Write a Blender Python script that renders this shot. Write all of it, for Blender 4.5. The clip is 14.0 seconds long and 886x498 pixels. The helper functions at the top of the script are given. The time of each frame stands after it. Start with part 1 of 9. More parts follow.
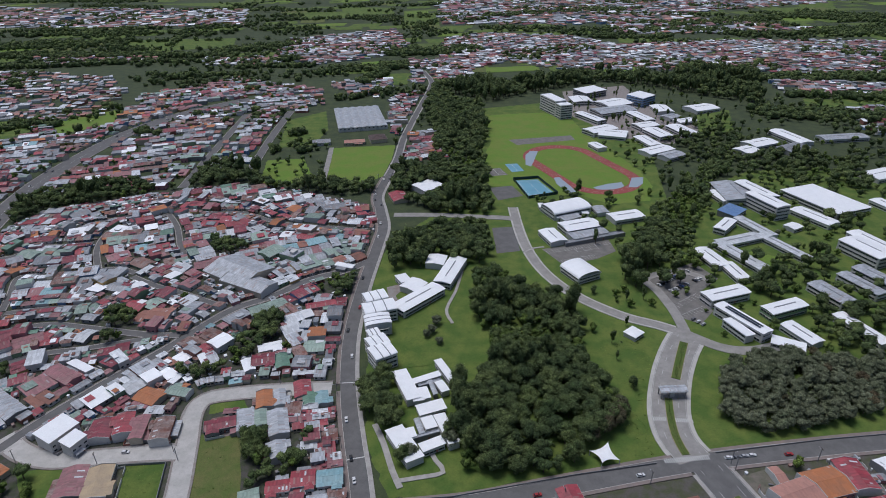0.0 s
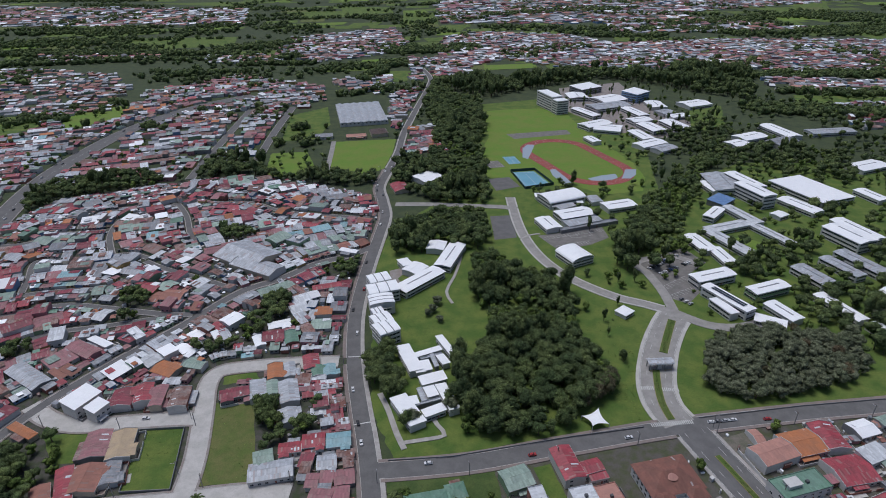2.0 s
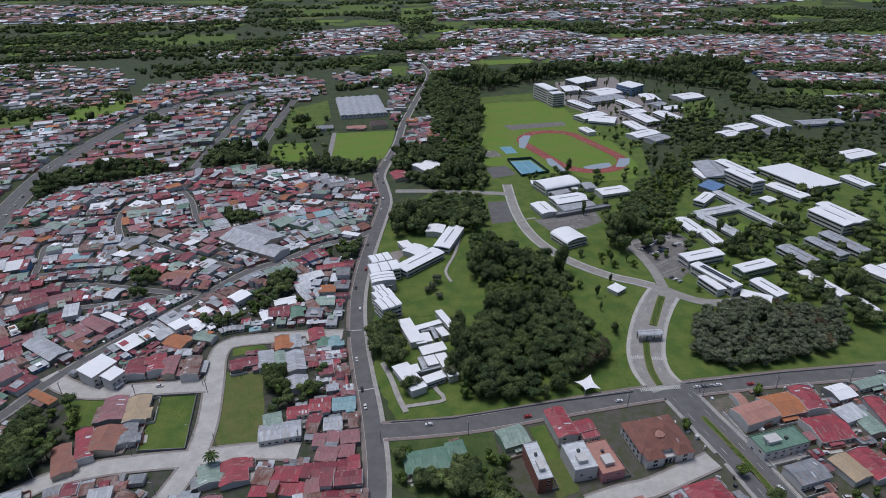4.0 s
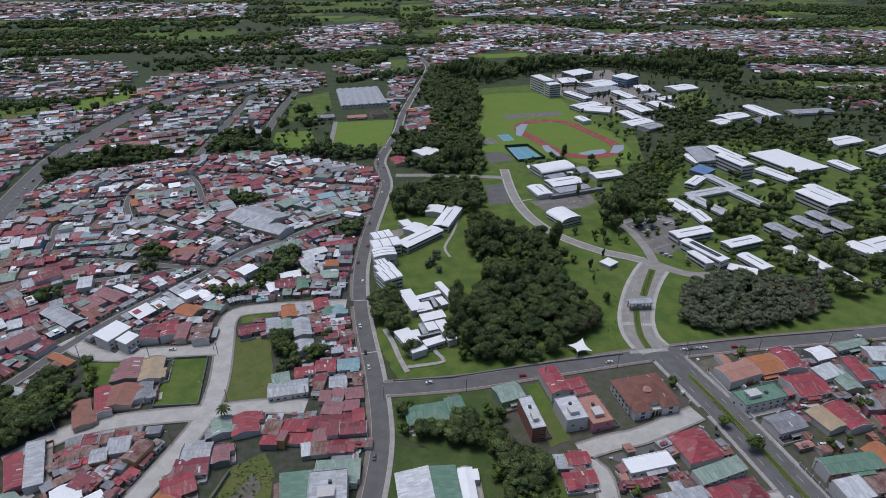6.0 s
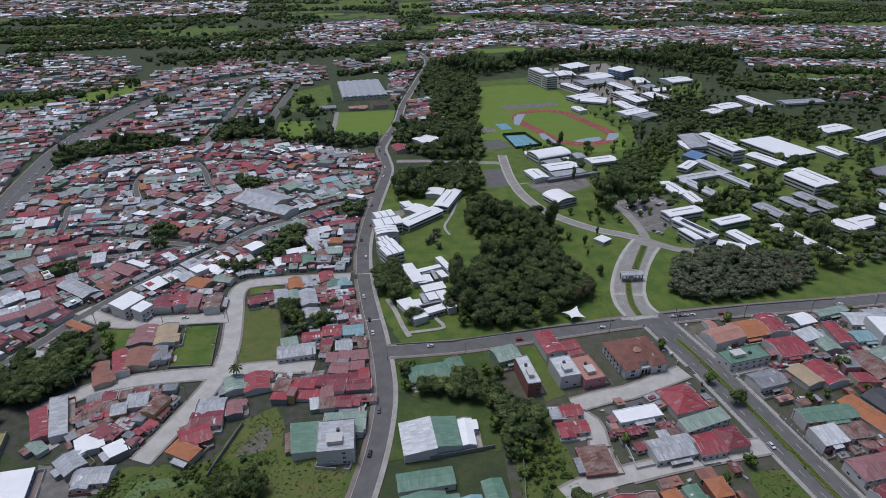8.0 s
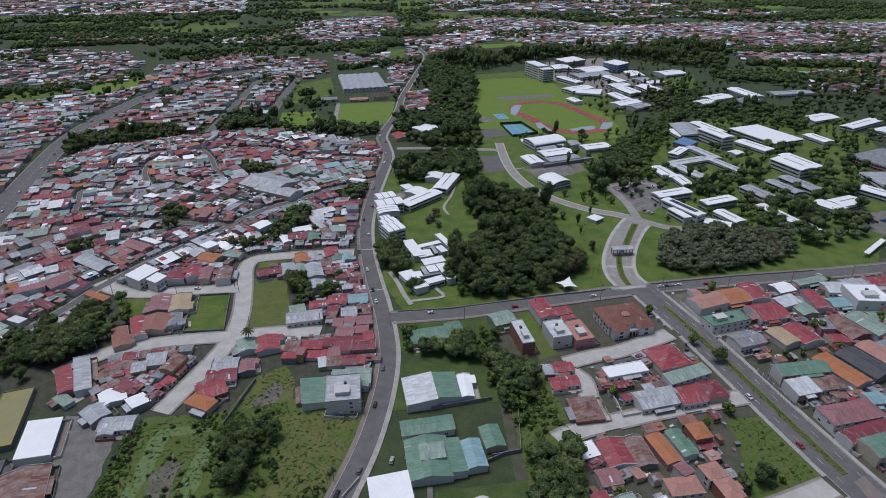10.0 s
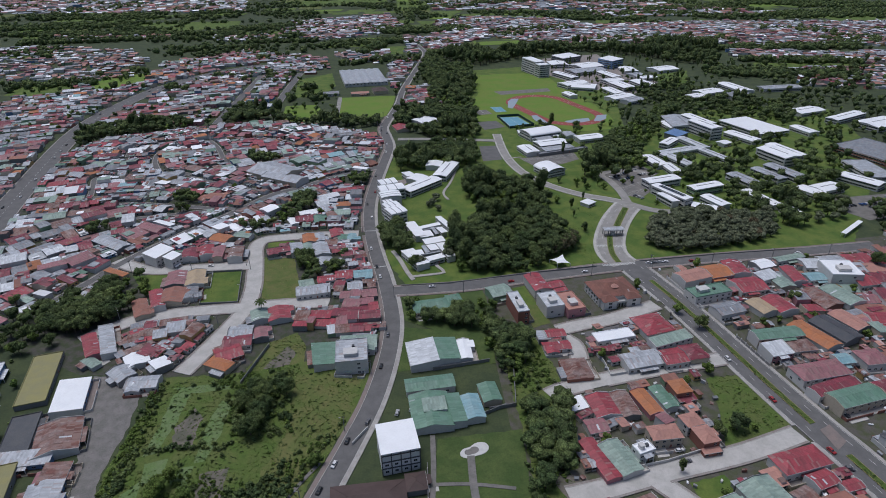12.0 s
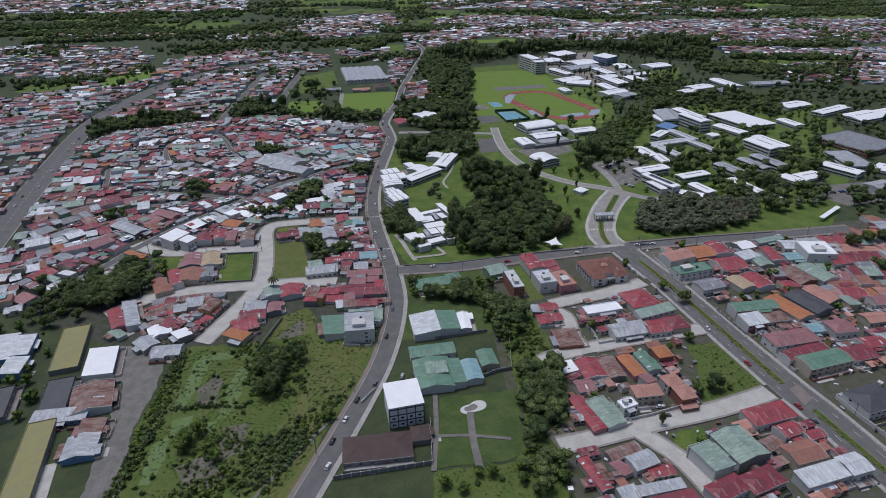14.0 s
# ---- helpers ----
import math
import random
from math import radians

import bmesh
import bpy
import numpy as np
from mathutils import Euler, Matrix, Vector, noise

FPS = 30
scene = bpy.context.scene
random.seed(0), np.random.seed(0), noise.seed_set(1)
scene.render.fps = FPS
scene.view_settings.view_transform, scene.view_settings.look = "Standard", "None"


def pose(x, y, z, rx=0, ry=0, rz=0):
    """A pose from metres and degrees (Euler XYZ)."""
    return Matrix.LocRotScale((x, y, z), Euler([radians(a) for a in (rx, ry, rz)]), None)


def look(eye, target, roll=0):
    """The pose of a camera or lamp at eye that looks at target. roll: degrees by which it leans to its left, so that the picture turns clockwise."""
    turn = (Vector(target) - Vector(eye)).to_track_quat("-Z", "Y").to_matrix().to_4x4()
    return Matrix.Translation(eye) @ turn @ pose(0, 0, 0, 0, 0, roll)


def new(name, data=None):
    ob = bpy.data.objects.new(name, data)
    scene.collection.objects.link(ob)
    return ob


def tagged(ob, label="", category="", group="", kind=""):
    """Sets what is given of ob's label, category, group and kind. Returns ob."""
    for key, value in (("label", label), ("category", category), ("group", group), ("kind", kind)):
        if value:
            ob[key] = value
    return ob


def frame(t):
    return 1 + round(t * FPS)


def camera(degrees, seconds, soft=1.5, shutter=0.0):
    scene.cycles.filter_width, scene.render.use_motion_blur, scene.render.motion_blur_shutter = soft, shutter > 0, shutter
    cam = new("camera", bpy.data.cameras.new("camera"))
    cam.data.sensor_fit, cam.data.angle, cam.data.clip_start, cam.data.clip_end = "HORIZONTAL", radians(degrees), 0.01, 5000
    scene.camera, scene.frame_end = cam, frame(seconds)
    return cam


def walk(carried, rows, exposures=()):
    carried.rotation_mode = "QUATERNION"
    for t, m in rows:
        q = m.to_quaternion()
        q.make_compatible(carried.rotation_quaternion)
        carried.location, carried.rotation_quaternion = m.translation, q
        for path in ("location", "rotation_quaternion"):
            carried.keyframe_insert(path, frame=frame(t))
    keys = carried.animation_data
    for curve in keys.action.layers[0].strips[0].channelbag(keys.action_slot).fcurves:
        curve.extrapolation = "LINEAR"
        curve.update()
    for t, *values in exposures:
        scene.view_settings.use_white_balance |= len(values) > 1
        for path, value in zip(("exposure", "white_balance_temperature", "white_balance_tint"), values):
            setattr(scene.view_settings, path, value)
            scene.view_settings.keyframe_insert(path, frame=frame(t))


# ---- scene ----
cam = camera(72.97, 14.0, soft=0.95)
PATH = [
    (0.0, pose(-0.01, -0.10, 240.02, 62.300, 0, 0.001) @ pose(0, 0, 0, 0, 0, -0.823)),
    (1.5, pose(-1.38, -18.96, 239.51, 62.336, 0, -0.139) @ pose(0, 0, 0, 0, 0, -0.746)),
    (3.0, pose(-2.61, -35.23, 237.11, 62.344, 0, -0.330) @ pose(0, 0, 0, 0, 0, -0.775)),
    (5.5, pose(-3.77, -64.72, 227.87, 62.309, 0, -0.560) @ pose(0, 0, 0, 0, 0, -0.728)),
    (7.0, pose(-4.86, -82.99, 221.86, 62.365, 0, -0.669) @ pose(0, 0, 0, 0, 0, -0.705)),
    (8.0, pose(-5.42, -95.09, 217.77, 62.392, 0, -0.711) @ pose(0, 0, 0, 0, 0, -0.757)),
    (10.5, pose(-7.31, -128.77, 210.25, 62.447, 0, -0.944) @ pose(0, 0, 0, 0, 0, -0.737)),
    (12.0, pose(-9.03, -149.91, 208.87, 62.466, 0, -1.100) @ pose(0, 0, 0, 0, 0, -0.707)),
    (14.0, pose(-11.15, -178.89, 209.63, 62.463, 0, -1.261) @ pose(0, 0, 0, 0, 0, -0.758)),
]
walk(cam, PATH, [(0, -0.12, 5850, 12.5), (14, -0.12, 5850, 12.5)])

# ---- light: a bright overcast sky, soft sun from ahead, high ----
world = bpy.data.worlds.new("world")
scene.world = world
world.use_nodes = True
wn = world.node_tree.nodes
sky = wn.new("ShaderNodeTexSky")
sky.sky_type = "NISHITA"
sky.sun_disc = False
SUN_EL, SUN_AZ = radians(73), radians(-50)
sky.sun_elevation, sky.sun_rotation = SUN_EL, SUN_AZ
sky.air_density, sky.dust_density, sky.ozone_density = 1.0, 3.0, 1.0
wn["Background"].inputs["Strength"].default_value = 0.071
world.node_tree.links.new(sky.outputs[0], wn["Background"].inputs["Color"])
sun = new("sun", bpy.data.lights.new("sun", "SUN"))
sun.data.energy, sun.data.angle, sun.data.color = 1.9, radians(28), (1.0, 0.96, 0.9)
sun_way = Vector((math.sin(SUN_AZ) * math.cos(SUN_EL), math.cos(SUN_AZ) * math.cos(SUN_EL), math.sin(SUN_EL)))
sun.matrix_world = look(sun_way * 300, (0, 0, 0))

# ---- materials ----
MATS = {}


def mat(name, color, rough=0.8, spots=None, grain=0.15, size=1.0, vary=0.0, metal=0.0, bump=0.0, stain=0.0, ribs=0.0, sheets=0.0, patched=0.0):
    """A surface: base colour, patches towards a second colour, fine grain, stains and relief; size in metres."""
    if name in MATS:
        return MATS[name]
    m = bpy.data.materials.new(name)
    m.use_nodes = True
    n, l = m.node_tree.nodes, m.node_tree.links
    b = n["Principled BSDF"]
    b.inputs["Roughness"].default_value, b.inputs["Metallic"].default_value = rough, metal
    co = n.new("ShaderNodeTexCoord")
    geo = n.new("ShaderNodeNewGeometry")

    def noise_node(scale, detail=4.0):
        t = n.new("ShaderNodeTexNoise")
        t.inputs["Scale"].default_value, t.inputs["Detail"].default_value = scale, detail
        l.new(geo.outputs["Position"], t.inputs["Vector"])
        return t

    def mix(fac, a, c):
        x = n.new("ShaderNodeMix")
        x.data_type = "RGBA"
        for sock, v in ((x.inputs["Factor"], fac), (x.inputs["A"], a), (x.inputs["B"], c)):
            if isinstance(v, bpy.types.NodeSocket):
                l.new(v, sock)
            elif isinstance(v, tuple):
                sock.default_value = (*v, 1)
            else:
                sock.default_value = v
        return x.outputs["Result"]

    def ramp(sock, lo, hi):
        r = n.new("ShaderNodeMapRange")
        r.inputs["From Min"].default_value, r.inputs["From Max"].default_value = lo, hi
        l.new(sock, r.inputs["Value"])
        return r.outputs["Result"]

    col = color
    if spots:
        col = mix(ramp(noise_node(0.12 / size).outputs["Fac"], 0.38, 0.62), color, spots)
    if stain:
        dark = tuple(c * 0.45 for c in color)
        s = mix(ramp(noise_node(0.5 / size, 6.0).outputs["Fac"], 0.5, 0.75), (0.0, 0.0, 0.0), (stain, stain, stain))
        col = mix(s, col, dark)
    sheet = None
    if sheets:
        snap = n.new("ShaderNodeVectorMath")
        snap.operation = "SNAP"
        snap.inputs[1].default_value = (0.9, 3.4, 1.0)
        uvn = n.new("ShaderNodeUVMap")
        l.new(uvn.outputs[0], snap.inputs[0])
        off = n.new("ShaderNodeVectorMath")
        off.operation = "ADD"
        l.new(snap.outputs[0], off.inputs[0])
        l.new(geo.outputs["Random Per Island"], off.inputs[1])
        wn_ = n.new("ShaderNodeTexWhiteNoise")
        l.new(off.outputs[0], wn_.inputs["Vector"])
        sheet = wn_.outputs["Value"]
        old = ramp(sheet, 1.0 - patched, 1.02 - patched)
        col = mix(old, col, tuple(0.35 * c + 0.65 * r for c, r in zip(color, (0.20, 0.15, 0.13))))
        fresh = ramp(sheet, 0.014, 0.012)
        col = mix(fresh, col, tuple(0.45 * c + 0.55 * r for c, r in zip(color, (0.5, 0.51, 0.52))))
    g = n.new("ShaderNodeHueSaturation")
    if isinstance(col, tuple):
        g.inputs["Color"].default_value = (*col, 1)
    else:
        l.new(col, g.inputs["Color"])
    val = n.new("ShaderNodeMath")
    val.operation = "MULTIPLY_ADD"
    l.new(noise_node(1.6 / size, 5.0).outputs["Fac"], val.inputs[0])
    val.inputs[1].default_value, val.inputs[2].default_value = 2 * grain, 1 - grain
    out = val.outputs[0]
    if sheet:
        sv = n.new("ShaderNodeMath")
        sv.operation = "MULTIPLY_ADD"
        l.new(sheet, sv.inputs[0])
        sv.inputs[1].default_value, sv.inputs[2].default_value = sheets, 1 - sheets / 2
        sm = n.new("ShaderNodeMath")
        sm.operation = "MULTIPLY"
        l.new(out, sm.inputs[0])
        l.new(sv.outputs[0], sm.inputs[1])
        out = sm.outputs[0]
    if vary:
        rnd = n.new("ShaderNodeNewGeometry")
        v2 = n.new("ShaderNodeMath")
        v2.operation = "MULTIPLY_ADD"
        l.new(rnd.outputs["Random Per Island"], v2.inputs[0])
        v2.inputs[1].default_value, v2.inputs[2].default_value = 2 * vary, 1 - vary
        v3 = n.new("ShaderNodeMath")
        v3.operation = "MULTIPLY"
        l.new(out, v3.inputs[0])
        l.new(v2.outputs[0], v3.inputs[1])
        out = v3.outputs[0]
    l.new(out, g.inputs["Value"])
    l.new(g.outputs["Color"], b.inputs["Base Color"])
    if bump or ribs:
        bp = n.new("ShaderNodeBump")
        bp.inputs["Distance"].default_value = 0.05
        bp.inputs["Strength"].default_value = bump or ribs
        if ribs:
            w = n.new("ShaderNodeTexWave")
            w.wave_profile = "SIN"
            w.bands_direction = "X"
            w.inputs["Scale"].default_value = 1.2
            l.new(co.outputs["UV"], w.inputs["Vector"])
            l.new(w.outputs["Fac"], bp.inputs["Height"])
        else:
            l.new(noise_node(3.0 / size, 6.0).outputs["Fac"], bp.inputs["Height"])
        l.new(bp.outputs["Normal"], b.inputs["Normal"])
    MATS[name] = m
    return m


GRASS = mat("grass", (0.042, 0.060, 0.026), 0.95, (0.064, 0.083, 0.032), 0.35, 1.5, bump=0.4, stain=0.4)
LAWN = mat("lawn_grass", (0.074, 0.130, 0.020), 0.95, (0.128, 0.170, 0.032), 0.3, 1.5, bump=0.4, stain=0.3)
YARDGRASS = mat("yard_grass", (0.052, 0.088, 0.020), 0.95, (0.082, 0.116, 0.030), 0.3, 1.2, bump=0.4, stain=0.35)
MEADOW = mat("bright_grass", (0.130, 0.222, 0.026), 0.95, (0.158, 0.212, 0.036), 0.22, 2.5, bump=0.3, stain=0.15)
DRY = mat("dry_grass", (0.140, 0.146, 0.046), 0.95, (0.098, 0.136, 0.030), 0.35, 0.9, bump=0.5, stain=0.35)
BED = mat("vegetable_rows", (0.125, 0.195, 0.060), 0.95, (0.150, 0.205, 0.085), 0.25, 0.6, bump=0.6, stain=0.3)
SCRUB = mat("scrub", (0.082, 0.132, 0.022), 0.95, (0.112, 0.138, 0.036), 0.4, 1.0, bump=0.8, stain=0.5)
DIRT = mat("dirt", (0.19, 0.165, 0.14), 0.95, (0.12, 0.12, 0.085), 0.3, 0.8, bump=0.4, stain=0.4)
YARD = mat("town_ground", (0.082, 0.076, 0.068), 0.95, (0.046, 0.062, 0.026), 0.35, 0.5, bump=0.3, stain=0.4)
GARDEN = mat("garden_ground", (0.105, 0.096, 0.084), 0.95, (0.074, 0.084, 0.040), 0.35, 0.6, bump=0.3, stain=0.4)
ASPHALT = mat("asphalt", (0.126, 0.123, 0.121), 0.9, (0.152, 0.148, 0.145), 0.15, 0.8, bump=0.15, stain=0.2)
AVENUE_GREY = mat("grey_concrete_road", (0.33, 0.315, 0.295), 0.9, (0.27, 0.258, 0.24), 0.14, 0.8, bump=0.15, stain=0.3)
CONCRETE = mat("pale_concrete", (0.52, 0.50, 0.47), 0.9, (0.44, 0.425, 0.395), 0.14, 0.8, bump=0.15, stain=0.25)
PAVING = mat("pavement", (0.30, 0.28, 0.26), 0.9, (0.25, 0.21, 0.19), 0.2, 0.5, stain=0.3)
WALKGREY = mat("light_grey_pavement", (0.42, 0.40, 0.375), 0.9, (0.34, 0.32, 0.30), 0.2, 0.5, stain=0.3)
PINKWALK = mat("red_brown_pavement", (0.25, 0.20, 0.18), 0.9, (0.21, 0.18, 0.165), 0.2, 0.5, stain=0.3)
GRAVEL = mat("grey_gravel", (0.215, 0.200, 0.188), 0.95, (0.16, 0.155, 0.14), 0.3, 0.6, bump=0.3, stain=0.4)
WHITE_LINE = mat("road_paint", (0.6, 0.6, 0.58), 0.7, None, 0.2, 0.5, stain=0.4)
YELLOW_LINE = mat("yellow_road_paint", (0.34, 0.28, 0.13), 0.7, None, 0.2, 0.5, stain=0.4)
TRACK = mat("red_running_track", (0.31, 0.075, 0.065), 0.9, (0.26, 0.07, 0.06), 0.1, 2.0)
COURT = mat("blue_court", (0.16, 0.36, 0.46), 0.7, (0.14, 0.32, 0.42), 0.06, 2.0)
TRACKBLUE = mat("pale_blue_track", (0.30, 0.36, 0.42), 0.8, None, 0.08, 2.0)
GLASS = mat("dark_window_glass", (0.03, 0.04, 0.05), 0.12, None, 0.05)
BARK = mat("bark", (0.10, 0.075, 0.055), 0.95, None, 0.3, 0.2)

ROOFS = {}
for key, name, base, second, rough, st, sh in (
    ("red", "red_sheet_roof", (0.355, 0.055, 0.072), (0.28, 0.062, 0.072), 0.55, 0.28, 0.42),
    ("maroon", "maroon_sheet_roof", (0.25, 0.042, 0.062), (0.19, 0.048, 0.06), 0.55, 0.28, 0.42),
    ("pink", "faded_red_sheet_roof", (0.33, 0.14, 0.155), (0.27, 0.14, 0.14), 0.6, 0.28, 0.35),
    ("rust", "rusty_sheet_roof", (0.20, 0.085, 0.065), (0.30, 0.23, 0.21), 0.75, 0.6, 0.6),
    ("orange", "orange_tile_roof", (0.45, 0.17, 0.07), (0.38, 0.16, 0.08), 0.75, 0.18, 0.15),
    ("terracotta", "terracotta_roof", (0.33, 0.15, 0.11), (0.27, 0.13, 0.10), 0.8, 0.2, 0.15),
    ("salmon", "salmon_roof", (0.45, 0.23, 0.18), (0.40, 0.21, 0.17), 0.75, 0.18, 0.15),
    ("palezinc", "pale_zinc_roof", (0.62, 0.64, 0.66), (0.52, 0.54, 0.56), 0.45, 0.25, 0.3),
    ("zinc", "grey_zinc_roof", (0.47, 0.49, 0.52), (0.37, 0.39, 0.415), 0.4, 0.35, 0.4),
    ("greyzinc", "dull_zinc_roof", (0.29, 0.305, 0.325), (0.22, 0.23, 0.25), 0.5, 0.45, 0.4),
    ("white", "white_sheet_roof", (0.90, 0.91, 0.92), (0.86, 0.87, 0.88), 0.5, 0.08, 0.0),
    ("green", "green_sheet_roof", (0.12, 0.23, 0.16), (0.15, 0.25, 0.19), 0.55, 0.18, 0.3),
    ("palegreen", "pale_green_roof", (0.29, 0.37, 0.31), (0.24, 0.32, 0.27), 0.55, 0.35, 0.35),
    ("teal", "teal_sheet_roof", (0.22, 0.38, 0.42), (0.26, 0.39, 0.41), 0.55, 0.3, 0.25),
    ("dark", "dark_grey_roof", (0.065, 0.07, 0.08), (0.085, 0.085, 0.09), 0.6, 0.2, 0.0),
    ("brown", "dark_brown_roof", (0.075, 0.05, 0.045), (0.09, 0.06, 0.055), 0.75, 0.2, 0.0),
    ("tan", "tan_roof", (0.46, 0.35, 0.22), (0.40, 0.31, 0.21), 0.7, 0.3, 0.0),
    ("blue", "blue_sheet_roof", (0.12, 0.22, 0.42), (0.16, 0.26, 0.44), 0.5, 0.2, 0.2),
    ("russet", "russet_tile_roof", (0.23, 0.10, 0.075), (0.18, 0.085, 0.065), 0.8, 0.25, 0.15),
    ("ochre", "ochre_green_roof", (0.29, 0.265, 0.11), (0.26, 0.245, 0.12), 0.8, 0.15, 0.0),
):
    ROOFS[key] = mat(name, base, rough, second, 0.14, 0.6, 0.22, stain=st, ribs=0.5, sheets=sh, patched={"rust": 0.3, "zinc": 0.12, "greyzinc": 0.15, "pink": 0.12, "red": 0.09, "maroon": 0.10, "terracotta": 0.05}.get(key, 0.0))
WORDS = {"red": "red sheet-metal", "maroon": "dark maroon sheet-metal", "pink": "faded red metal", "rust": "rusty corrugated",
         "orange": "orange tiled", "terracotta": "terracotta tiled", "salmon": "salmon tiled", "zinc": "grey zinc", "palezinc": "pale zinc", "greyzinc": "dull grey zinc",
         "white": "white sheet-metal", "green": "green sheet-metal", "palegreen": "pale green metal", "teal": "teal sheet-metal",
         "dark": "dark grey", "brown": "dark brown tiled", "tan": "tan", "blue": "blue sheet-metal", "ochre": "ochre"}
WALLS = {
    "white": mat("white_wall", (0.58, 0.57, 0.55), 0.85, None, 0.08, 0.8, 0.08, stain=0.2),
    "cream": mat("cream_wall", (0.48, 0.42, 0.33), 0.85, None, 0.1, 0.8, 0.1, stain=0.25),
    "grey": mat("grey_block_wall", (0.22, 0.22, 0.22), 0.9, None, 0.15, 0.6, 0.15, stain=0.35),
    "pink": mat("pink_wall", (0.42, 0.20, 0.22), 0.85, None, 0.1, 0.8, 0.1, stain=0.25),
    "brick": mat("brick_red_wall", (0.28, 0.12, 0.09), 0.9, None, 0.15, 0.6, 0.15, stain=0.25),
    "blue": mat("blue_wall", (0.16, 0.26, 0.42), 0.85, None, 0.1, 0.8, 0.1, stain=0.2),
    "ochre": mat("ochre_wall", (0.45, 0.31, 0.13), 0.85, None, 0.1, 0.8, 0.1, stain=0.25),
    "green": mat("green_wall", (0.22, 0.32, 0.2), 0.85, None, 0.1, 0.8, 0.1, stain=0.25),
}


def foliage(name, color, second):
    """Leaves: stands of two greens, clumped light and dark, fine ragged relief with shade painted into its hollows."""
    m = bpy.data.materials.new(name)
    m.use_nodes = True
    n, l = m.node_tree.nodes, m.node_tree.links
    b = n["Principled BSDF"]
    b.inputs["Roughness"].default_value = 0.9
    b.inputs["Specular IOR Level"].default_value = 0.2
    geo = n.new("ShaderNodeNewGeometry")

    def noise_fac(scale, detail, lo, hi, to_lo, to_hi):
        t = n.new("ShaderNodeTexNoise")
        t.inputs["Scale"].default_value, t.inputs["Detail"].default_value = scale, detail
        l.new(geo.outputs["Position"], t.inputs["Vector"])
        r = n.new("ShaderNodeMapRange")
        for sock, v in zip(("From Min", "From Max", "To Min", "To Max"), (lo, hi, to_lo, to_hi)):
            r.inputs[sock].default_value = v
        l.new(t.outputs["Fac"], r.inputs["Value"])
        return r.outputs["Result"]

    def times(a, c):
        x = n.new("ShaderNodeMath")
        x.operation = "MULTIPLY"
        l.new(a, x.inputs[0])
        l.new(c, x.inputs[1])
        return x.outputs[0]

    mix = n.new("ShaderNodeMix")
    mix.data_type = "RGBA"
    mix.inputs["A"].default_value, mix.inputs["B"].default_value = (*color, 1), (*second, 1)
    l.new(noise_fac(0.075, 3.0, 0.38, 0.66, 0.0, 1.0), mix.inputs["Factor"])
    own = n.new("ShaderNodeMapRange")
    own.inputs["To Min"].default_value, own.inputs["To Max"].default_value = 0.72, 1.28
    l.new(geo.outputs["Random Per Island"], own.inputs["Value"])
    # also the relief height: low spots are coloured dark, as shaded gaps between leaves
    fine = noise_fac(1.7, 6.0, 0.3, 0.7, 0.35, 1.65)
    hue = n.new("ShaderNodeHueSaturation")
    l.new(mix.outputs["Result"], hue.inputs["Color"])
    l.new(times(times(fine, noise_fac(0.35, 3.0, 0.3, 0.7, 0.7, 1.3)), own.outputs["Result"]), hue.inputs["Value"])
    l.new(hue.outputs["Color"], b.inputs["Base Color"])
    bp = n.new("ShaderNodeBump")
    bp.inputs["Distance"].default_value, bp.inputs["Strength"].default_value = 0.7, 0.9
    l.new(fine, bp.inputs["Height"])
    l.new(bp.outputs["Normal"], b.inputs["Normal"])
    MATS[name] = m
    return m


LEAVES = [foliage("foliage_" + k, c, s) for k, c, s in (
    ("deep", (0.070, 0.104, 0.042), (0.160, 0.204, 0.072)),
    ("mid", (0.082, 0.124, 0.046), (0.168, 0.214, 0.070)),
    ("fresh", (0.160, 0.225, 0.050), (0.115, 0.175, 0.044)),
    ("grey", (0.185, 0.205, 0.125), (0.140, 0.165, 0.092)),
    ("brown", (0.150, 0.118, 0.068), (0.105, 0.115, 0.060)))]

# ---- mesh helpers ----


def mesh_of(name, verts, faces, material, smooth=False):
    me = bpy.data.meshes.new(name)
    me.from_pydata([tuple(v) for v in verts], [], faces)
    mats = material if isinstance(material, (list, tuple)) else [material]
    for m in mats:
        me.materials.append(m)
    if smooth:
        me.polygons.foreach_set("use_smooth", [True] * len(me.polygons))
    me.update()
    return me


def part(name, me, parent, m=None, label=""):
    ob = new(name, me)
    ob.parent = parent
    if m is not None:
        ob.matrix_basis = m
    if label:
        tagged(ob, label)
    return ob


def empty(name, m, label, category, group="", kind=""):
    ob = new(name)
    ob.empty_display_size = 0.5
    ob.matrix_basis = m
    return tagged(ob, label, category, group, kind)


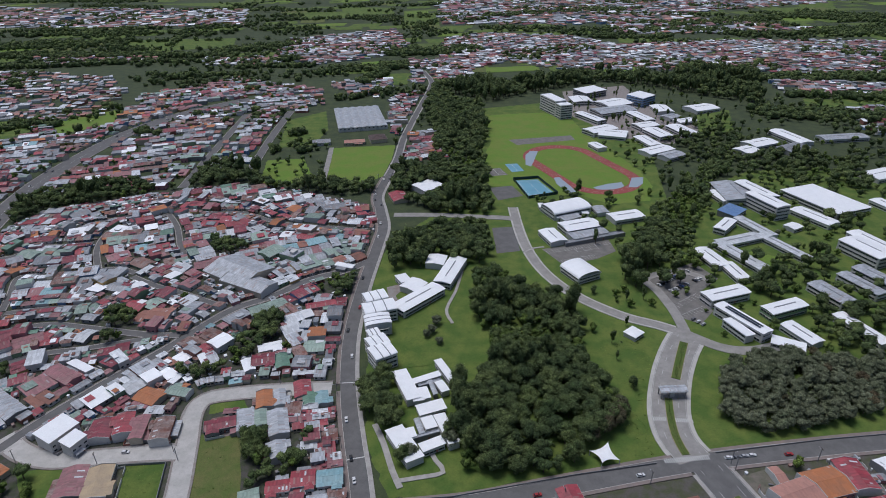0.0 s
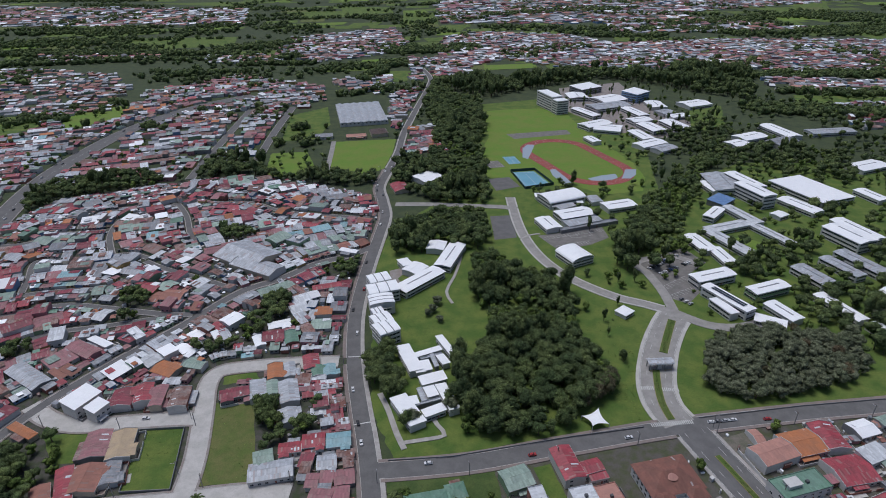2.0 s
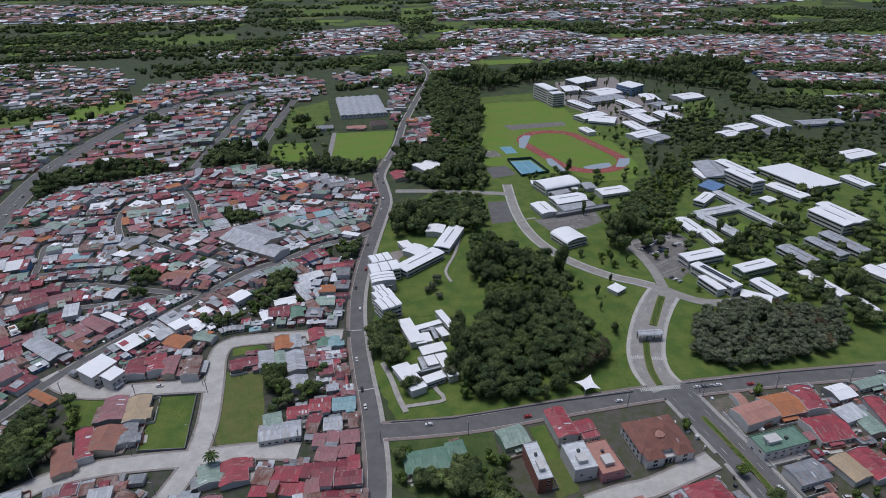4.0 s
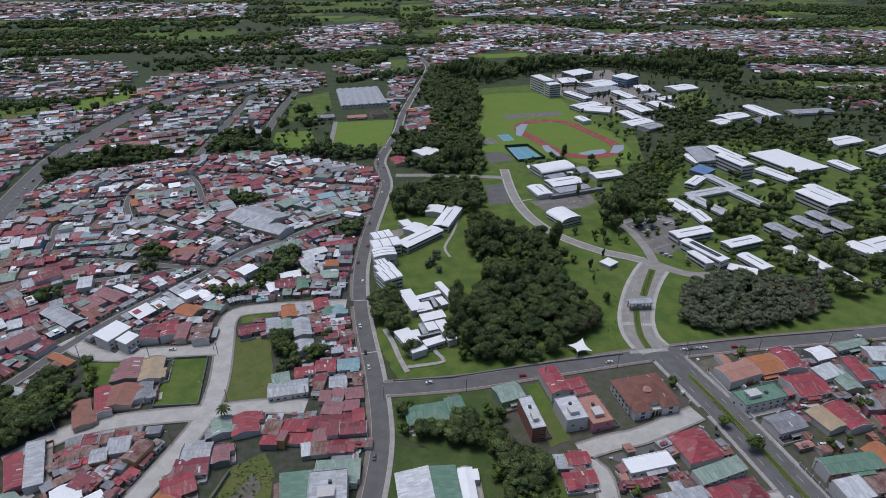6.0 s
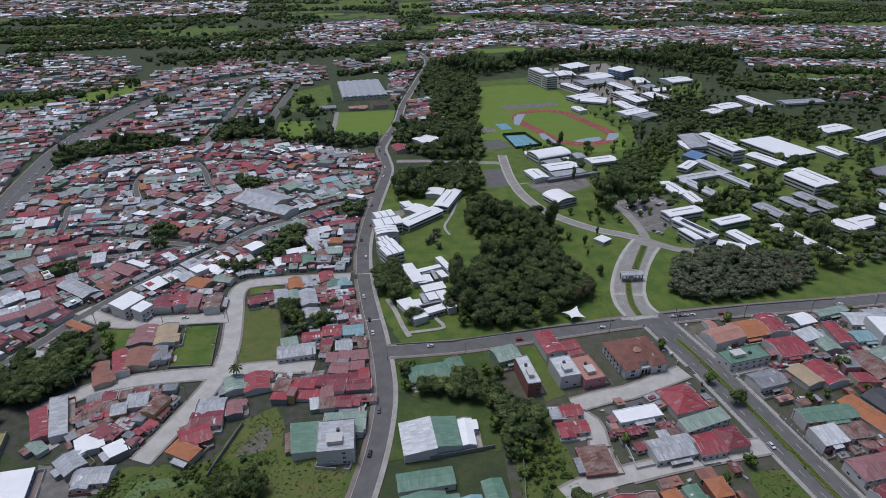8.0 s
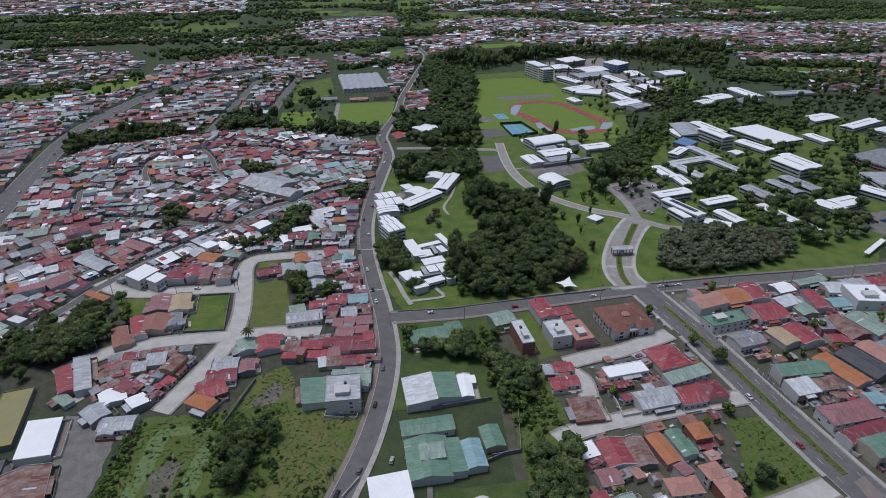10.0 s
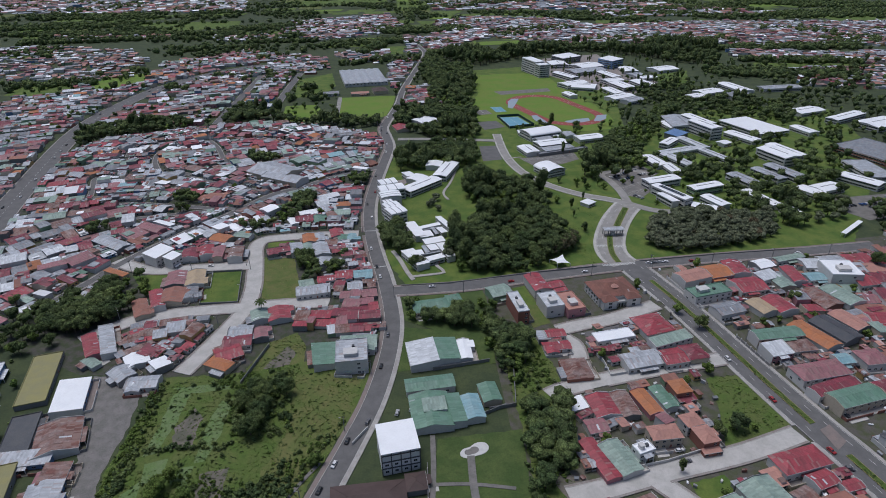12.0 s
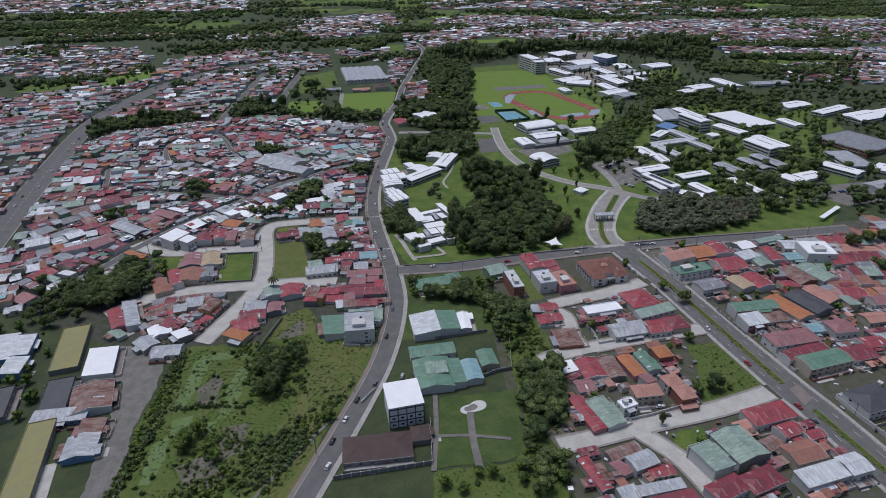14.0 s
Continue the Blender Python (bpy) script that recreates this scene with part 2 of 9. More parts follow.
class Shape:
    """Collects vertices and faces of one mesh."""

    def __init__(self):
        self.v, self.f, self.mi, self.uv = [], [], [], []

    def add(self, verts, faces, mi=0, uv=None):
        o = len(self.v)
        self.v += [tuple(p) for p in verts]
        self.uv += uv if uv else [(p[0], p[1]) for p in verts]
        self.f += [tuple(i + o for i in f) for f in faces]
        self.mi += [mi] * len(faces)
        return self

    def box(self, x0, y0, z0, x1, y1, z1, mi=0):
        return self.add([(x0, y0, z0), (x1, y0, z0), (x1, y1, z0), (x0, y1, z0), (x0, y0, z1), (x1, y0, z1), (x1, y1, z1), (x0, y1, z1)],
                        [(3, 2, 1, 0), (4, 5, 6, 7), (0, 1, 5, 4), (1, 2, 6, 5), (2, 3, 7, 6), (3, 0, 4, 7)], mi)

    def slab(self, quad, t, mi=0):
        """A sheet over four or three corners, t thick, hanging below them."""
        k = len(quad)
        low = [(p[0], p[1], p[2] - t) for p in quad]
        faces = [tuple(range(k)), tuple(range(2 * k - 1, k - 1, -1))]
        faces += [(i, i + k, (i + 1) % k + k, (i + 1) % k) for i in range(k)]
        return self.add(list(quad) + low, faces, mi)

    def mesh(self, name, material, smooth=False):
        me = mesh_of(name, self.v, self.f, material, smooth)
        if len(self.uv) == len(self.v):
            layer = me.uv_layers.new(name="UVMap")
            idx = np.empty(len(me.loops), dtype=np.int32)
            me.loops.foreach_get("vertex_index", idx)
            layer.data.foreach_set("uv", np.array(self.uv, dtype=np.float32)[idx].ravel())
        if any(self.mi):
            me.polygons.foreach_set("material_index", self.mi)
        return me


def curve_points(pts, step=4.0):
    """A smooth line through the given points."""
    p = [Vector((*q, 0)) for q in pts]
    if len(p) == 2:
        p = [p[0], (p[0] + p[1]) / 2, p[1]]
    out = []
    for i in range(len(p) - 1):
        a, b, c, d = p[max(i - 1, 0)], p[i], p[i + 1], p[min(i + 2, len(p) - 1)]
        n = max(2, int((c - b).length / step))
        for k in range(n):
            t = k / n
            out.append(0.5 * ((2 * b) + (c - a) * t + (2 * a - 5 * b + 4 * c - d) * t * t + (3 * b - a - 3 * c + d) * t ** 3))
    return out + [p[-1]]


def strip(line, off0, off1, z, thick=0.0, shape=None, gaps=None, mi=0):
    """A band along a line between two sideways offsets."""
    s = shape or Shape()
    left, right = [], []
    for i, p in enumerate(line):
        t = (line[min(i + 1, len(line) - 1)] - line[max(i - 1, 0)]).normalized()
        n = Vector((-t.y, t.x, 0))
        left.append(p + n * off1)
        right.append(p + n * off0)
    for i in range(len(line) - 1):
        if gaps and gaps(i):
            continue
        q = [(*right[i].xy, z), (*right[i + 1].xy, z), (*left[i + 1].xy, z), (*left[i].xy, z)]
        if thick:
            s.slab(q, thick, mi)
        else:
            s.add(q, [(0, 1, 2, 3)], mi)
    return s


KEEP_GRID = {}
LEVEL, LOW = [0.36], [0.02]


ROAD_GRID = {}


def near_road(x, y, extra):
    """Whether a place lies within a road's half width and some more."""
    for i in range(int(x // 25) - 1, int(x // 25) + 2):
        for j in range(int(y // 25) - 1, int(y // 25) + 2):
            for qx, qy, half, _ in ROAD_GRID.get((i, j), ()):
                if (qx - x) ** 2 + (qy - y) ** 2 < (half + extra) ** 2:
                    return True
    return False


def street_angle(x, y, rot):
    """The bearing of the nearest street, kept within half a right angle of rot."""
    best, found = 32.0 ** 2, None
    for i in range(int(x // 25) - 1, int(x // 25) + 2):
        for j in range(int(y // 25) - 1, int(y // 25) + 2):
            for qx, qy, _, ang in ROAD_GRID.get((i, j), ()):
                k = (qx - x) ** 2 + (qy - y) ** 2
                if k < best:
                    best, found = k, ang
    return rot if found is None else rot + ((found - rot + 45) % 90 - 45)


def inside(x, y, poly):
    hit = False
    j = len(poly) - 1
    for i in range(len(poly)):
        (xi, yi), (xj, yj) = poly[i], poly[j]
        if (yi > y) != (yj > y) and x < (xj - xi) * (y - yi) / (yj - yi) + xi:
            hit = not hit
        j = i
    return hit


def kept(x, y, r=0.0):
    """Whether a place is taken by a building's plot."""
    for kx, ky, w, d, c, sn in KEEP_GRID.get((int(x // 60), int(y // 60)), ()):
        dx, dy = x - kx, y - ky
        if abs(dx * c + dy * sn) < w / 2 + r and abs(dy * c - dx * sn) < d / 2 + r:
            return True
    return False


def keep(x, y, w, d, rot):
    c, sn = math.cos(radians(rot)), math.sin(radians(rot))
    for i in (-1, 0, 1):
        for j in (-1, 0, 1):
            KEEP_GRID.setdefault((int(x // 60) + i, int(y // 60) + j), []).append((x, y, w, d, c, sn))


ROAD_LINES, PAVES = [], []


def road(name, pts, width, material, label, walk_w=0.0, walk_mat=None, lines="", category="road", walk_sides=(1, 1), left_mat=None):
    line = curve_points(pts)
    for i, q in enumerate(line):
        t = line[min(i + 1, len(line) - 1)] - line[max(i - 1, 0)]
        ROAD_GRID.setdefault((int(q.x // 25), int(q.y // 25)), []).append((q.x, q.y, width / 2 + walk_w, math.degrees(math.atan2(t.y, t.x))))
    LEVEL[0] += 0.004
    z = LEVEL[0]
    base = tagged(new(name, strip(line, -width / 2, width / 2, z, 0.4).mesh(name, material)), label, category, kind="structure")
    for side, on in zip((-1, 1), walk_sides):
        if walk_w and on:
            PAVES.append((len(ROAD_LINES), line, side, width / 2, walk_w, z, (left_mat if side > 0 and left_mat else walk_mat) or PAVING))
    ROAD_LINES.append((np.array([q.xy for q in line]), width / 2))
    if lines:
        c = Shape()
        if "d" in lines:
            strip(line, -0.12, 0.12, z + 0.012, 0, c, gaps=lambda i: i % 2)
        if "l" in lines:
            for k in (-1, 1):
                strip(line, k * width * 0.28 - 0.09, k * width * 0.28 + 0.09, z + 0.012, 0, c, gaps=lambda i: i % 3)
        if "y" in lines:
            strip(line, -0.22, -0.08, z + 0.012, 0, c)
            strip(line, 0.08, 0.22, z + 0.012, 0, c)
        if "e" in lines:
            strip(line, -width / 2 + 0.35, -width / 2 + 0.5, z + 0.012, 0, c)
            strip(line, width / 2 - 0.5, width / 2 - 0.35, z + 0.012, 0, c)
        part("lane_marking", c.mesh("lane_marking", YELLOW_LINE if "y" in lines else WHITE_LINE), base)
    return base


def on_other_road(own, p, extra=0.0):
    """Whether a place lies on the carriageway of any road but its own."""
    for k, (pts, half) in enumerate(ROAD_LINES):
        if k == own:
            continue
        a, e = pts[:-1], pts[1:]
        d = e - a
        t = np.clip(((p - a) * d).sum(1) / np.maximum((d * d).sum(1), 1e-6), 0, 1)
        if ((a + d * t[:, None] - p) ** 2).sum(1).min() < (half + extra) ** 2:
            return True
    return False


def build_pavements():
    """Raised pavements with a pale kerb, open where another street joins."""
    for own, line, side, half, wide, z, material in PAVES:
        line = [a.lerp(b, k / 2) for a, b in zip(line, line[1:]) for k in range(2)] + [line[-1]]
        shut = []
        for i in range(len(line) - 1):
            t = (line[i + 1] - line[i]).normalized()
            p = (line[i] + line[i + 1]) / 2 + Vector((-t.y, t.x, 0)) * side * (half + wide / 2)
            shut.append(on_other_road(own, np.array(p.xy), 0.4))
        kerb = 0.22
        a, b = sorted((side * (half + kerb), side * (half + wide)))
        k = strip(line, a, b, z + 0.13, 0.5, gaps=lambda i: shut[i])
        if not k.v:
            continue
        ob = tagged(new("pavement", k.mesh("pavement", material)), "raised concrete pavement along the street", "pavement", kind="structure")
        a, b = sorted((side * half, side * (half + kerb)))
        part("kerb", strip(line, a, b, z + 0.15, 0.5, gaps=lambda i: shut[i]).mesh("kerb", CONCRETE), ob)


def patch(name, pts, material, label, category, ragged=0.0, z=None, kind="structure"):
    """A flat area of ground with a slightly uneven edge."""
    LOW[0] += 0.004
    rnd = random.Random(len(pts) * 7 + int(pts[0][0]))
    ring = []
    for i, (x, y) in enumerate(pts):
        x2, y2 = pts[(i + 1) % len(pts)]
        n = max(1, int(math.hypot(x2 - x, y2 - y) / 3)) if ragged else 1
        for k in range(n):
            t = k / n
            ring.append((x + (x2 - x) * t + rnd.uniform(-ragged, ragged), y + (y2 - y) * t + rnd.uniform(-ragged, ragged), z if z is not None else LOW[0]))
    bm = bmesh.new()
    vs = [bm.verts.new(p) for p in ring]
    f = bm.faces.new(vs)
    f.normal_update()
    if f.normal.z < 0:
        f.normal_flip()
    bmesh.ops.triangulate(bm, faces=[f])
    me = bpy.data.meshes.new(name)
    bm.to_mesh(me)
    bm.free()
    me.materials.append(material)
    return tagged(new(name, me), label, category, kind=kind)


# ---- ground ----
def ground():
    n, far = 90, 5200.0
    vs, fs = [], []
    for j in range(n + 1):
        for i in range(n + 1):
            u, v = i / n * 2 - 1, j / n
            x = far * u * abs(u)
            y = -1500 + (far + 1500) * v ** 1.4
            d = max(0.0, math.hypot(x, y) - 3300)
            z = d * 0.055 * (0.6 + 0.8 * noise.noise(Vector((x / 500, y / 500, 0.3)))) if d else 0.0
            vs.append((x, y, z - (0.02 if d else 0)))
    for j in range(n):
        for i in range(n):
            a = j * (n + 1) + i
            fs.append((a, a + 1, a + n + 2, a + n + 1))
    tagged(new("ground", mesh_of("ground", vs, fs, GRASS, True)), "green valley floor of rough grass and fields", "ground", kind="structure")


ground()

# ---- roads ----
MAIN = [(-74.3, -22.1), (-66.2, 1.3), (-56.7, 30.7), (-48.0, 58.7), (-41.0, 84.3), (-36.0, 115.9), (-34.3, 146.8), (-36.4, 171.6), (-43.0, 207.9), (-49.3, 235.1), (-55.9, 266.6), (-60.5, 297.0), (-63.4, 331.9), (-63.2, 368.2), (-61.3, 408.1), (-57.4, 459.3), (-55.3, 501.2), (-61.1, 540.3), (-67.0, 577.4), (-60.9, 631.5), (-53.7, 694.1), (-50.3, 773.2), (-40.2, 871.4), (-30.0, 960.8), (-19.7, 1053.3), (-17.3, 1126.0), (-35.3, 1221.4)]
CROSS = [(-36.7, 190.9), (-9.8, 193.0), (17.0, 196.3), (63.5, 206.1), (125.9, 218.1), (197.4, 227.3), (255.9, 233.1), (323.0, 241.4)]
road("main_road", MAIN[:20], 9.2, ASPHALT, "long grey asphalt main road winding through town", 2.5, WALKGREY, left_mat=PINKWALK)
road("main_road", MAIN[19:], 7.6, ASPHALT, "far grey asphalt main road between houses and wood", 1.6, WALKGREY)
road("cross_road", CROSS, 10.4, ASPHALT, "grey asphalt road along the campus fence", 2.2, PINKWALK)
BOUL = [(131.5, 215.0), (137.0, 196.0), (145.5, 167.5), (154.5, 129.0), (161.5, 98.0), (171.2, 58.0), (176.2, 41.0), (182.6, 13.3), (188.9, -16.3)]
road("boulevard", [(x + 1.2, y) for x, y in BOUL], 18.8, ASPHALT, "wide asphalt boulevard with planted median", 1.9, WALKGREY, "el")
AVENUE = [(127.5, 220.3), (123.4, 235.5), (126.2, 256.2), (137.5, 285.0), (150.5, 308.9), (161.6, 325.1)]
road("campus_avenue", AVENUE, 19.4, AVENUE_GREY, "grey concrete campus avenue", 2.2, CONCRETE, "el")
road("campus_road", [(162.8, 328.8), (146.8, 339.3), (125.7, 351.2), (100.7, 376.1), (83.3, 407.2), (73.8, 442.9), (69.9, 485.7), (69.6, 542.5)], 7.4, AVENUE_GREY, "pale concrete campus road", 1.4, CONCRETE)
road("campus_link_road", [(69.5, 515.8), (55.7, 519.2), (38.8, 521.3), (-6.7, 527.6), (-47.0, 529.2)], 8.9, AVENUE_GREY, "pale concrete link road through the trees", 0.0)
road("parking_road", [(162.8, 328.8), (163.9, 356.6), (161.3, 383.2), (157.9, 402.6), (189.3, 411.7), (207.2, 396.0)], 7.5, AVENUE_GREY, "pale concrete parking road", 0.0)
road("campus_east_road", [(162.8, 328.8), (179.4, 313.7), (197.5, 309.6), (220.4, 315.2)], 8.9, AVENUE_GREY, "pale concrete campus lane", 0.0)
STREET_A = [(-146.7, 110.6), (-142.0, 124.7), (-133.7, 151.4), (-129.1, 174.1), (-130.7, 200.2), (-137.8, 233.5), (-143.6, 259.0), (-140.3, 271.2), (-124.0, 275.7), (-97.1, 278.4), (-67.8, 279.6)]
road("concrete_street", STREET_A, 9.7, CONCRETE, "pale concrete residential street", 1.5, PAVING)
STREET_B = [(-137.6, 230.5), (-158.6, 230.0), (-185.6, 227.4), (-206.0, 226.3), (-224.6, 232.1), (-240.8, 242.9)]
road("concrete_street", STREET_B, 9.7, CONCRETE, "pale concrete residential street", 1.5, PAVING)
STREET_C = [(-76.8, 178.0), (-97.2, 179.0), (-115.3, 177.3), (-129.4, 175.0), (-150.6, 173.0), (-173.5, 169.7), (-194.1, 163.2), (-206.3, 153.5), (-216.7, 142.4)]
road("concrete_street", STREET_C, 9.7, CONCRETE, "pale concrete residential street", 1.5, PAVING)
road("diagonal_street", [(-61.5, 436.5), (-79.5, 421.1), (-106.0, 406.7), (-129.1, 383.7), (-155.3, 364.3), (-183.0, 320.9), (-205.2, 289.7), (-225.6, 257.5), (-238.7, 232.7), (-245.4, 212.8), (-259.7, 182.0)], 6.5, ASPHALT, "narrow asphalt street through dense houses", 1.4, PAVING)
HIGHWAY = [(-328.5, 147.3), (-362.2, 270.2), (-400.9, 405.8), (-445.4, 589.9), (-449.1, 715.3), (-433.5, 828.1), (-390.1, 926.1), (-318.4, 1005.8)]
road("highway", HIGHWAY, 22.7, ASPHALT, "wide grey asphalt highway", 1.0, PAVING, "d")
road("back_street", [(-324.4, 336.1), (-303.9, 343.1), (-278.4, 350.1), (-246.5, 345.2), (-201.0, 336.1), (-180.1, 335.5)], 5.5, ASPHALT, "narrow asphalt back street", 0.6, PAVING)
for pts in ([(-323.0, 367.9), (-330.9, 390.3), (-340.8, 417.7), (-321.1, 421.2), (-289.8, 426.3), (-267.0, 429.7), (-249.0, 421.8)], [(-319.2, 365.3), (-289.6, 371.2), (-260.4, 374.6), (-253.0, 387.7)], [(-391.3, 448.3), (-369.0, 453.2), (-358.2, 470.4), (-333.5, 473.2), (-311.8, 477.3)],
            [(-282.4, 428.2), (-301.0, 462.4), (-308.8, 493.7), (-302.8, 510.9), (-281.4, 526.9), (-268.4, 538.2)], [(-268.4, 538.2), (-249.1, 508.8), (-232.0, 471.8), (-221.5, 453.6)], [(-263.5, 548.6), (-222.3, 539.3), (-192.9, 538.1), (-159.0, 516.4), (-123.5, 506.6), (-69.7, 496.4)],
            [(-338.0, 482.0), (-342.7, 501.6), (-330.3, 521.7), (-301.9, 535.1)], [(-249.2, 416.6), (-227.1, 402.9), (-199.1, 389.7), (-169.2, 374.2)], [(-313.1, 273.6), (-291.9, 297.2), (-267.6, 315.0), (-235.7, 322.5), (-199.5, 332.3)]):
    road("back_street", pts, 4.6, ASPHALT, "narrow asphalt street between dense houses", 0.7, PAVING)
road("hill_street", [(-232.7, 924.3), (-230.0, 796.6), (-224.3, 695.6), (-220.8, 642.7)], 9.7, ASPHALT, "straight asphalt street between houses", 0.6, PAVING)
road("hill_street", [(-296.6, 910.3), (-290.3, 772.4), (-285.6, 676.6), (-281.7, 607.6)], 9.7, ASPHALT, "straight asphalt street between houses", 0.6, PAVING)
road("field_lane", [(-140.9, 740.0), (-136.5, 690.0), (-131.6, 624.0)], 6.0, AVENUE_GREY, "straight concrete lane beside the pasture", 0.0)
road("east_street", [(149.8, 111.8), (108.6, 103.8), (63.0, 91.9), (49.0, 85.4)], 8.9, CONCRETE, "pale concrete residential street", 1.4, PAVING)
road("east_street", [(161.0, 55.0), (129.0, 44.0), (92.1, 35.0), (65.5, 27.6), (45.9, 23.1)], 8.9, CONCRETE, "pale concrete residential street", 1.4, PAVING)
road("east_street", [(58.5, 139.2), (70.8, 129.1), (70.8, 105.5), (75.8, 91.9)], 8.2, CONCRETE, "pale concrete residential street", 1.4, PAVING)
road("east_street", [(64.5, 142.2), (82.1, 148.2), (95.0, 151.0), (108.5, 156.7), (132.0, 167.3)], 9.0, CONCRETE, "pale concrete residential street", 1.4, PAVING)
road("east_street", [(85.1, 30.5), (97.9, 14.3), (105.2, -4.6), (108.4, -18.6)], 8.2, CONCRETE, "pale concrete residential street", 1.4, PAVING)

# ---- fields and open ground ----
patch("rough_meadow", [(-569.4, 252.7), (-327.1, 213.5), (-222.5, 208.4), (-86.0, 149.2), (-36.8, 110.3), (-48.1, 53.3), (-72.1, -22.1), (-129.4, -40.6), (-286.7, -23.9)], GRASS, "rough green meadow below the houses", "meadow", 1.0)
patch("town_ground", [(-478.6, 457.2), (-419.9, 485.1), (-399.0, 554.1), (-304.1, 599.7), (-222.2, 623.4), (-132.2, 592.2), (-72.5, 556.3), (-56.1, 497.2), (-59.5, 442.0), (-64.2, 390.8), (-65.1, 332.0), (-57.7, 261.1), (-46.7, 208.0), (-40.9, 180.6), (-37.7, 137.5), (-52.8, 108.2), (-100.0, 106.5), (-150.4, 107.7), (-203.0, 112.1), (-264.7, 143.7)], YARD, "worn ground and yards between the houses", "ground")
patch("town_ground", [(-36.7, 187.0), (129.1, 222.0), (360.8, 261.2), (411.8, 242.2), (202.6, -16.8), (141.4, -39.4), (38.2, -26.2), (26.8, 58.6), (23.0, 144.2), (-35.6, 160.6)], GARDEN, "worn ground and yards between the houses", "ground")
patch("campus_lawn", [(-57.3, 390.5), (-48.5, 465.0), (11.3, 560.8), (65.9, 924.5), (170.7, 956.1), (287.0, 842.9), (225.5, 551.8), (346.7, 636.4), (520.6, 628.3), (465.7, 445.9), (309.6, 245.9), (200.7, 233.5), (127.8, 223.5), (65.0, 213.8), (-3.8, 200.8), (-27.8, 199.3), (-43.0, 234.9)], LAWN, "mown campus lawn", "lawn", 1.0)
patch("campus_paving", [(207.2, 1029.1), (322.0, 1067.6), (324.2, 880.5), (357.3, 802.1), (294.1, 734.3), (240.4, 763.2), (192.3, 874.6)], PAVING, "pale paved campus court", "plaza", 0.8)
patch("campus_paving", [(229.5, 460.7), (301.1, 496.8), (394.3, 514.2), (396.1, 448.5), (367.5, 405.4), (290.5, 369.8), (234.3, 354.3), (206.2, 381.7)], LAWN, "grass court among the campus blocks", "lawn", 0.8)
patch("campus_green", [(254.2, 439.7), (262.7, 447.5), (278.2, 432.1), (263.9, 417.4)], MEADOW, "mown courtyard lawn", "lawn", 0.5)
patch("sports_field", [(68.5, 882.8), (101.4, 890.6), (152.9, 894.2), (189.0, 860.9), (195.3, 777.4), (224.3, 645.7), (223.9, 593.7), (209.2, 556.0), (169.9, 547.4), (138.6, 573.5), (103.8, 574.8), (71.2, 599.6), (44.0, 600.7), (45.4, 672.3), (65.5, 758.7), (58.8, 824.0)], MEADOW, "bright green mown sports field", "lawn", 0.8)
patch("green_field", [(-140.1, 738.9), (-59.7, 747.4), (-60.2, 694.4), (-66.4, 635.6), (-81.3, 617.1), (-130.4, 628.8)], MEADOW, "bright green walled pasture", "field", 0.4)
patch("green_field", [(-226.2, 872.3), (-178.0, 921.0), (-158.1, 821.6), (-166.6, 752.9), (-209.8, 742.4)], LAWN, "green pasture behind houses", "field", 0.8)
patch("green_field", [(-212.0, 695.0), (-168.0, 699.7), (-146.7, 639.3), (-130.2, 619.3), (-200.1, 613.1)], MEADOW, "green garden meadow", "field", 0.8)
patch("green_field", [(-585.0, 892.8), (-506.7, 951.8), (-483.0, 870.6), (-533.0, 812.8)], MEADOW, "bright green pasture", "field", 1.0)
patch("green_field", [(-663.7, 791.8), (-673.8, 881.4), (-613.0, 911.4), (-583.4, 830.0), (-605.9, 775.5)], LAWN, "green pasture", "field", 1.0)

# ---- houses ----
WINDOW_MESH, DOOR_MESH = {}, {}


def window_mesh(w, h):
    key = (w, h)
    if key not in WINDOW_MESH:
        s = Shape()
        s.box(-w / 2, -0.03, 0, w / 2, 0.02, h, 0)
        s.box(-w / 2 - 0.08, -0.06, -0.1, w / 2 + 0.08, 0.02, 0, 1)
        s.box(-w / 2 - 0.08, -0.06, h, w / 2 + 0.08, 0.02, h + 0.08, 1)
        s.box(-0.03, -0.05, 0, 0.03, 0.02, h, 1)
        WINDOW_MESH[key] = s.mesh("window", [GLASS, WALLS["white"]])
    return WINDOW_MESH[key]


DOOR = Shape().box(-0.5, -0.05, 0, 0.5, 0.02, 2.05).mesh("door", WALLS["brick"])


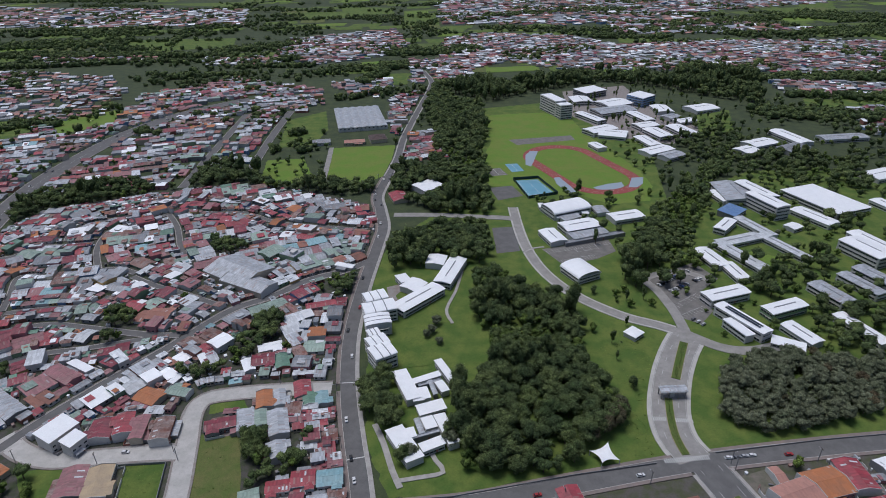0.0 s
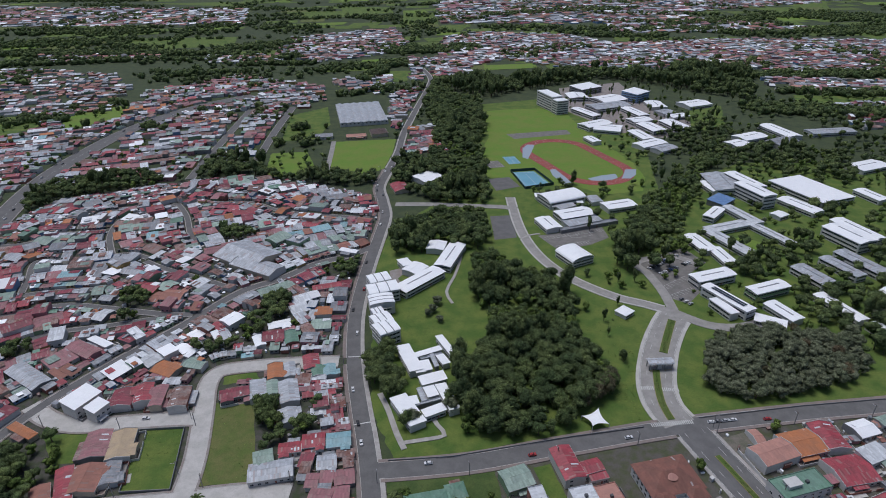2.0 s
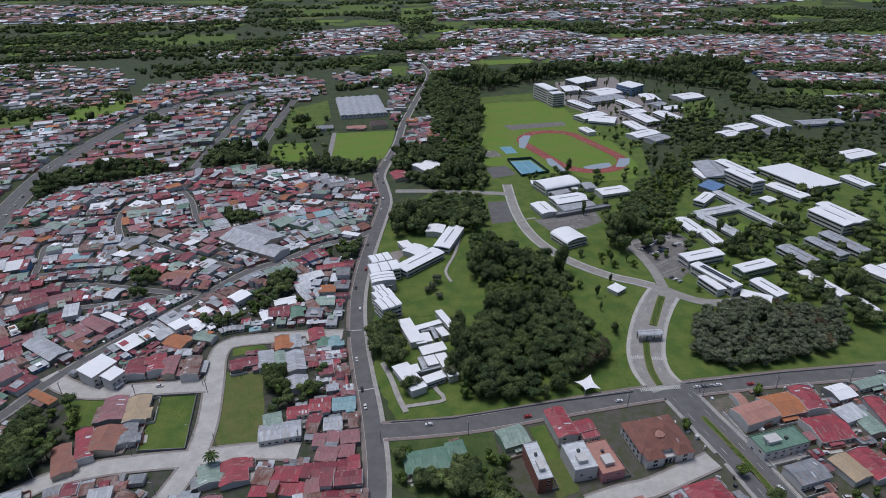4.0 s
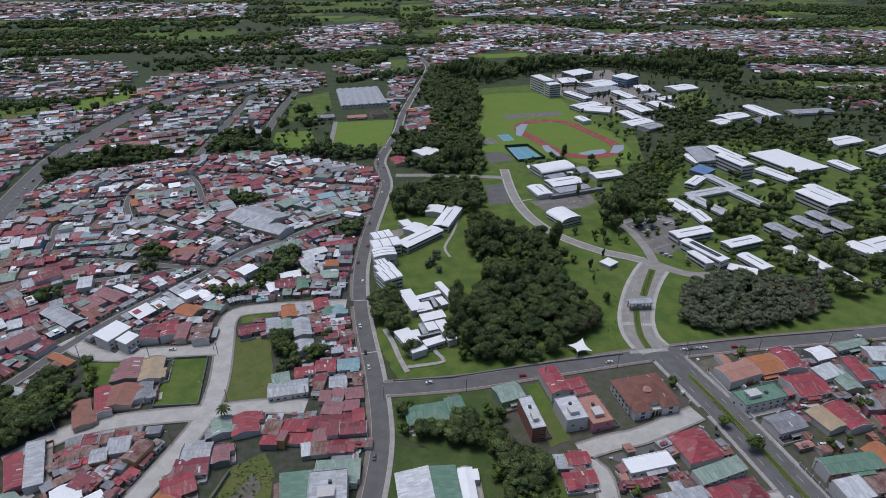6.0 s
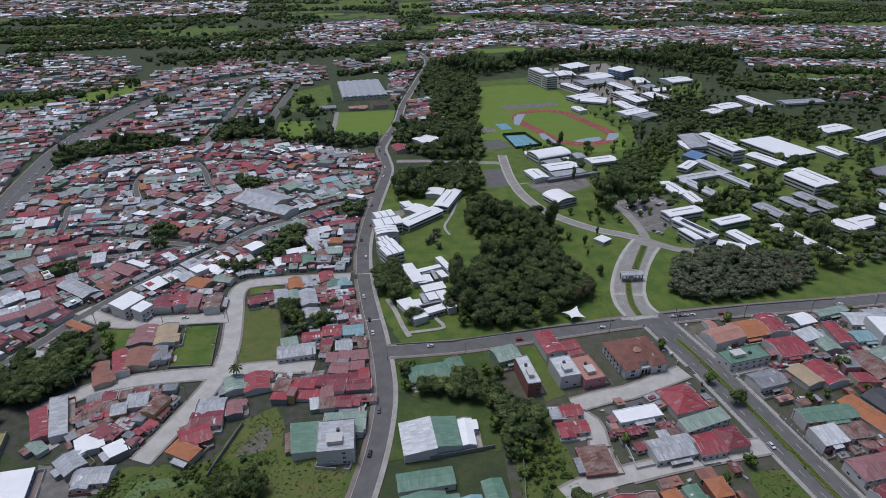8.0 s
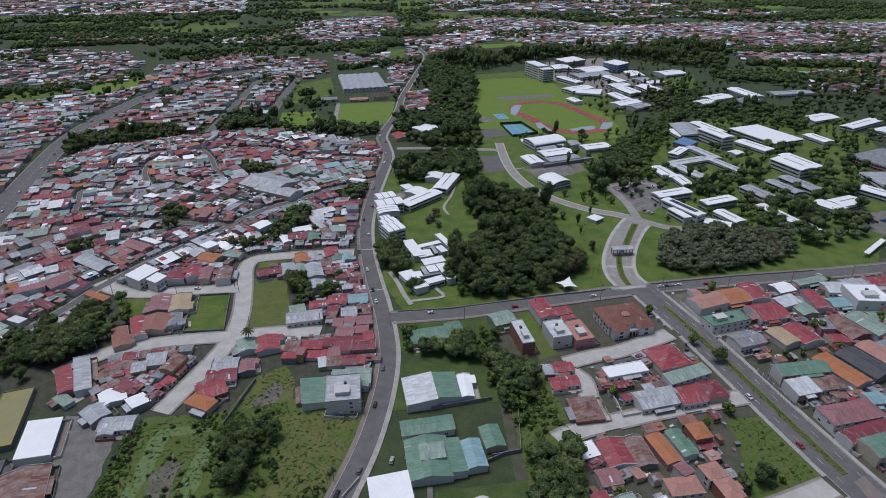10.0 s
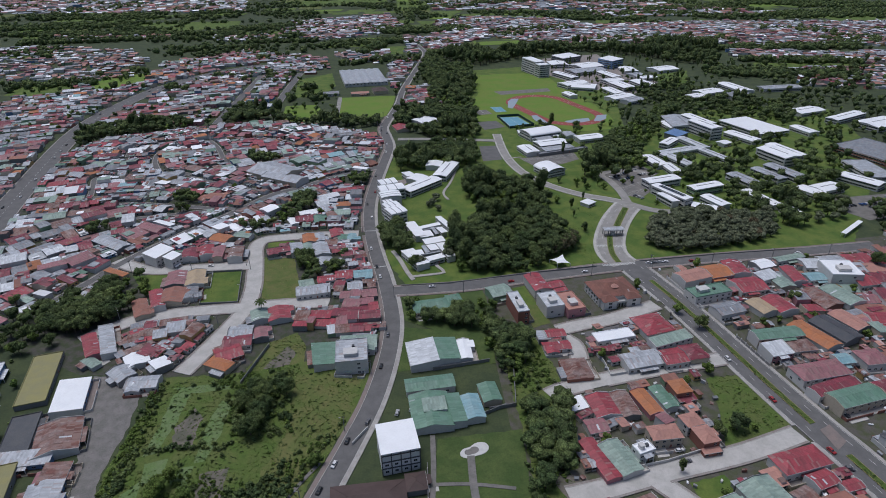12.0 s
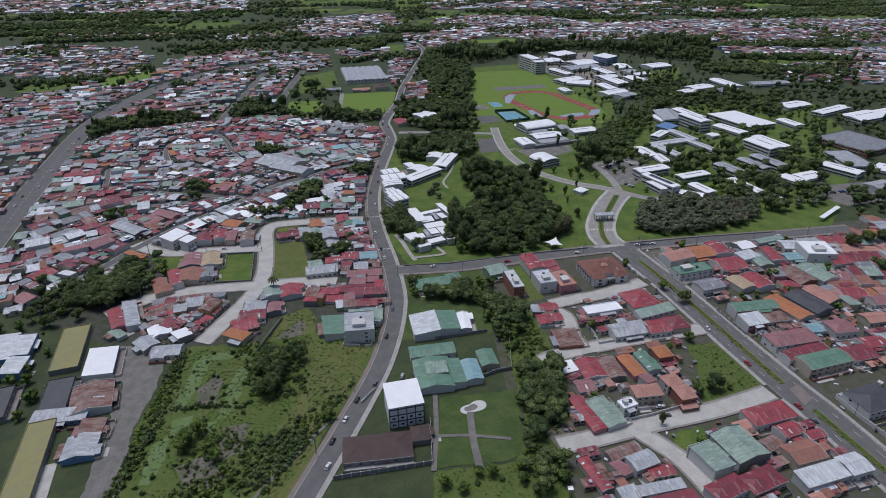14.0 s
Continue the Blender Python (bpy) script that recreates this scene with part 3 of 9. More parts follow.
def roof_shape(w, d, h, style, o=0.45, pitch=0.22):
    """Roof sheets with thickness over a w by d body whose walls end at h."""
    s = Shape()
    x, y = w / 2 + o, d / 2 + o
    if style == "gable":
        r = h + y * pitch
        ring = [(-y, h), (-0.14, r - 0.03), (-0.14, r + 0.06), (0.14, r + 0.06), (0.14, r - 0.03), (y, h), (y, h - 0.12), (0, r - 0.14), (-y, h - 0.12)]
        n = len(ring)
        s.add([(-x, *p) for p in ring] + [(x, *p) for p in ring], [(i, n + i, n + (i + 1) % n, (i + 1) % n) for i in range(n)]
              + [(0, 1, 7, 8), (1, 2, 3, 4), (1, 4, 7), (4, 5, 6, 7), (n + 8, n + 7, n + 1, n), (n + 4, n + 3, n + 2, n + 1), (n + 7, n + 4, n + 1), (n + 7, n + 6, n + 5, n + 4)])
    elif style == "shed":
        r = h + 2 * y * pitch * 0.5
        s.slab([(-x, -y, h), (x, -y, h), (x, y, r), (-x, y, r)], 0.12)
    elif style == "hip":
        k = min(x, y) * 0.95
        r = h + min(x, y) * pitch * 1.5
        ends = [(-x + k, 0, r), (x - k, 0, r)] if x >= y else [(0, -y + k, r), (0, y - k, r)]
        slopes = [(0, 1, 9, 8), (1, 2, 9), (2, 3, 8, 9), (3, 0, 8)] if x >= y else [(0, 1, 8), (1, 2, 9, 8), (2, 3, 9), (3, 0, 8, 9)]
        eave = [(-x, -y), (x, -y), (x, y), (-x, y)]
        s.add([(*p, h) for p in eave] + [(*p, h - 0.12) for p in eave] + ends, slopes + [(i, i + 4, (i + 1) % 4 + 4, (i + 1) % 4) for i in range(4)] + [(7, 6, 5, 4)])
    elif style == "vault":
        n = 10
        prof = [(-math.cos(math.pi * i / n) * y, h + math.sin(math.pi * i / n) * y * pitch) for i in range(n + 1)]
        ring = prof + [(p[0], p[1] - 0.2) for p in reversed(prof)]
        k = len(ring)
        s.add([(-x, *p) for p in ring] + [(x, *p) for p in ring], [(i, k + i, k + (i + 1) % k, (i + 1) % k) for i in range(k)]
              + [(i, i + 1, k - 2 - i, k - 1 - i) for i in range(n)] + [(k + k - 1 - i, k + k - 2 - i, k + i + 1, k + i) for i in range(n)])
    else:
        s.box(-x + o, -y + o, h, x - o, y - o, h + 0.15)
        for q in ((-x + o, -y + o, x - o, -y + o + 0.2), (-x + o, y - o - 0.2, x - o, y - o),
                  (-x + o, -y + o + 0.2, -x + o + 0.2, y - o - 0.2), (x - o - 0.2, -y + o + 0.2, x - o, y - o - 0.2)):
            s.box(q[0], q[1], h + 0.15, q[2], q[3], h + 0.6)
    return s


def wall_shape(w, d, h, style, pitch=0.22):
    s = Shape()
    s.box(-w / 2, -d / 2, -0.3, w / 2, d / 2, h - 0.02)
    if style == "gable":
        r = h + d / 2 * pitch
        for x in (-w / 2, w / 2 - 0.15):
            s.add([(x, -d / 2, h - 0.02), (x, d / 2, h - 0.02), (x, 0, r), (x + 0.15, -d / 2, h - 0.02), (x + 0.15, d / 2, h - 0.02), (x + 0.15, 0, r)],
                  [(0, 2, 1), (3, 4, 5), (0, 3, 5, 2), (1, 2, 5, 4)])
    elif style == "shed":
        r = h + d * pitch * 0.5
        s.add([(-w / 2, d / 2, h - 0.02), (w / 2, d / 2, h - 0.02), (w / 2, d / 2, r), (-w / 2, d / 2, r), (-w / 2, -d / 2, h - 0.02), (w / 2, -d / 2, h - 0.02)],
              [(1, 0, 3, 2), (0, 4, 3), (1, 2, 5)])
    return s


def house(x, y, w, d, rot, h=3.2, roof="red", style="gable", wall="white", windows=2, name="house", label="", group="", z=0.0, over=0.45, both=False, door=True, pitch=0.22, hold=True, annex="", wing=0.0, yard=""):
    """One building with its walls, roof, door and windows; the ridge runs along w."""
    storeys = max(1, int(h / 2.8))
    if not label:
        label = "%s house under a %s roof" % ("two-storey" if storeys > 1 else "single-storey", WORDS[roof])
    ob = empty(name, pose(x, y, z, 0, 0, rot), label, "house" if name == "house" else "building", group)
    part("wall", wall_shape(w, d, h, style, pitch).mesh("wall", WALLS[wall]), ob)
    part("roof", roof_shape(w, d, h, style, over, pitch).mesh("roof", ROOFS[roof]), ob)
    if name == "house":
        rnd = random.Random(int(x * 5 + y * 3))
        y0, x0 = d / 2 + over, w / 2 + over
        if style != "flat":
            part("fascia", Shape().box(-x0, -y0 - 0.07, h - 0.3, x0, -y0, h + 0.02).mesh("fascia", WALLS["white"]), ob)
        if style == "hip":
            k = min(x0, y0) * 0.95
            top = h + min(x0, y0) * pitch * 1.5
            ends = ((-x0 + k, 0), (x0 - k, 0)) if x0 >= y0 else ((0, -y0 + k), (0, y0 - k))
            for sx in (-1, 1):
                for sy in (-1, 1):
                    q = ends[(sx if x0 >= y0 else sy) > 0]
                    cap = Shape().slab([(sx * x0 - 0.18, sy * y0, h + 0.04), (sx * x0 + 0.18, sy * y0, h + 0.04), (q[0] + 0.18, q[1], top + 0.06), (q[0] - 0.18, q[1], top + 0.06)], 0.08)
                    part("ridge_cap", cap.mesh("ridge_cap", ROOFS[roof]), ob)
        if not wing and w > 7 and rnd.random() < 0.42:
            pw, at = w * rnd.uniform(0.35, 0.6), rnd.uniform(-0.2, 0.2) * w
            ph = 2.5 if h < 4.5 else rnd.choice((2.5, 5.2 if h > 5.9 else 2.5))
            porch = part("porch_roof", Shape().slab([(at - pw / 2, -d / 2 - 2.4, ph), (at + pw / 2, -d / 2 - 2.4, ph), (at + pw / 2, -d / 2, ph + 0.4), (at - pw / 2, -d / 2, ph + 0.4)], 0.1).mesh("porch_roof", ROOFS[roof if roof not in ("white",) else "zinc"]), ob)
            for u in (-0.48, 0.48):
                part("porch_post", Shape().box(-0.12, -0.12, 0, 0.12, 0.12, ph).mesh("porch_post", WALLS["white"]), porch, pose(at + u * pw, -d / 2 - 2.2, 0))
        if style == "gable" and rnd.random() < 0.28 and roof not in ("orange", "terracotta", "salmon"):
            lit = Shape()
            for i in range(rnd.choice((1, 2, 2, 3))):
                u, side = rnd.uniform(-0.85, 0.75) * w / 2, rnd.choice((-1, -1, 1))
                a, e = y0 * rnd.uniform(0.55, 0.9), y0 * rnd.uniform(0.1, 0.35)
                za, ze = h + (y0 - a) * pitch + 0.05, h + (y0 - e) * pitch + 0.05
                lit.slab([(u, side * a, za), (u + 0.9, side * a, za), (u + 0.9, side * e, ze), (u, side * e, ze)], 0.03)
            part("roof_light", lit.mesh("roof_light", ROOFS["palezinc"]), ob, None, "pale translucent roof sheets")
        if style in ("gable", "shed") and rnd.random() < 0.5:
            top = [(y0, h + 0.45), (0, h + y0 * pitch + 0.45), (-y0, h + 0.45)] if style == "gable" else [(y0, h + y0 * pitch + 0.45), (-y0, h + 0.45)]
            ring = [(-y0, 0.0), (y0, 0.0)] + top
            n = len(ring)
            face = [(-0.1, *p) for p in ring] + [(0.1, *p) for p in ring]
            fw = Shape().add(face, [tuple(range(n - 1, -1, -1)), tuple(range(n, 2 * n))] + [(i, (i + 1) % n, n + (i + 1) % n, n + i) for i in range(n)])
            me = fw.mesh("firewall", WALLS[rnd.choice(("white", "white", "grey", wall))])
            for side in (-1, 1) if rnd.random() < 0.4 else (rnd.choice((-1, 1)),):
                part("firewall", me, ob, pose(side * (w / 2 + over + 0.12), 0, 0), "pale masonry wall rising above the roof edge")
        if yard and not near_road(*(pose(x, y, 0, 0, 0, rot) @ Vector((0, -d / 2 - 4.5, 0))).xy, 0.5):
            k = rnd.uniform(3.0, 4.2)
            for a, e in (((-w / 2, -d / 2), (-w / 2, -d / 2 - k)), ((-w / 2, -d / 2 - k), (w * 0.1, -d / 2 - k)), ((w * 0.1 + 3, -d / 2 - k), (w / 2, -d / 2 - k)), ((w / 2, -d / 2), (w / 2, -d / 2 - k))):
                if e[0] - a[0] < -0.1:
                    continue
                part("yard_wall", Shape().box(min(a[0], e[0]) - 0.09, min(a[1], e[1]), 0, max(a[0], e[0]) + 0.09, max(a[1], e[1]) + 0.18, 1.7).mesh("yard_wall", WALLS[yard]), ob)
            part("patio", Shape().box(-w / 2 + 0.15, -d / 2 - k + 0.2, -0.1, w / 2 - 0.15, -d / 2, 0.3).mesh("patio", rnd.choice((PAVING, PINKWALK, GARDEN, WALKGREY))), ob)
        q = pose(x, y, 0, 0, 0, rot) @ Vector((-w * 0.25, -d / 2 - 2.6, 0))
        if rnd.random() < 0.3 and not near_road(q.x, q.y, 1.0) and not kept(q.x, q.y, 1.5):
            part("driveway", Shape().box(-w * 0.45, -d / 2 - 5.0, -0.1, -w * 0.05, -d / 2, 0.34).mesh("driveway", CONCRETE), ob)
    if door:
        part("door", DOOR, ob, pose(w * 0.12, -d / 2, 0.05))
    if windows:
        wm = window_mesh(1.5, 1.1)
        for st in range(storeys):
            for i in range(windows):
                wx = (i + 0.5) / windows * w - w / 2
                if st == 0 and door and abs(wx - w * 0.12) < 1.3:
                    continue
                part("window", wm, ob, pose(wx, -d / 2, 1.0 + st * 2.8))
                if both:
                    part("window", wm, ob, pose(-wx, d / 2, 1.0 + st * 2.8, 0, 0, 180))
        if h >= 5.9 and style in ("flat", "gable", "hip") and name == "house":
            for st in range(storeys):
                for side in (-1, 1):
                    wx = rnd.choice((-0.22, 0.2)) * d
                    part("window", wm, ob, pose(side * w / 2, wx, 1.0 + st * 2.8, 0, 0, 90 * side))
    if style == "flat" and name == "house" and w < 30 and h >= 5:
        part("roof_room", Shape().box(-w * 0.3, -d * 0.18, h, -w * 0.05, d * 0.22, h + 2.2).box(-w * 0.32, -d * 0.2, h + 2.2, -w * 0.03, d * 0.24, h + 2.4).mesh("roof_room", WALLS["white"]), ob)
        part("water_tank", Shape().box(w * 0.1, -d * 0.1, h + 0.15, w * 0.1 + 1.4, -d * 0.1 + 1.4, h + 1.5).mesh("water_tank", ROOFS["dark"]), ob)
    if wing:
        ww, wl = w * abs(wing), d / 2 + 2.4
        m = pose((w - ww) * 0.42 * (1 if wing > 0 else -1), -wl / 2 - 0.05, 0, 0, 0, 90)
        body = part("wing", wall_shape(wl, ww, h - 0.06, "gable", pitch).mesh("wing", WALLS[wall]), ob, m)
        part("wing_roof", roof_shape(wl, ww, h - 0.06, "gable", over, pitch).mesh("wing_roof", ROOFS[roof]), body)
        part("window", window_mesh(1.5, 1.1), body, pose(-wl / 2, 0, 1.0, 0, 0, 270))
    if annex:
        rnd = random.Random(int(x * 7 + y * 13))
        aw, ad, ah = w * rnd.uniform(0.35, 0.7), rnd.uniform(2.2, 4.0), rnd.uniform(2.3, 2.8)
        m = pose(rnd.uniform(-0.5, 0.5) * (w - aw), d / 2 + ad / 2 + 0.02, 0, 0, 0, 180)
        body = part("annex", wall_shape(aw, ad, ah, "shed", 0.2).mesh("annex", WALLS["grey"]), ob, m)
        part("annex_roof", roof_shape(aw, ad, ah, "shed", 0.2, 0.2).mesh("annex_roof", ROOFS[annex]), body, None, "patched lean-to roof of metal sheets")
    if hold:
        keep(x, y, w, d, rot)
    return ob


OLD_AREA = [(-415.8, 478.7), (-394.7, 546.3), (-300.7, 590.8), (-219.6, 614.0), (-137.0, 583.8), (-74.7, 548.5), (-58.3, 490.6), (-66.5, 390.8), (-67.7, 317.5), (-66.2, 290.8), (-119.1, 289.1), (-135.4, 294.0), (-162.8, 286.0), (-175.0, 269.9), (-201.8, 243.9), (-229.6, 239.7), (-251.1, 221.6)]
EAST_AREA = [(70.8, 129.1), (133.5, 208.1), (357.1, 255.9), (396.0, 222.7), (206.9, -11.4), (112.1, -10.6), (42.1, -7.9)]
CAMPUS_AREA = [(95.2, 557.3), (279.4, 876.3), (393.8, 836.8), (542.6, 669.5), (435.9, 447.0), (317.3, 306.0), (240.2, 308.3), (183.7, 324.4), (151.3, 413.0)]
def b(x, y, w, d, rot, h, roof="red", style="gable", wall="white", windows=2, name="house", label="", over=0.35, turn=0, **more):
    """A building from its roof's outline; the ridge runs along the longer side."""
    if turn:
        w, d, rot = d, w, rot + turn
    elif d > w:
        w, d, rot = d, w, rot + 90
    if name == "house":
        windows = max(windows, min(6, int(w / 3.0)))
    if name == "house" and "annex" not in more and w < 22:
        if style == "gable" and 9 < w < 26 and h < 6.5:
            more["wing"] = random.Random(int(x * 11 + y)).choice((0.0, 0.4, -0.4, 0.35, -0.45))
        more["annex"] = random.Random(int(x * 3 + y * 5)).choice(("", "zinc", "greyzinc", "rust", "pink"))
    if name == "house" and w < 32 and more.get("group") in ("houses by the boulevard", "houses along the main road"):
        more["yard"] = random.Random(int(x * 2 + y * 9)).choice(("white", "white", "grey", "cream", "brick", ""))
    return house(x, y, w - 2 * over, d - 2 * over, rot, h, roof, style, wall, windows, name, label, over=over, **more)


def window_bands(ob, w, d, h):
    """Long dark window bands with white mullions, one a storey on each side; on some blocks they stand in for veranda
    shade.
    """
    n = max(1, round(h / 3.4))
    step = h / n
    for st in range(n):
        lo = st * step + 0.95
        hi = st * step + min(2.45, step - 0.45)
        for side, length, off in ((0, w, d / 2), (180, w, d / 2), (90, d, w / 2), (270, d, w / 2)):
            if side % 180 and (length < 8 or n == 1):
                continue
            s = Shape().box(-length * 0.46, -0.04, lo, length * 0.46, 0.02, hi)
            k = -length * 0.46
            while k < length * 0.46:
                s.box(k, -0.09, lo - 0.05, k + 0.22, 0.02, hi + 0.05, 1)
                k += 2.6
            s.box(-length * 0.47, -0.35, hi + 0.05, length * 0.47, 0.02, hi + 0.17, 1)
            part("window_band", s.mesh("window_band", [GLASS, WALLS["white"]]), ob, pose(0, 0, 0, 0, 0, side) @ pose(0, -off, 0))


def campus(x, y, w, d, rot, h, roof="white", style="gable", wall="white", label="", pitch=0.12, windows=None):
    ob = b(x, y, w, d, rot, h, roof, style, wall, 0, "campus_building",
           label or "campus building with %s walls under a %s roof" % (wall, WORDS[roof]), 0.5, pitch=pitch)
    if windows != 0:
        window_bands(ob, max(w, d) - 1.0, min(w, d) - 1.0, h)
    if style == "gable" and max(w, d) > 24:
        k, z = max(w, d) * 0.3, h + min(w, d) / 2 * pitch
        part("skylight", Shape().box(-k, -0.5, z - 0.1, k, 0.5, z + 0.12).mesh("skylight", ROOFS["greyzinc"]), ob, None, "long grey ridge skylight")
    return ob


# campus buildings beside the main road
def curved_block(x, y, w, d, rot, h, windows=4):
    d *= 1.35
    ob = b(x, y, w, d, rot, h, "white", "vault", "white", windows, "campus_building", "three-storey white campus block with curved white roof", 0.3, turn=180 if w < d else 90, pitch=0.14, door=False)
    part("eave", Shape().box(-d / 2, -w / 2 - 0.05, h - 0.5, d / 2, -w / 2 + 0.25, h - 0.15).mesh("eave", ROOFS["greyzinc"]), ob)
    window_bands(ob, max(w, d) - 0.6, min(w, d) - 0.6, h - 1.0)
    half, n = w / 2, 10
    prof = [(-math.cos(math.pi * i / n) * half, h + math.sin(math.pi * i / n) * half * 0.14 + 0.08) for i in range(n + 1)]
    for at in (-0.17, 0.17):
        seam = Shape()
        for (ya, za), (yb, zb) in zip(prof, prof[1:]):
            seam.slab([(at * d - 0.35, ya, za), (at * d + 0.35, ya, za), (at * d + 0.35, yb, zb), (at * d - 0.35, yb, zb)], 0.1)
        part("roof_seam", seam.mesh("roof_seam", ROOFS["greyzinc"]), ob, None, "dark grey strip across the curved roof")


for row in ((-49.4, 366.2, 12.9, 12.2, 22.9, 11), (-45.3, 353.6, 14.6, 17.1, 18.0, 10), (-45.1, 337.8, 18.0, 9.6, 13.6, 9.5), (-46.9, 324.9, 8.1, 6.1, 25.7, 8.5),
            (-43.1, 313.4, 12.5, 9.9, 29.5, 10), (-39.0, 302.1, 14.5, 11.1, 30.0, 10.5)):
    curved_block(*row)
for row in ((-43.0, 354.0, 11.0, 7.6, 35.9, 7.5), (-47.1, 333.3, 11.1, 6.9, 32.4, 7.5)):
    campus(*row, "palezinc", "shed", "white", "white link block with large roof windows", 0.1, 3)
campus(-18.5, 371.9, 43.1, 14.5, 46.0, 6, label="long white campus hall with a bright gabled roof")
campus(5.8, 411.2, 42.7, 14.5, 70.5, 6, label="long white campus hall with a bright gabled roof")
campus(-31.1, 400.3, 9.6, 12.8, 28.3, 5, "white", "shed")
campus(-22.7, 390.7, 16.5, 15.5, 54.0, 5)
campus(-5.6, 429.6, 15.7, 16.6, -12.7, 5)
campus(-22.8, 276.5, 9.3, 27.9, 21.6, 5, "white", "shed")
campus(1.7, 286.4, 5.4, 28.8, 25.2, 5, "white", "shed")
for row in ((-11.1, 283.1, 18.2, 4.8, 24.7, 4.5,), (-12.1, 269.5, 5.9, 10.4, 16.3, 4.4,), (-1.7, 275.1, 5.6, 10.2, 26.6, 4.4,), (-15.9, 266.4, 6.6, 7.8, 14.1, 4.4,)):
    campus(*row, "white", "shed", "white", "white middle wing between two campus halls", 0.06, 2)
for row in ((-8.9, 279.0, 15.7, 3.1, 21.2, 3.6, "zinc", "flat"), (-7.1, 274.5, 3.1, 13.1, 15.9, 3.9, "zinc", "vault")):
    campus(*row, "grey", "grey roofed walkway between white halls", 0.3, 0)
campus(-8.0, 257.8, 16.4, 8.4, 20.4, 4, "white", "shed")
campus(-21.8, 230.0, 10.5, 26.0, 29.3, 5, "white", "shed")
campus(0.5, 240.4, 6.9, 23.4, 20.9, 5, "white", "shed")
for row in ((-9.0, 245.5, 7.1, 9.5, 20.6, 4.5,), (-7.2, 229.9, 13.4, 6.5, 26.4, 4.5,), (-19.3, 238.1, 6.5, 7.4, 17.0, 4.4,)):
    campus(*row, "white", "shed", "white", "white middle wing between two campus halls", 0.06, 2)
for row in ((-11.3, 237.1, 17.5, 3.1, 20.1, 3.6, "zinc", "flat"), (-14.2, 243.4, 3.6, 11.9, 17.2, 3.9, "zinc", "vault")):
    campus(*row, "grey", "grey roofed walkway between white halls", 0.3, 0)

# campus centre by the running track
campus(119.0, 529.4, 41.6, 25.6, 22.3, 7, "white", "vault", "white", "white vaulted sports hall", 0.22)
campus(118.9, 513.0, 20.1, 14.2, 28.5, 4, "zinc", "shed")
campus(124.2, 490.7, 35.4, 20.0, 18.5, 6)
campus(128.7, 477.2, 36.4, 14.7, 21.2, 4, "zinc", "shed")
campus(96.4, 471.2, 16.2, 25.9, 17.7, 5)
campus(171.9, 511.4, 32.1, 17.4, 16.5, 5)
campus(151.9, 527.1, 12.5, 17.0, 9.7, 4, "zinc")
campus(107.9, 409.1, 22.1, 23.9, 26.4, 5.5, "white", "vault", "white", "white arched hall with open columns", 0.3)

campus(133.2, 469.7, 60.4, 7.0, 18.8, 3, "greyzinc", "flat", "grey", "long grey roofed walkway beside the car park", 0.1, 0)
campus(116.8, 516.7, 23.8, 10.0, 19.5, 4, "palezinc", "shed", "white", "low pale annex of the sports hall", 0.1, 2)
campus(135.7, 523.3, 6.9, 12.0, 4.1, 4, "white", "shed", "white", "low white annex of the sports hall", 0.1, 1)
campus(97.0, 539.3, 5.6, 11.0, 3.5, 4, "white", "hip", "white", "small white kiosk beside the sports hall", 0.2, 1)

# upper campus
campus(168.2, 898.4, 48.7, 18.4, -70.8, 22, "white", "flat", "white", "tall white six-storey campus block", windows=7)
campus(179.1, 865.7, 20.0, 16.4, 17.5, 20, "white", "flat", "white", "tall white six-storey campus block", windows=4)
campus(246.1, 996.2, 46.6, 31.1, 31.7, 10, "white", "shed", "grey", "white campus building with dark glass front")
campus(312.9, 937.9, 35.5, 29.6, 40.5, 14, "white", "shed", "blue", "tall campus building with blue glass front", windows=5)
for row in (
    (221.7, 951.0, 31.3, 36.7, 3.6, 6,), (267.9, 928.6, 47.5, 39.8, 26.6, 6,), (256.9, 886.8, 62.8, 32.7, 20.5, 6, "zinc"),
    (214.6, 850.3, 15.9, 53.3, 25.8, 6,), (214.0, 788.3, 44.2, 24.3, 29.3, 6,), (227.4, 771.3, 32.0, 36.2, 68.4, 5,),
    (286.5, 849.4, 18.0, 49.9, 17.1, 6,), (280.3, 805.3, 31.9, 22.0, 19.5, 6,), (285.9, 768.9, 22.9, 42.1, 16.4, 6,),
    (321.9, 779.7, 23.6, 45.8, 14.9, 6,), (262.2, 737.3, 17.9, 41.3, 14.5, 5,), (262.1, 701.1, 41.6, 21.6, 28.7, 5,),
    (391.9, 895.2, 44.0, 32.7, 21.5, 5,), (194.4, 720.4, 13.6, 24.3, 18.9, 5,), (274.2, 681.8, 30.4, 19.7, 29.8, 5, "zinc"),
    (342.3, 827.1, 31.0, 17.4, 21.1, 5,), (331.2, 891.8, 25.4, 39.8, 0.0, 5,), (330.2, 848.8, 24.4, 20.5, 30.1, 5, "zinc"),
    (399.0, 723.6, 40.8, 24.8, 23.6, 5, "white"), (449.3, 747.6, 22.3, 59.0, 12.1, 5, "white"), (428.8, 702.2, 39.2, 22.5, 27.6, 5, "greyzinc"),
    (513.3, 742.2, 62.2, 21.1, 7.0, 5, "zinc"), (370.0, 695.6, 25.5, 23.3, 25.7, 5, "white"),
):
    campus(*row)

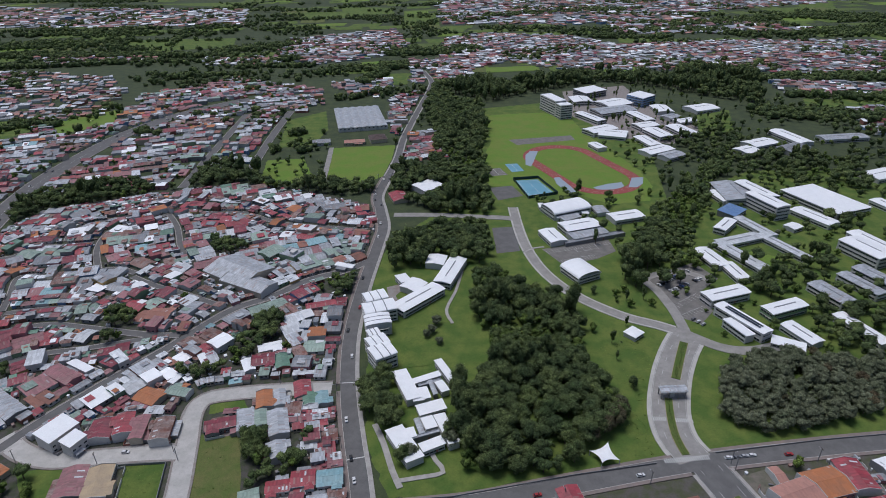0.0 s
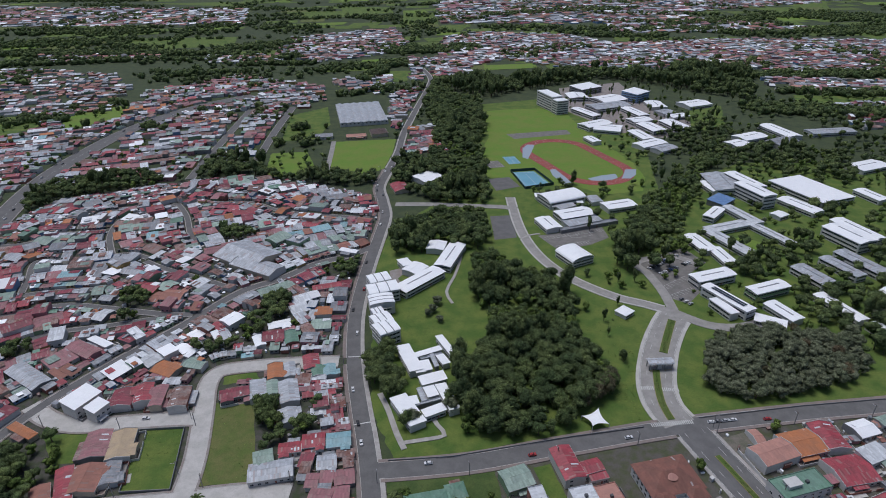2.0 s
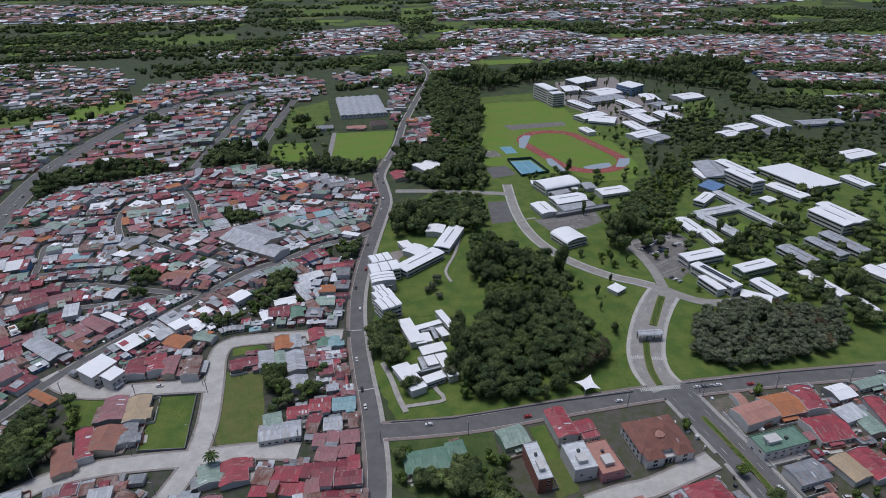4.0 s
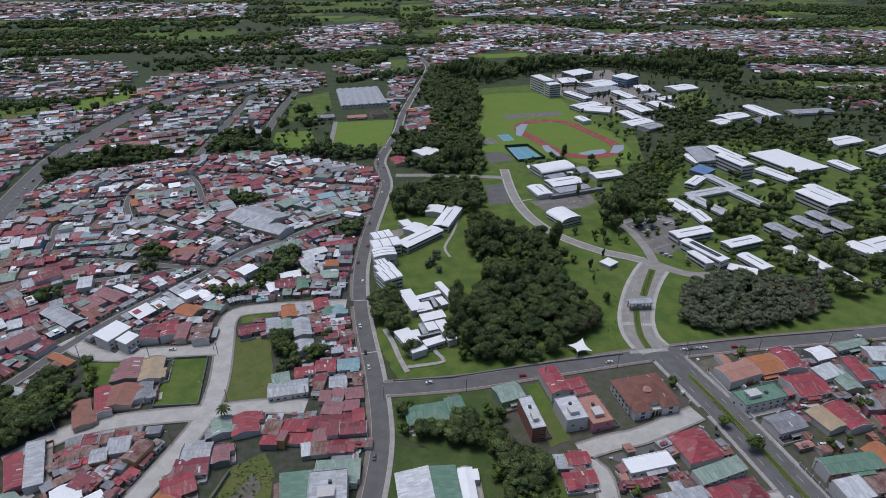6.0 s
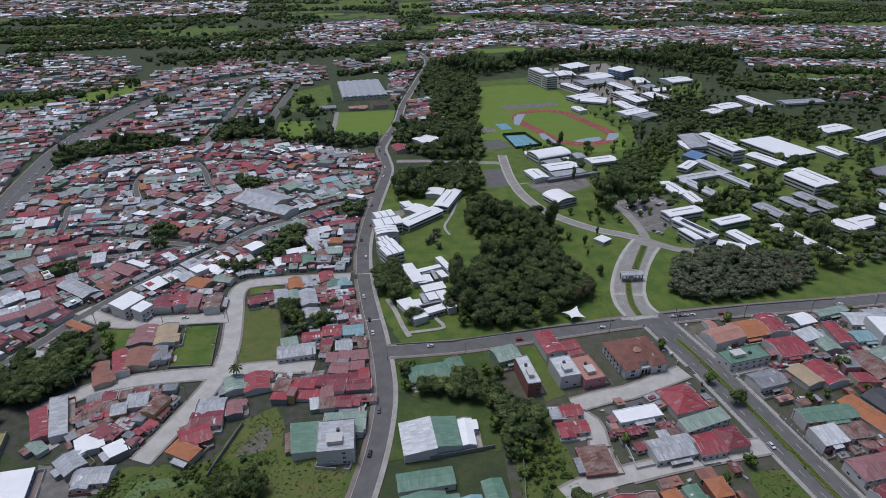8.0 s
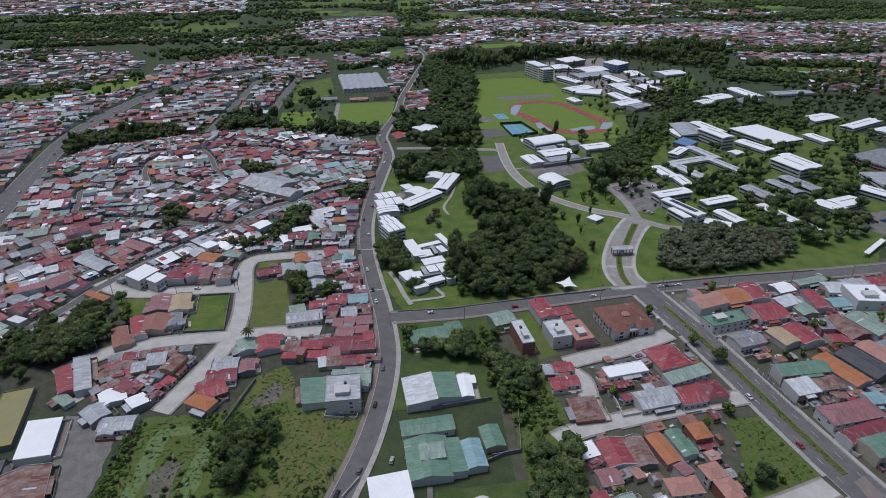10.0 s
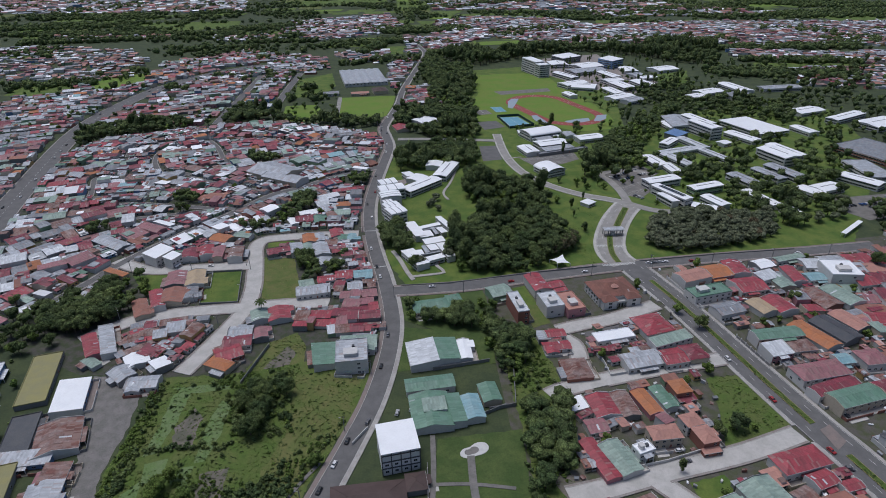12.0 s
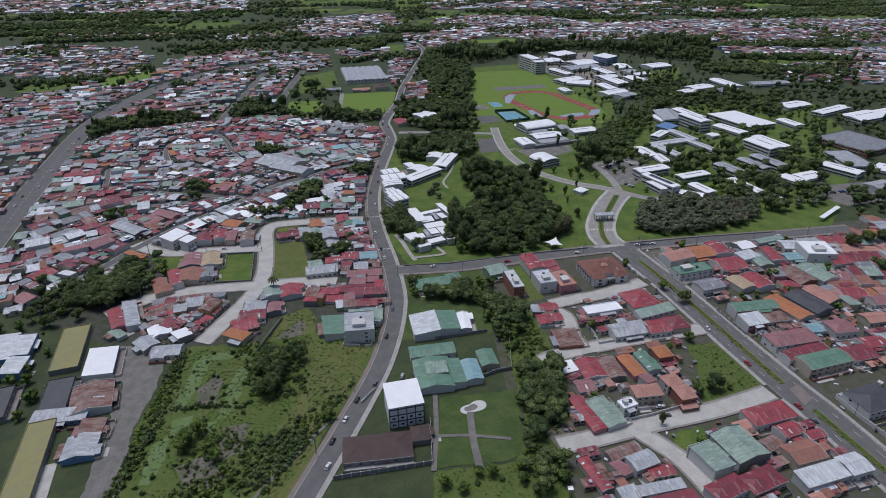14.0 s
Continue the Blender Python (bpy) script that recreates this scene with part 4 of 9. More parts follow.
# east campus
campus(205.4, 370.1, 35.2, 13.3, 18.1, 7)
campus(202.5, 336.5, 10.2, 39.9, 26.8, 8, label="two-storey white campus building with solar panels on the roof")
campus(196.5, 328.2, 8.3, 21.5, 19.9, 6, "white", "shed")
campus(238.7, 351.2, 32.9, 12.0, 19.5, 7, "white", "gable", "green", "two-storey campus building with green glass walls")
campus(235.9, 322.6, 11.9, 25.4, 21.4, 5)
campus(222.5, 312.9, 20.3, 9.9, -30.8, 3.2, "white", "shed", "grey", "low covered entrance canopy of white sheets")
campus(278.0, 326.9, 10.7, 37.5, 17.7, 5)
campus(289.6, 297.5, 10.6, 19.7, 12.5, 5)
# the dark bands on these blocks stand in for the shade of verandas
for row in ((282.9, 370.4, 14.7, 30.6, 18.7, 6, "zinc"), (312.5, 382.1, 12.0, 34.1, 20.0, 6, "zinc"), (331.9, 389.2, 14.2, 40.3, 19.5, 6, "zinc")):
    campus(*row, "gable", "white", "long low campus block with grey metal roof")
campus(346.9, 431.2, 21.5, 37.5, 18.7, 10, label="three-storey white campus block with ribbon windows")
campus(362.0, 443.9, 15.6, 44.5, 16.3, 8)
campus(255.4, 459.9, 43.7, 12.9, 19.7, 4.5, "palezinc")
campus(244.2, 431.6, 12.7, 50.7, 21.7, 4.5, "palezinc")
campus(219.1, 428.7, 15.2, 32.6, 13.7, 4.5)
campus(228.4, 405.9, 11.9, 27.3, 7.7, 4.5)
campus(296.4, 561.3, 35.5, 48.9, -2.3, 7, "zinc")
campus(309.2, 524.0, 16.8, 40.3, 18.4, 14, label="four-storey white campus block with deep window bands")
campus(316.1, 559.5, 15.4, 47.2, 16.7, 10)
campus(279.8, 554.7, 14.1, 29.0, 10.2, 5)
campus(274.9, 518.8, 24.5, 17.9, 40.7, 5, "blue", "shed", "grey")
campus(375.5, 541.3, 45.0, 65.6, 20.4, 6, "white", "shed", "white", "large white campus hall with a wavy roof", 0.03)
campus(345.3, 503.9, 17.2, 40.5, 24.8, 5)
campus(280.5, 483.9, 11.2, 43.2, 18.6, 5, "palezinc")
campus(254.8, 486.9, 28.9, 11.2, 46.8, 6)
campus(428.7, 526.2, 15.4, 30.8, 15.0, 5)
campus(478.1, 610.0, 44.5, 24.1, 21.2, 5)
campus(315.7, 485.0, 13.4, 11.7, 28.2, 4)
campus(287.2, 446.7, 10.1, 50.7, 21.4, 4.5, "palezinc")
campus(458.4, 445.1, 56.5, 61.9, 23.1, 6, "greyzinc", "flat", "brick", "large brick-red campus block with a grey roof", windows=8)
campus(389.7, 363.1, 15.9, 36.5, 33.0, 6)
campus(413.3, 388.6, 25.1, 49.9, -1.5, 6, "zinc", "flat")
campus(329.5, 340.0, 14.6, 23.1, 29.3, 5)
campus(348.8, 347.8, 27.8, 16.8, 19.7, 5)
campus(437.7, 359.6, 27.6, 25.2, -46.0, 5)
campus(510.0, 577.1, 64.2, 16.1, 28.9, 6)
campus(533.0, 546.3, 56.0, 32.5, 22.4, 6)
campus(585.5, 567.2, 63.5, 24.1, 23.0, 6)
campus(400.2, 319.3, 25.8, 19.4, 19.6, 5, "zinc")
campus(126.7, 327.6, 10.7, 9.9, 38.5, 3.4, "white", "hip", "white", "small white guard house on the lawn")

# houses by the junction, south of the cross road
EAST = {"group": "houses by the boulevard", "annex": ""}
b(-10.3, 168.4, 24.4, 14.1, 11.2, 3.3, "green", "hip", "white", group="houses by the boulevard")
b(3.6, 175.3, 10.0, 9.7, 14.5, 3.7, "green", "hip", "cream", group="houses by the boulevard")
b(33.2, 181.6, 14.5, 13.4, 19.7, 5, "palegreen", "gable", "green", **EAST)
b(42.7, 161.3, 7.9, 23.8, 11.1, 9, "palezinc", "flat", "brick", **EAST)
b(59.4, 189.7, 11.4, 21.3, 13.2, 6, "red", "gable", "white", **EAST)
b(63.7, 164.7, 12.5, 17.6, 12.4, 8, "palezinc", "flat", "white", **EAST)
b(76.2, 165.7, 12.5, 20.8, 14.1, 6, "salmon", "flat", "pink", **EAST)
b(73.3, 183.6, 9.5, 6.6, 13.8, 4, "red", "shed", "white", **EAST)
b(70.8, 187.9, 11.6, 8.3, 17.0, 5, "red", "gable", "white", **EAST)
b(53.7, 133.8, 7.5, 9.5, 6.7, 2.8, "zinc", "shed", "white", group="houses by the boulevard")
b(61.3, 135.5, 11.8, 7.5, 7.5, 3.3, "red", "gable", "white", group="houses by the boulevard")
b(59.9, 124.2, 16.1, 8.2, 5.9, 2.8, "red", "gable", "white", group="houses by the boulevard")
b(94.5, 132.2, 24.4, 9.6, 12.4, 3.3, "white", "flat", "white", group="houses by the boulevard")
b(66.5, 103.7, 15.1, 17.1, 6.2, 2.8, "rust", "hip", "brick", group="houses by the boulevard")
b(204.9, 42.8, 21.8, 16.5, 14.8, 6, "dark", "hip", "white", group="houses by the boulevard")
b(183.4, 202.0, 19.7, 16.6, 13.0, 4, "orange", "gable", "pink", **EAST)
b(200.1, 206.6, 13.5, 19.2, 2.0, 4, "red", "gable", "white", **EAST)
b(198.4, 184.4, 20.5, 17.4, 9.7, 3.5, "red", "gable", "white", **EAST)
b(221.6, 211.9, 13.7, 11.6, 15.9, 3.5, "white", "gable", "white", **EAST)
b(214.9, 193.3, 15.1, 9.9, 20.3, 5, "palezinc", "shed", "white", **EAST)
b(221.4, 187.6, 11.3, 16.9, 9.2, 4, "palegreen", "gable", "cream", **EAST)
b(234.7, 195.7, 9.5, 21.0, -1.7, 4, "red", "gable", "white", **EAST)
b(247.5, 193.0, 13.0, 10.5, 5.7, 3.5, "teal", "gable", "white", **EAST)
b(264.7, 194.3, 20.8, 21.1, -5.4, 9, "white", "flat", "white", **EAST)
b(257.6, 209.9, 18.8, 14.0, -2.9, 4, "palezinc", "gable", "white", **EAST)
b(243.7, 219.1, 23.3, 6.7, 15.9, 4, "palegreen", "gable", "white", **EAST)
b(235.9, 166.6, 16.0, 21.8, 19.2, 3.5, "rust", "gable", "brick", **EAST)
b(251.2, 168.9, 14.3, 22.7, 19.3, 4, "palegreen", "gable", "white", **EAST)
b(276.2, 185.7, 15.2, 13.5, 9.4, 4, "red", "gable", "white", **EAST)
b(194.1, 158.1, 12.5, 15.6, 19.7, 4, "tan", "gable", "white", **EAST)
b(205.9, 160.0, 13.7, 18.2, 14.2, 4, "red", "gable", "white", **EAST)
b(171.1, 155.0, 18.2, 12.2, 15.8, 5, "greyzinc", "gable", "white", **EAST)
b(167.4, 174.5, 27.5, 12.3, 14.7, 6, "green", "flat", "white", **EAST)
b(186.9, 127.0, 28.9, 10.0, 7.1, 6, "green", "gable", "cream", **EAST)
b(179.0, 112.2, 13.8, 11.1, 11.9, 6, "palezinc", "shed", "pink", **EAST)
b(195.4, 117.5, 15.4, 10.8, 7.2, 4, "rust", "hip", "white", **EAST)
b(209.0, 127.6, 12.8, 26.4, 23.1, 4, "orange", "gable", "white", **EAST)
b(224.6, 132.8, 15.2, 24.5, 22.4, 4, "dark", "gable", "grey", **EAST)
b(238.4, 141.1, 12.8, 20.0, 21.8, 4, "salmon", "gable", "white", **EAST)
b(192.4, 93.8, 29.6, 12.7, 10.6, 6, "pink", "hip", "white", **EAST)
b(198.5, 73.8, 27.6, 11.9, 14.7, 6, "green", "gable", "cream", **EAST)
b(193.0, 82.5, 28.2, 8.1, 19.3, 5, "maroon", "gable", "white", **EAST)
b(222.7, 81.0, 17.6, 12.5, 11.5, 4, "maroon", "gable", "white", **EAST)
b(227.3, 104.7, 14.8, 12.8, 5.8, 5, "pink", "hip", "white", **EAST)
b(212.0, 105.0, 9.1, 8.7, 5.5, 4, "teal", "gable", "white", **EAST)
b(237.4, 90.8, 14.7, 9.7, 7.3, 3.5, "red", "gable", "white", **EAST)
b(254.9, 114.0, 16.3, 10.5, 7.1, 4, "salmon", "gable", "cream", **EAST)
b(120.2, 141.6, 19.2, 19.4, 15.4, 4, "red", "hip", "white", **EAST)
b(124.3, 124.1, 25.2, 8.0, 19.5, 6, "palegreen", "shed", "white", **EAST)
b(120.7, 110.7, 14.4, 13.1, 10.7, 4, "red", "gable", "white", **EAST)
b(133.7, 114.2, 12.5, 13.3, 9.4, 4, "maroon", "hip", "cream", **EAST)
b(103.6, 109.0, 22.1, 13.1, 12.0, 4, "zinc", "gable", "white", **EAST)
b(60.6, 75.9, 9.1, 8.6, 18.0, 3.3, "white", "shed", "white", **EAST)
b(73.1, 74.3, 12.9, 16.2, 9.2, 3.3, "red", "gable", "white", **EAST)
b(84.3, 75.0, 9.7, 17.7, 8.9, 3.3, "rust", "gable", "grey", **EAST)
b(95.6, 76.2, 8.4, 18.3, 15.4, 3.3, "orange", "gable", "pink", **EAST)
b(104.8, 79.1, 7.7, 16.6, 13.7, 3.6, "green", "gable", "white", **EAST)
b(114.4, 83.8, 9.2, 10.3, 10.6, 6, "orange", "hip", "brick", **EAST)
b(116.2, 78.6, 10.1, 4.8, 10.9, 2.8, "maroon", "shed", "brick", **EAST)
b(66.5, 60.9, 10.3, 9.5, 10.8, 3.3, "pink", "gable", "white", **EAST)
b(63.1, 41.2, 7.8, 24.5, 17.7, 3, "red", "gable", "pink", **EAST)
b(72.3, 41.2, 11.1, 19.5, 20.5, 3.3, "palegreen", "gable", "white", **EAST)
b(83.2, 43.8, 9.1, 6.6, 20.5, 6, "white", "flat", "white", **EAST)
b(79.5, 62.6, 5.1, 6.2, 19.6, 3, "salmon", "shed", "cream", **EAST)
b(95.7, 52.9, 14.8, 9.3, 5.9, 6, "salmon", "hip", "cream", **EAST)
b(111.1, 60.3, 9.6, 8.5, 15.3, 6, "salmon", "hip", "white", **EAST)
b(98.9, 61.5, 6.8, 7.0, 28.1, 6, "pink", "shed", "white", **EAST)
b(113.9, 50.8, 8.9, 10.8, 12.5, 6, "salmon", "hip", "brick", **EAST)
b(114.4, 44.0, 9.1, 3.2, 9.8, 2.8, "salmon", "shed", "brick", **EAST)
b(73.1, 15.9, 15.9, 6.8, 19.8, 3.3, "rust", "gable", "grey", **EAST)
b(79.4, 9.2, 12.8, 8.8, 21.0, 5, "zinc", "gable", "white", **EAST)
b(86.1, 4.2, 12.0, 6.1, 8.2, 3.3, "red", "gable", "white", **EAST)
b(57.3, 4.1, 5.7, 19.4, 20.9, 3, "red", "gable", "white", **EAST)
b(69.3, 6.7, 6.3, 8.7, 28.3, 3, "pink", "shed", "white", **EAST)
b(83.0, -4.9, 20.9, 5.1, 10.7, 4, "zinc", "shed", "white", **EAST)
b(86.6, -11.0, 19.7, 6.6, 12.3, 4, "maroon", "gable", "white", **EAST)
b(68.5, -7.1, 8.2, 6.8, 15.2, 3.5, "zinc", "shed", "white", **EAST)
b(109.9, 8.8, 12.2, 15.4, 22.4, 6, "palegreen", "shed", "white", **EAST)
b(125.3, 15.6, 17.3, 18.8, 18.4, 6, "palegreen", "gable", "white", **EAST)
b(109.9, -6.9, 17.8, 9.3, 22.5, 5, "maroon", "hip", "white", **EAST)
b(126.3, -3.2, 18.6, 10.3, 20.9, 5, "maroon", "hip", "cream", **EAST)
b(149.4, 35.5, 24.6, 11.7, 14.4, 5, "red", "hip", "white", **EAST)
b(153.7, 25.6, 11.5, 8.1, 18.6, 4, "red", "gable", "white", **EAST)
b(164.2, 22.6, 9.4, 5.5, 13.4, 3.5, "red", "gable", "white", **EAST)
b(142.1, 18.3, 9.9, 7.3, 23.0, 3.3, "rust", "gable", "white", **EAST)
b(152.0, 11.1, 16.2, 11.7, 14.0, 5, "terracotta", "gable", "cream", **EAST)
b(153.1, -1.5, 23.0, 8.8, 15.1, 5, "palezinc", "shed", "white", **EAST)
b(170.1, 3.5, 11.8, 10.7, 14.6, 5, "palezinc", "gable", "white", **EAST)

# houses and halls on the near side of the main road
b(7.6, 121.6, 7.3, 17.6, 5.0, 4, "white", "gable", "white", group="houses along the main road")
b(-12.1, 93.6, 25.9, 10.4, 9.0, 4, "green", "gable", "white", 3, "workshop", "green-roofed workshop hall in a walled yard", group="workshop halls")
b(-11.7, 73.4, 20.0, 24.6, 7.8, 4, "green", "gable", "white", 3, "workshop", "green-roofed workshop hall in a walled yard", group="workshop halls")
b(0.7, 74.4, 7.4, 20.6, 10.6, 4.4, "green", "shed", "white", 3, "workshop", "green-roofed workshop hall in a walled yard", group="workshop halls")
b(8.7, 75.3, 10.1, 17.2, 10.3, 4, "teal", "gable", "white", 3, "workshop", "teal-roofed workshop hall in a walled yard", group="workshop halls")
b(-9.9, 75.1, 11.7, 8.9, 8.6, 6, "palegreen", "shed", "white", 3, "workshop", "green-roofed workshop hall in a walled yard", group="workshop halls")
b(18.2, 86.0, 9.9, 14.2, 10.9, 3.5, "green", "gable", "cream", 3, "workshop", "green-roofed workshop hall in a walled yard", group="workshop halls")
b(-37.8, 23.0, 31.9, 15.9, 6.1, 3.3, "brown", "hip", "grey", group="houses along the main road")
b(-18.2, 30.9, 9.2, 10.0, 8.7, 3.3, "brown", "hip", "grey", group="houses along the main road")
b(-54.7, 116.1, 18.0, 20.6, 6.0, 9, "zinc", "flat", "white", group="houses along the main road")
b(-69.5, 119.9, 15.4, 20.2, 12.3, 4, "green", "shed", "white", group="houses along the main road")
b(-52.5, 131.0, 21.1, 12.7, 2.6, 4, "palegreen", "gable", "white", group="houses along the main road")
b(-54.5, 109.9, 16.9, 5.5, -6.4, 3.3, "palegreen", "shed", "white", group="houses along the main road")
b(-195.2, 91.5, 14.8, 26.2, 16.8, 3.3, "white", "shed", "blue", group="houses along the main road")
b(-219.9, 106.8, 15.3, 43.9, 17.3, 2.8, "ochre", "flat", "grey", group="houses along the main road")
b(-246.0, 106.7, 9.4, 21.0, 16.4, 5, "palezinc", "shed", "blue", group="school halls by the lane", annex="")
b(-240.1, 87.9, 10.4, 15.4, 9.9, 5, "palezinc", "shed", "blue", group="school halls by the lane", annex="")
b(-256.6, 104.2, 15.1, 27.2, 22.3, 5, "palezinc", "shed", "blue", group="school halls by the lane", annex="")
b(-205.3, 64.9, 13.7, 27.9, 17.3, 3.3, "dark", "flat", "grey", group="houses along the main road")
b(-186.2, 62.2, 20.0, 22.5, 19.9, 3.3, "rust", "gable", "grey", group="houses along the main road")
b(-195.4, 49.4, 26.4, 9.0, 6.4, 3.3, "zinc", "shed", "blue", group="houses along the main road")
b(-175.7, 40.4, 11.1, 12.7, 9.5, 3.3, "rust", "shed", "grey", group="houses along the main road")
b(-174.9, 28.6, 14.5, 15.2, 13.1, 3.3, "zinc", "gable", "blue", group="houses along the main road")
b(-194.2, 21.3, 13.1, 51.4, 16.7, 3.5, "ochre", "flat", "grey", group="houses along the main road")
b(-233.8, 58.7, 15.5, 26.6, 19.2, 3.3, "dark", "flat", "grey", group="houses along the main road")
b(-206.0, 134.0, 8.2, 24.3, 32.0, 4, "red", "gable", "pink", group="houses along the main road")
b(-199.1, 139.0, 8.1, 31.9, 28.0, 3.7, "zinc", "shed", "white", group="houses along the main road")
b(-199.1, 119.5, 6.1, 11.9, 54.9, 2.8, "palegreen", "hip", "white", group="houses along the main road")
b(-177.2, 108.1, 10.5, 13.9, 50.5, 3.3, "zinc", "gable", "white", group="houses along the main road")
b(-162.7, 100.6, 16.3, 10.2, 5.1, 3.3, "zinc", "gable", "white", group="houses along the main road")
b(-175.4, 119.8, 10.2, 12.1, 32.6, 3.3, "white", "gable", "white", group="houses along the main road")
b(-159.5, 116.2, 9.5, 10.4, 45.9, 3.3, "white", "shed", "white", group="houses along the main road")
b(-126.8, 113.8, 8.5, 15.4, 65.5, 4, "orange", "hip", "cream", group="houses along the main road")
b(-125.1, 124.6, 14.4, 13.7, 28.2, 3.3, "red", "gable", "brick", group="houses along the main road")
b(-122.9, 135.5, 16.5, 11.6, 8.6, 3.3, "maroon", "gable", "white", group="houses along the main road")
b(-123.5, 144.9, 14.2, 11.1, 5.5, 3.3, "zinc", "gable", "white", group="houses along the main road")
b(-111.4, 143.0, 8.1, 11.8, 17.0, 3.3, "pink", "gable", "white", group="houses along the main road")
b(-116.6, 162.0, 11.0, 13.2, 19.8, 3.3, "palegreen", "gable", "white", group="houses along the main road")
b(-105.1, 163.2, 13.9, 15.4, 17.2, 3.3, "red", "gable", "white", group="houses along the main road")
b(-194.2, 172.9, 9.4, 21.9, 28.1, 3.3, "terracotta", "gable", "cream", group="houses along the main road")
b(-187.7, 182.8, 8.5, 23.2, 25.9, 4, "red", "gable", "cream", group="houses along the main road")
b(-178.9, 185.9, 15.6, 18.4, 6.4, 4, "terracotta", "gable", "cream", group="houses along the main road")
b(-169.4, 189.8, 10.6, 15.3, 17.2, 3.3, "greyzinc", "gable", "white", group="houses along the main road")
b(-185.2, 209.2, 12.9, 20.4, 12.5, 3.3, "pink", "gable", "pink", group="houses along the main road")
b(-171.5, 208.4, 12.4, 20.9, 12.8, 4, "tan", "gable", "cream", group="houses along the main road")
b(-208.6, 240.8, 17.3, 13.4, 63.1, 8, "white", "shed", "white", group="houses along the main road")
b(-196.0, 233.6, 10.2, 8.8, 64.9, 8, "white", "shed", "white", group="houses along the main road")
b(-187.5, 244.5, 15.5, 13.2, -82.2, 4, "maroon", "gable", "pink", group="houses along the main road")
b(-176.1, 247.2, 16.7, 9.9, -74.1, 5.2, "red", "gable", "cream", group="houses along the main road")
b(-166.4, 244.6, 18.1, 7.5, -82.8, 5.2, "pink", "gable", "cream", group="houses along the main road")
b(-153.6, 243.0, 16.9, 10.4, -82.0, 5.2, "rust", "gable", "brick", group="houses along the main road")
b(-173.0, 271.3, 12.2, 16.2, 67.2, 3.3, "orange", "gable", "cream", group="houses along the main road")
b(-157.4, 275.2, 7.6, 14.2, 76.3, 3.3, "palegreen", "gable", "cream", group="houses along the main road")
b(-235.0, 291.7, 10.6, 24.3, 60.1, 4, "pink", "gable", "pink", group="houses along the main road")
b(-227.9, 299.5, 6.1, 19.8, 60.6, 4, "white", "shed", "white", group="houses along the main road")
b(-255.2, 265.6, 12.1, 33.1, 57.4, 4, "zinc", "gable", "grey", group="houses along the main road")
b(-231.1, 220.3, 5.5, 20.5, 62.5, 3.3, "orange", "hip", "cream", group="houses along the main road")
b(-163.6, 418.2, 34.9, 46.2, 56.3, 5.2, "zinc", "gable", "cream", group="houses along the main road")
b(-150.6, 398.6, 18.4, 43.2, 60.7, 5.2, "zinc", "gable", "cream", group="houses along the main road")
b(-144.6, 447.2, 18.3, 15.8, 54.3, 6, "palegreen", "gable", "green", group="houses along the main road")
b(-126.8, 443.7, 14.7, 15.9, 61.9, 6, "zinc", "flat", "green", group="houses along the main road")
b(-89.4, 367.7, 22.0, 7.5, 16.8, 3.3, "red", "gable", "pink", group="houses along the main road")
b(-79.7, 425.3, 6.4, 16.5, 68.9, 3.3, "white", "vault", "white", group="houses along the main road")
b(-122.8, 298.5, 7.0, 12.8, 27.2, 3.7, "white", "gable", "white", group="houses along the main road")
b(-114.5, 303.4, 14.4, 12.0, 12.1, 4, "maroon", "gable", "brick", group="houses along the main road")
b(-102.4, 301.8, 9.0, 14.2, 18.8, 4, "green", "gable", "brick", group="houses along the main road")
b(-113.9, 317.9, 15.7, 8.6, 19.8, 3.3, "white", "gable", "white", group="houses along the main road")
b(-104.8, 267.5, 9.5, 14.7, 13.7, 3.3, "orange", "gable", "white", group="houses along the main road")
b(-96.1, 268.7, 7.0, 14.3, 14.2, 3.3, "zinc", "gable", "white", group="houses along the main road")
b(-123.6, 247.3, 17.0, 8.7, 16.5, 4, "maroon", "gable", "grey", group="houses along the main road")
b(-110.8, 250.6, 9.4, 18.1, 15.7, 3.3, "zinc", "shed", "white", group="houses along the main road")
b(-103.0, 252.4, 6.7, 13.3, 15.6, 3.3, "palegreen", "gable", "white", group="houses along the main road")
b(-92.1, 248.0, 11.3, 20.2, 16.7, 4, "zinc", "gable", "white", group="houses along the main road")
b(-84.3, 276.2, 10.3, 14.4, 15.2, 3.3, "red", "gable", "white", group="houses along the main road")
b(-79.0, 267.3, 7.1, 10.7, 14.8, 3.3, "green", "gable", "white", group="houses along the main road")
b(-71.5, 268.0, 7.8, 11.1, 11.7, 3.3, "teal", "gable", "white", group="houses along the main road")
b(-70.5, 209.1, 12.2, 10.2, 8.9, 4, "red", "gable", "white", group="houses along the main road")
b(-57.4, 209.4, 13.2, 10.5, 8.1, 4, "teal", "gable", "white", group="houses along the main road")
b(-94.3, 198.0, 10.2, 10.0, 17.3, 4, "palegreen", "gable", "white", group="houses along the main road")
b(-88.5, 189.5, 22.0, 12.0, 11.0, 4, "zinc", "gable", "white", group="houses along the main road")
b(-61.4, 194.9, 10.3, 9.8, 7.6, 3.3, "zinc", "gable", "white", group="houses along the main road")
b(-52.6, 200.7, 9.6, 5.4, 6.0, 3.3, "rust", "gable", "brick", group="houses along the main road")
b(-82.2, 204.9, 12.0, 7.8, 8.7, 3.3, "red", "gable", "white", group="houses along the main road")
b(-88.1, 227.7, 10.4, 12.6, 17.9, 4, "zinc", "gable", "white", group="houses along the main road")
b(-113.1, 756.0, 26.6, 14.0, 9.6, 3.5, "salmon", "gable", "cream", group="houses by the pasture")
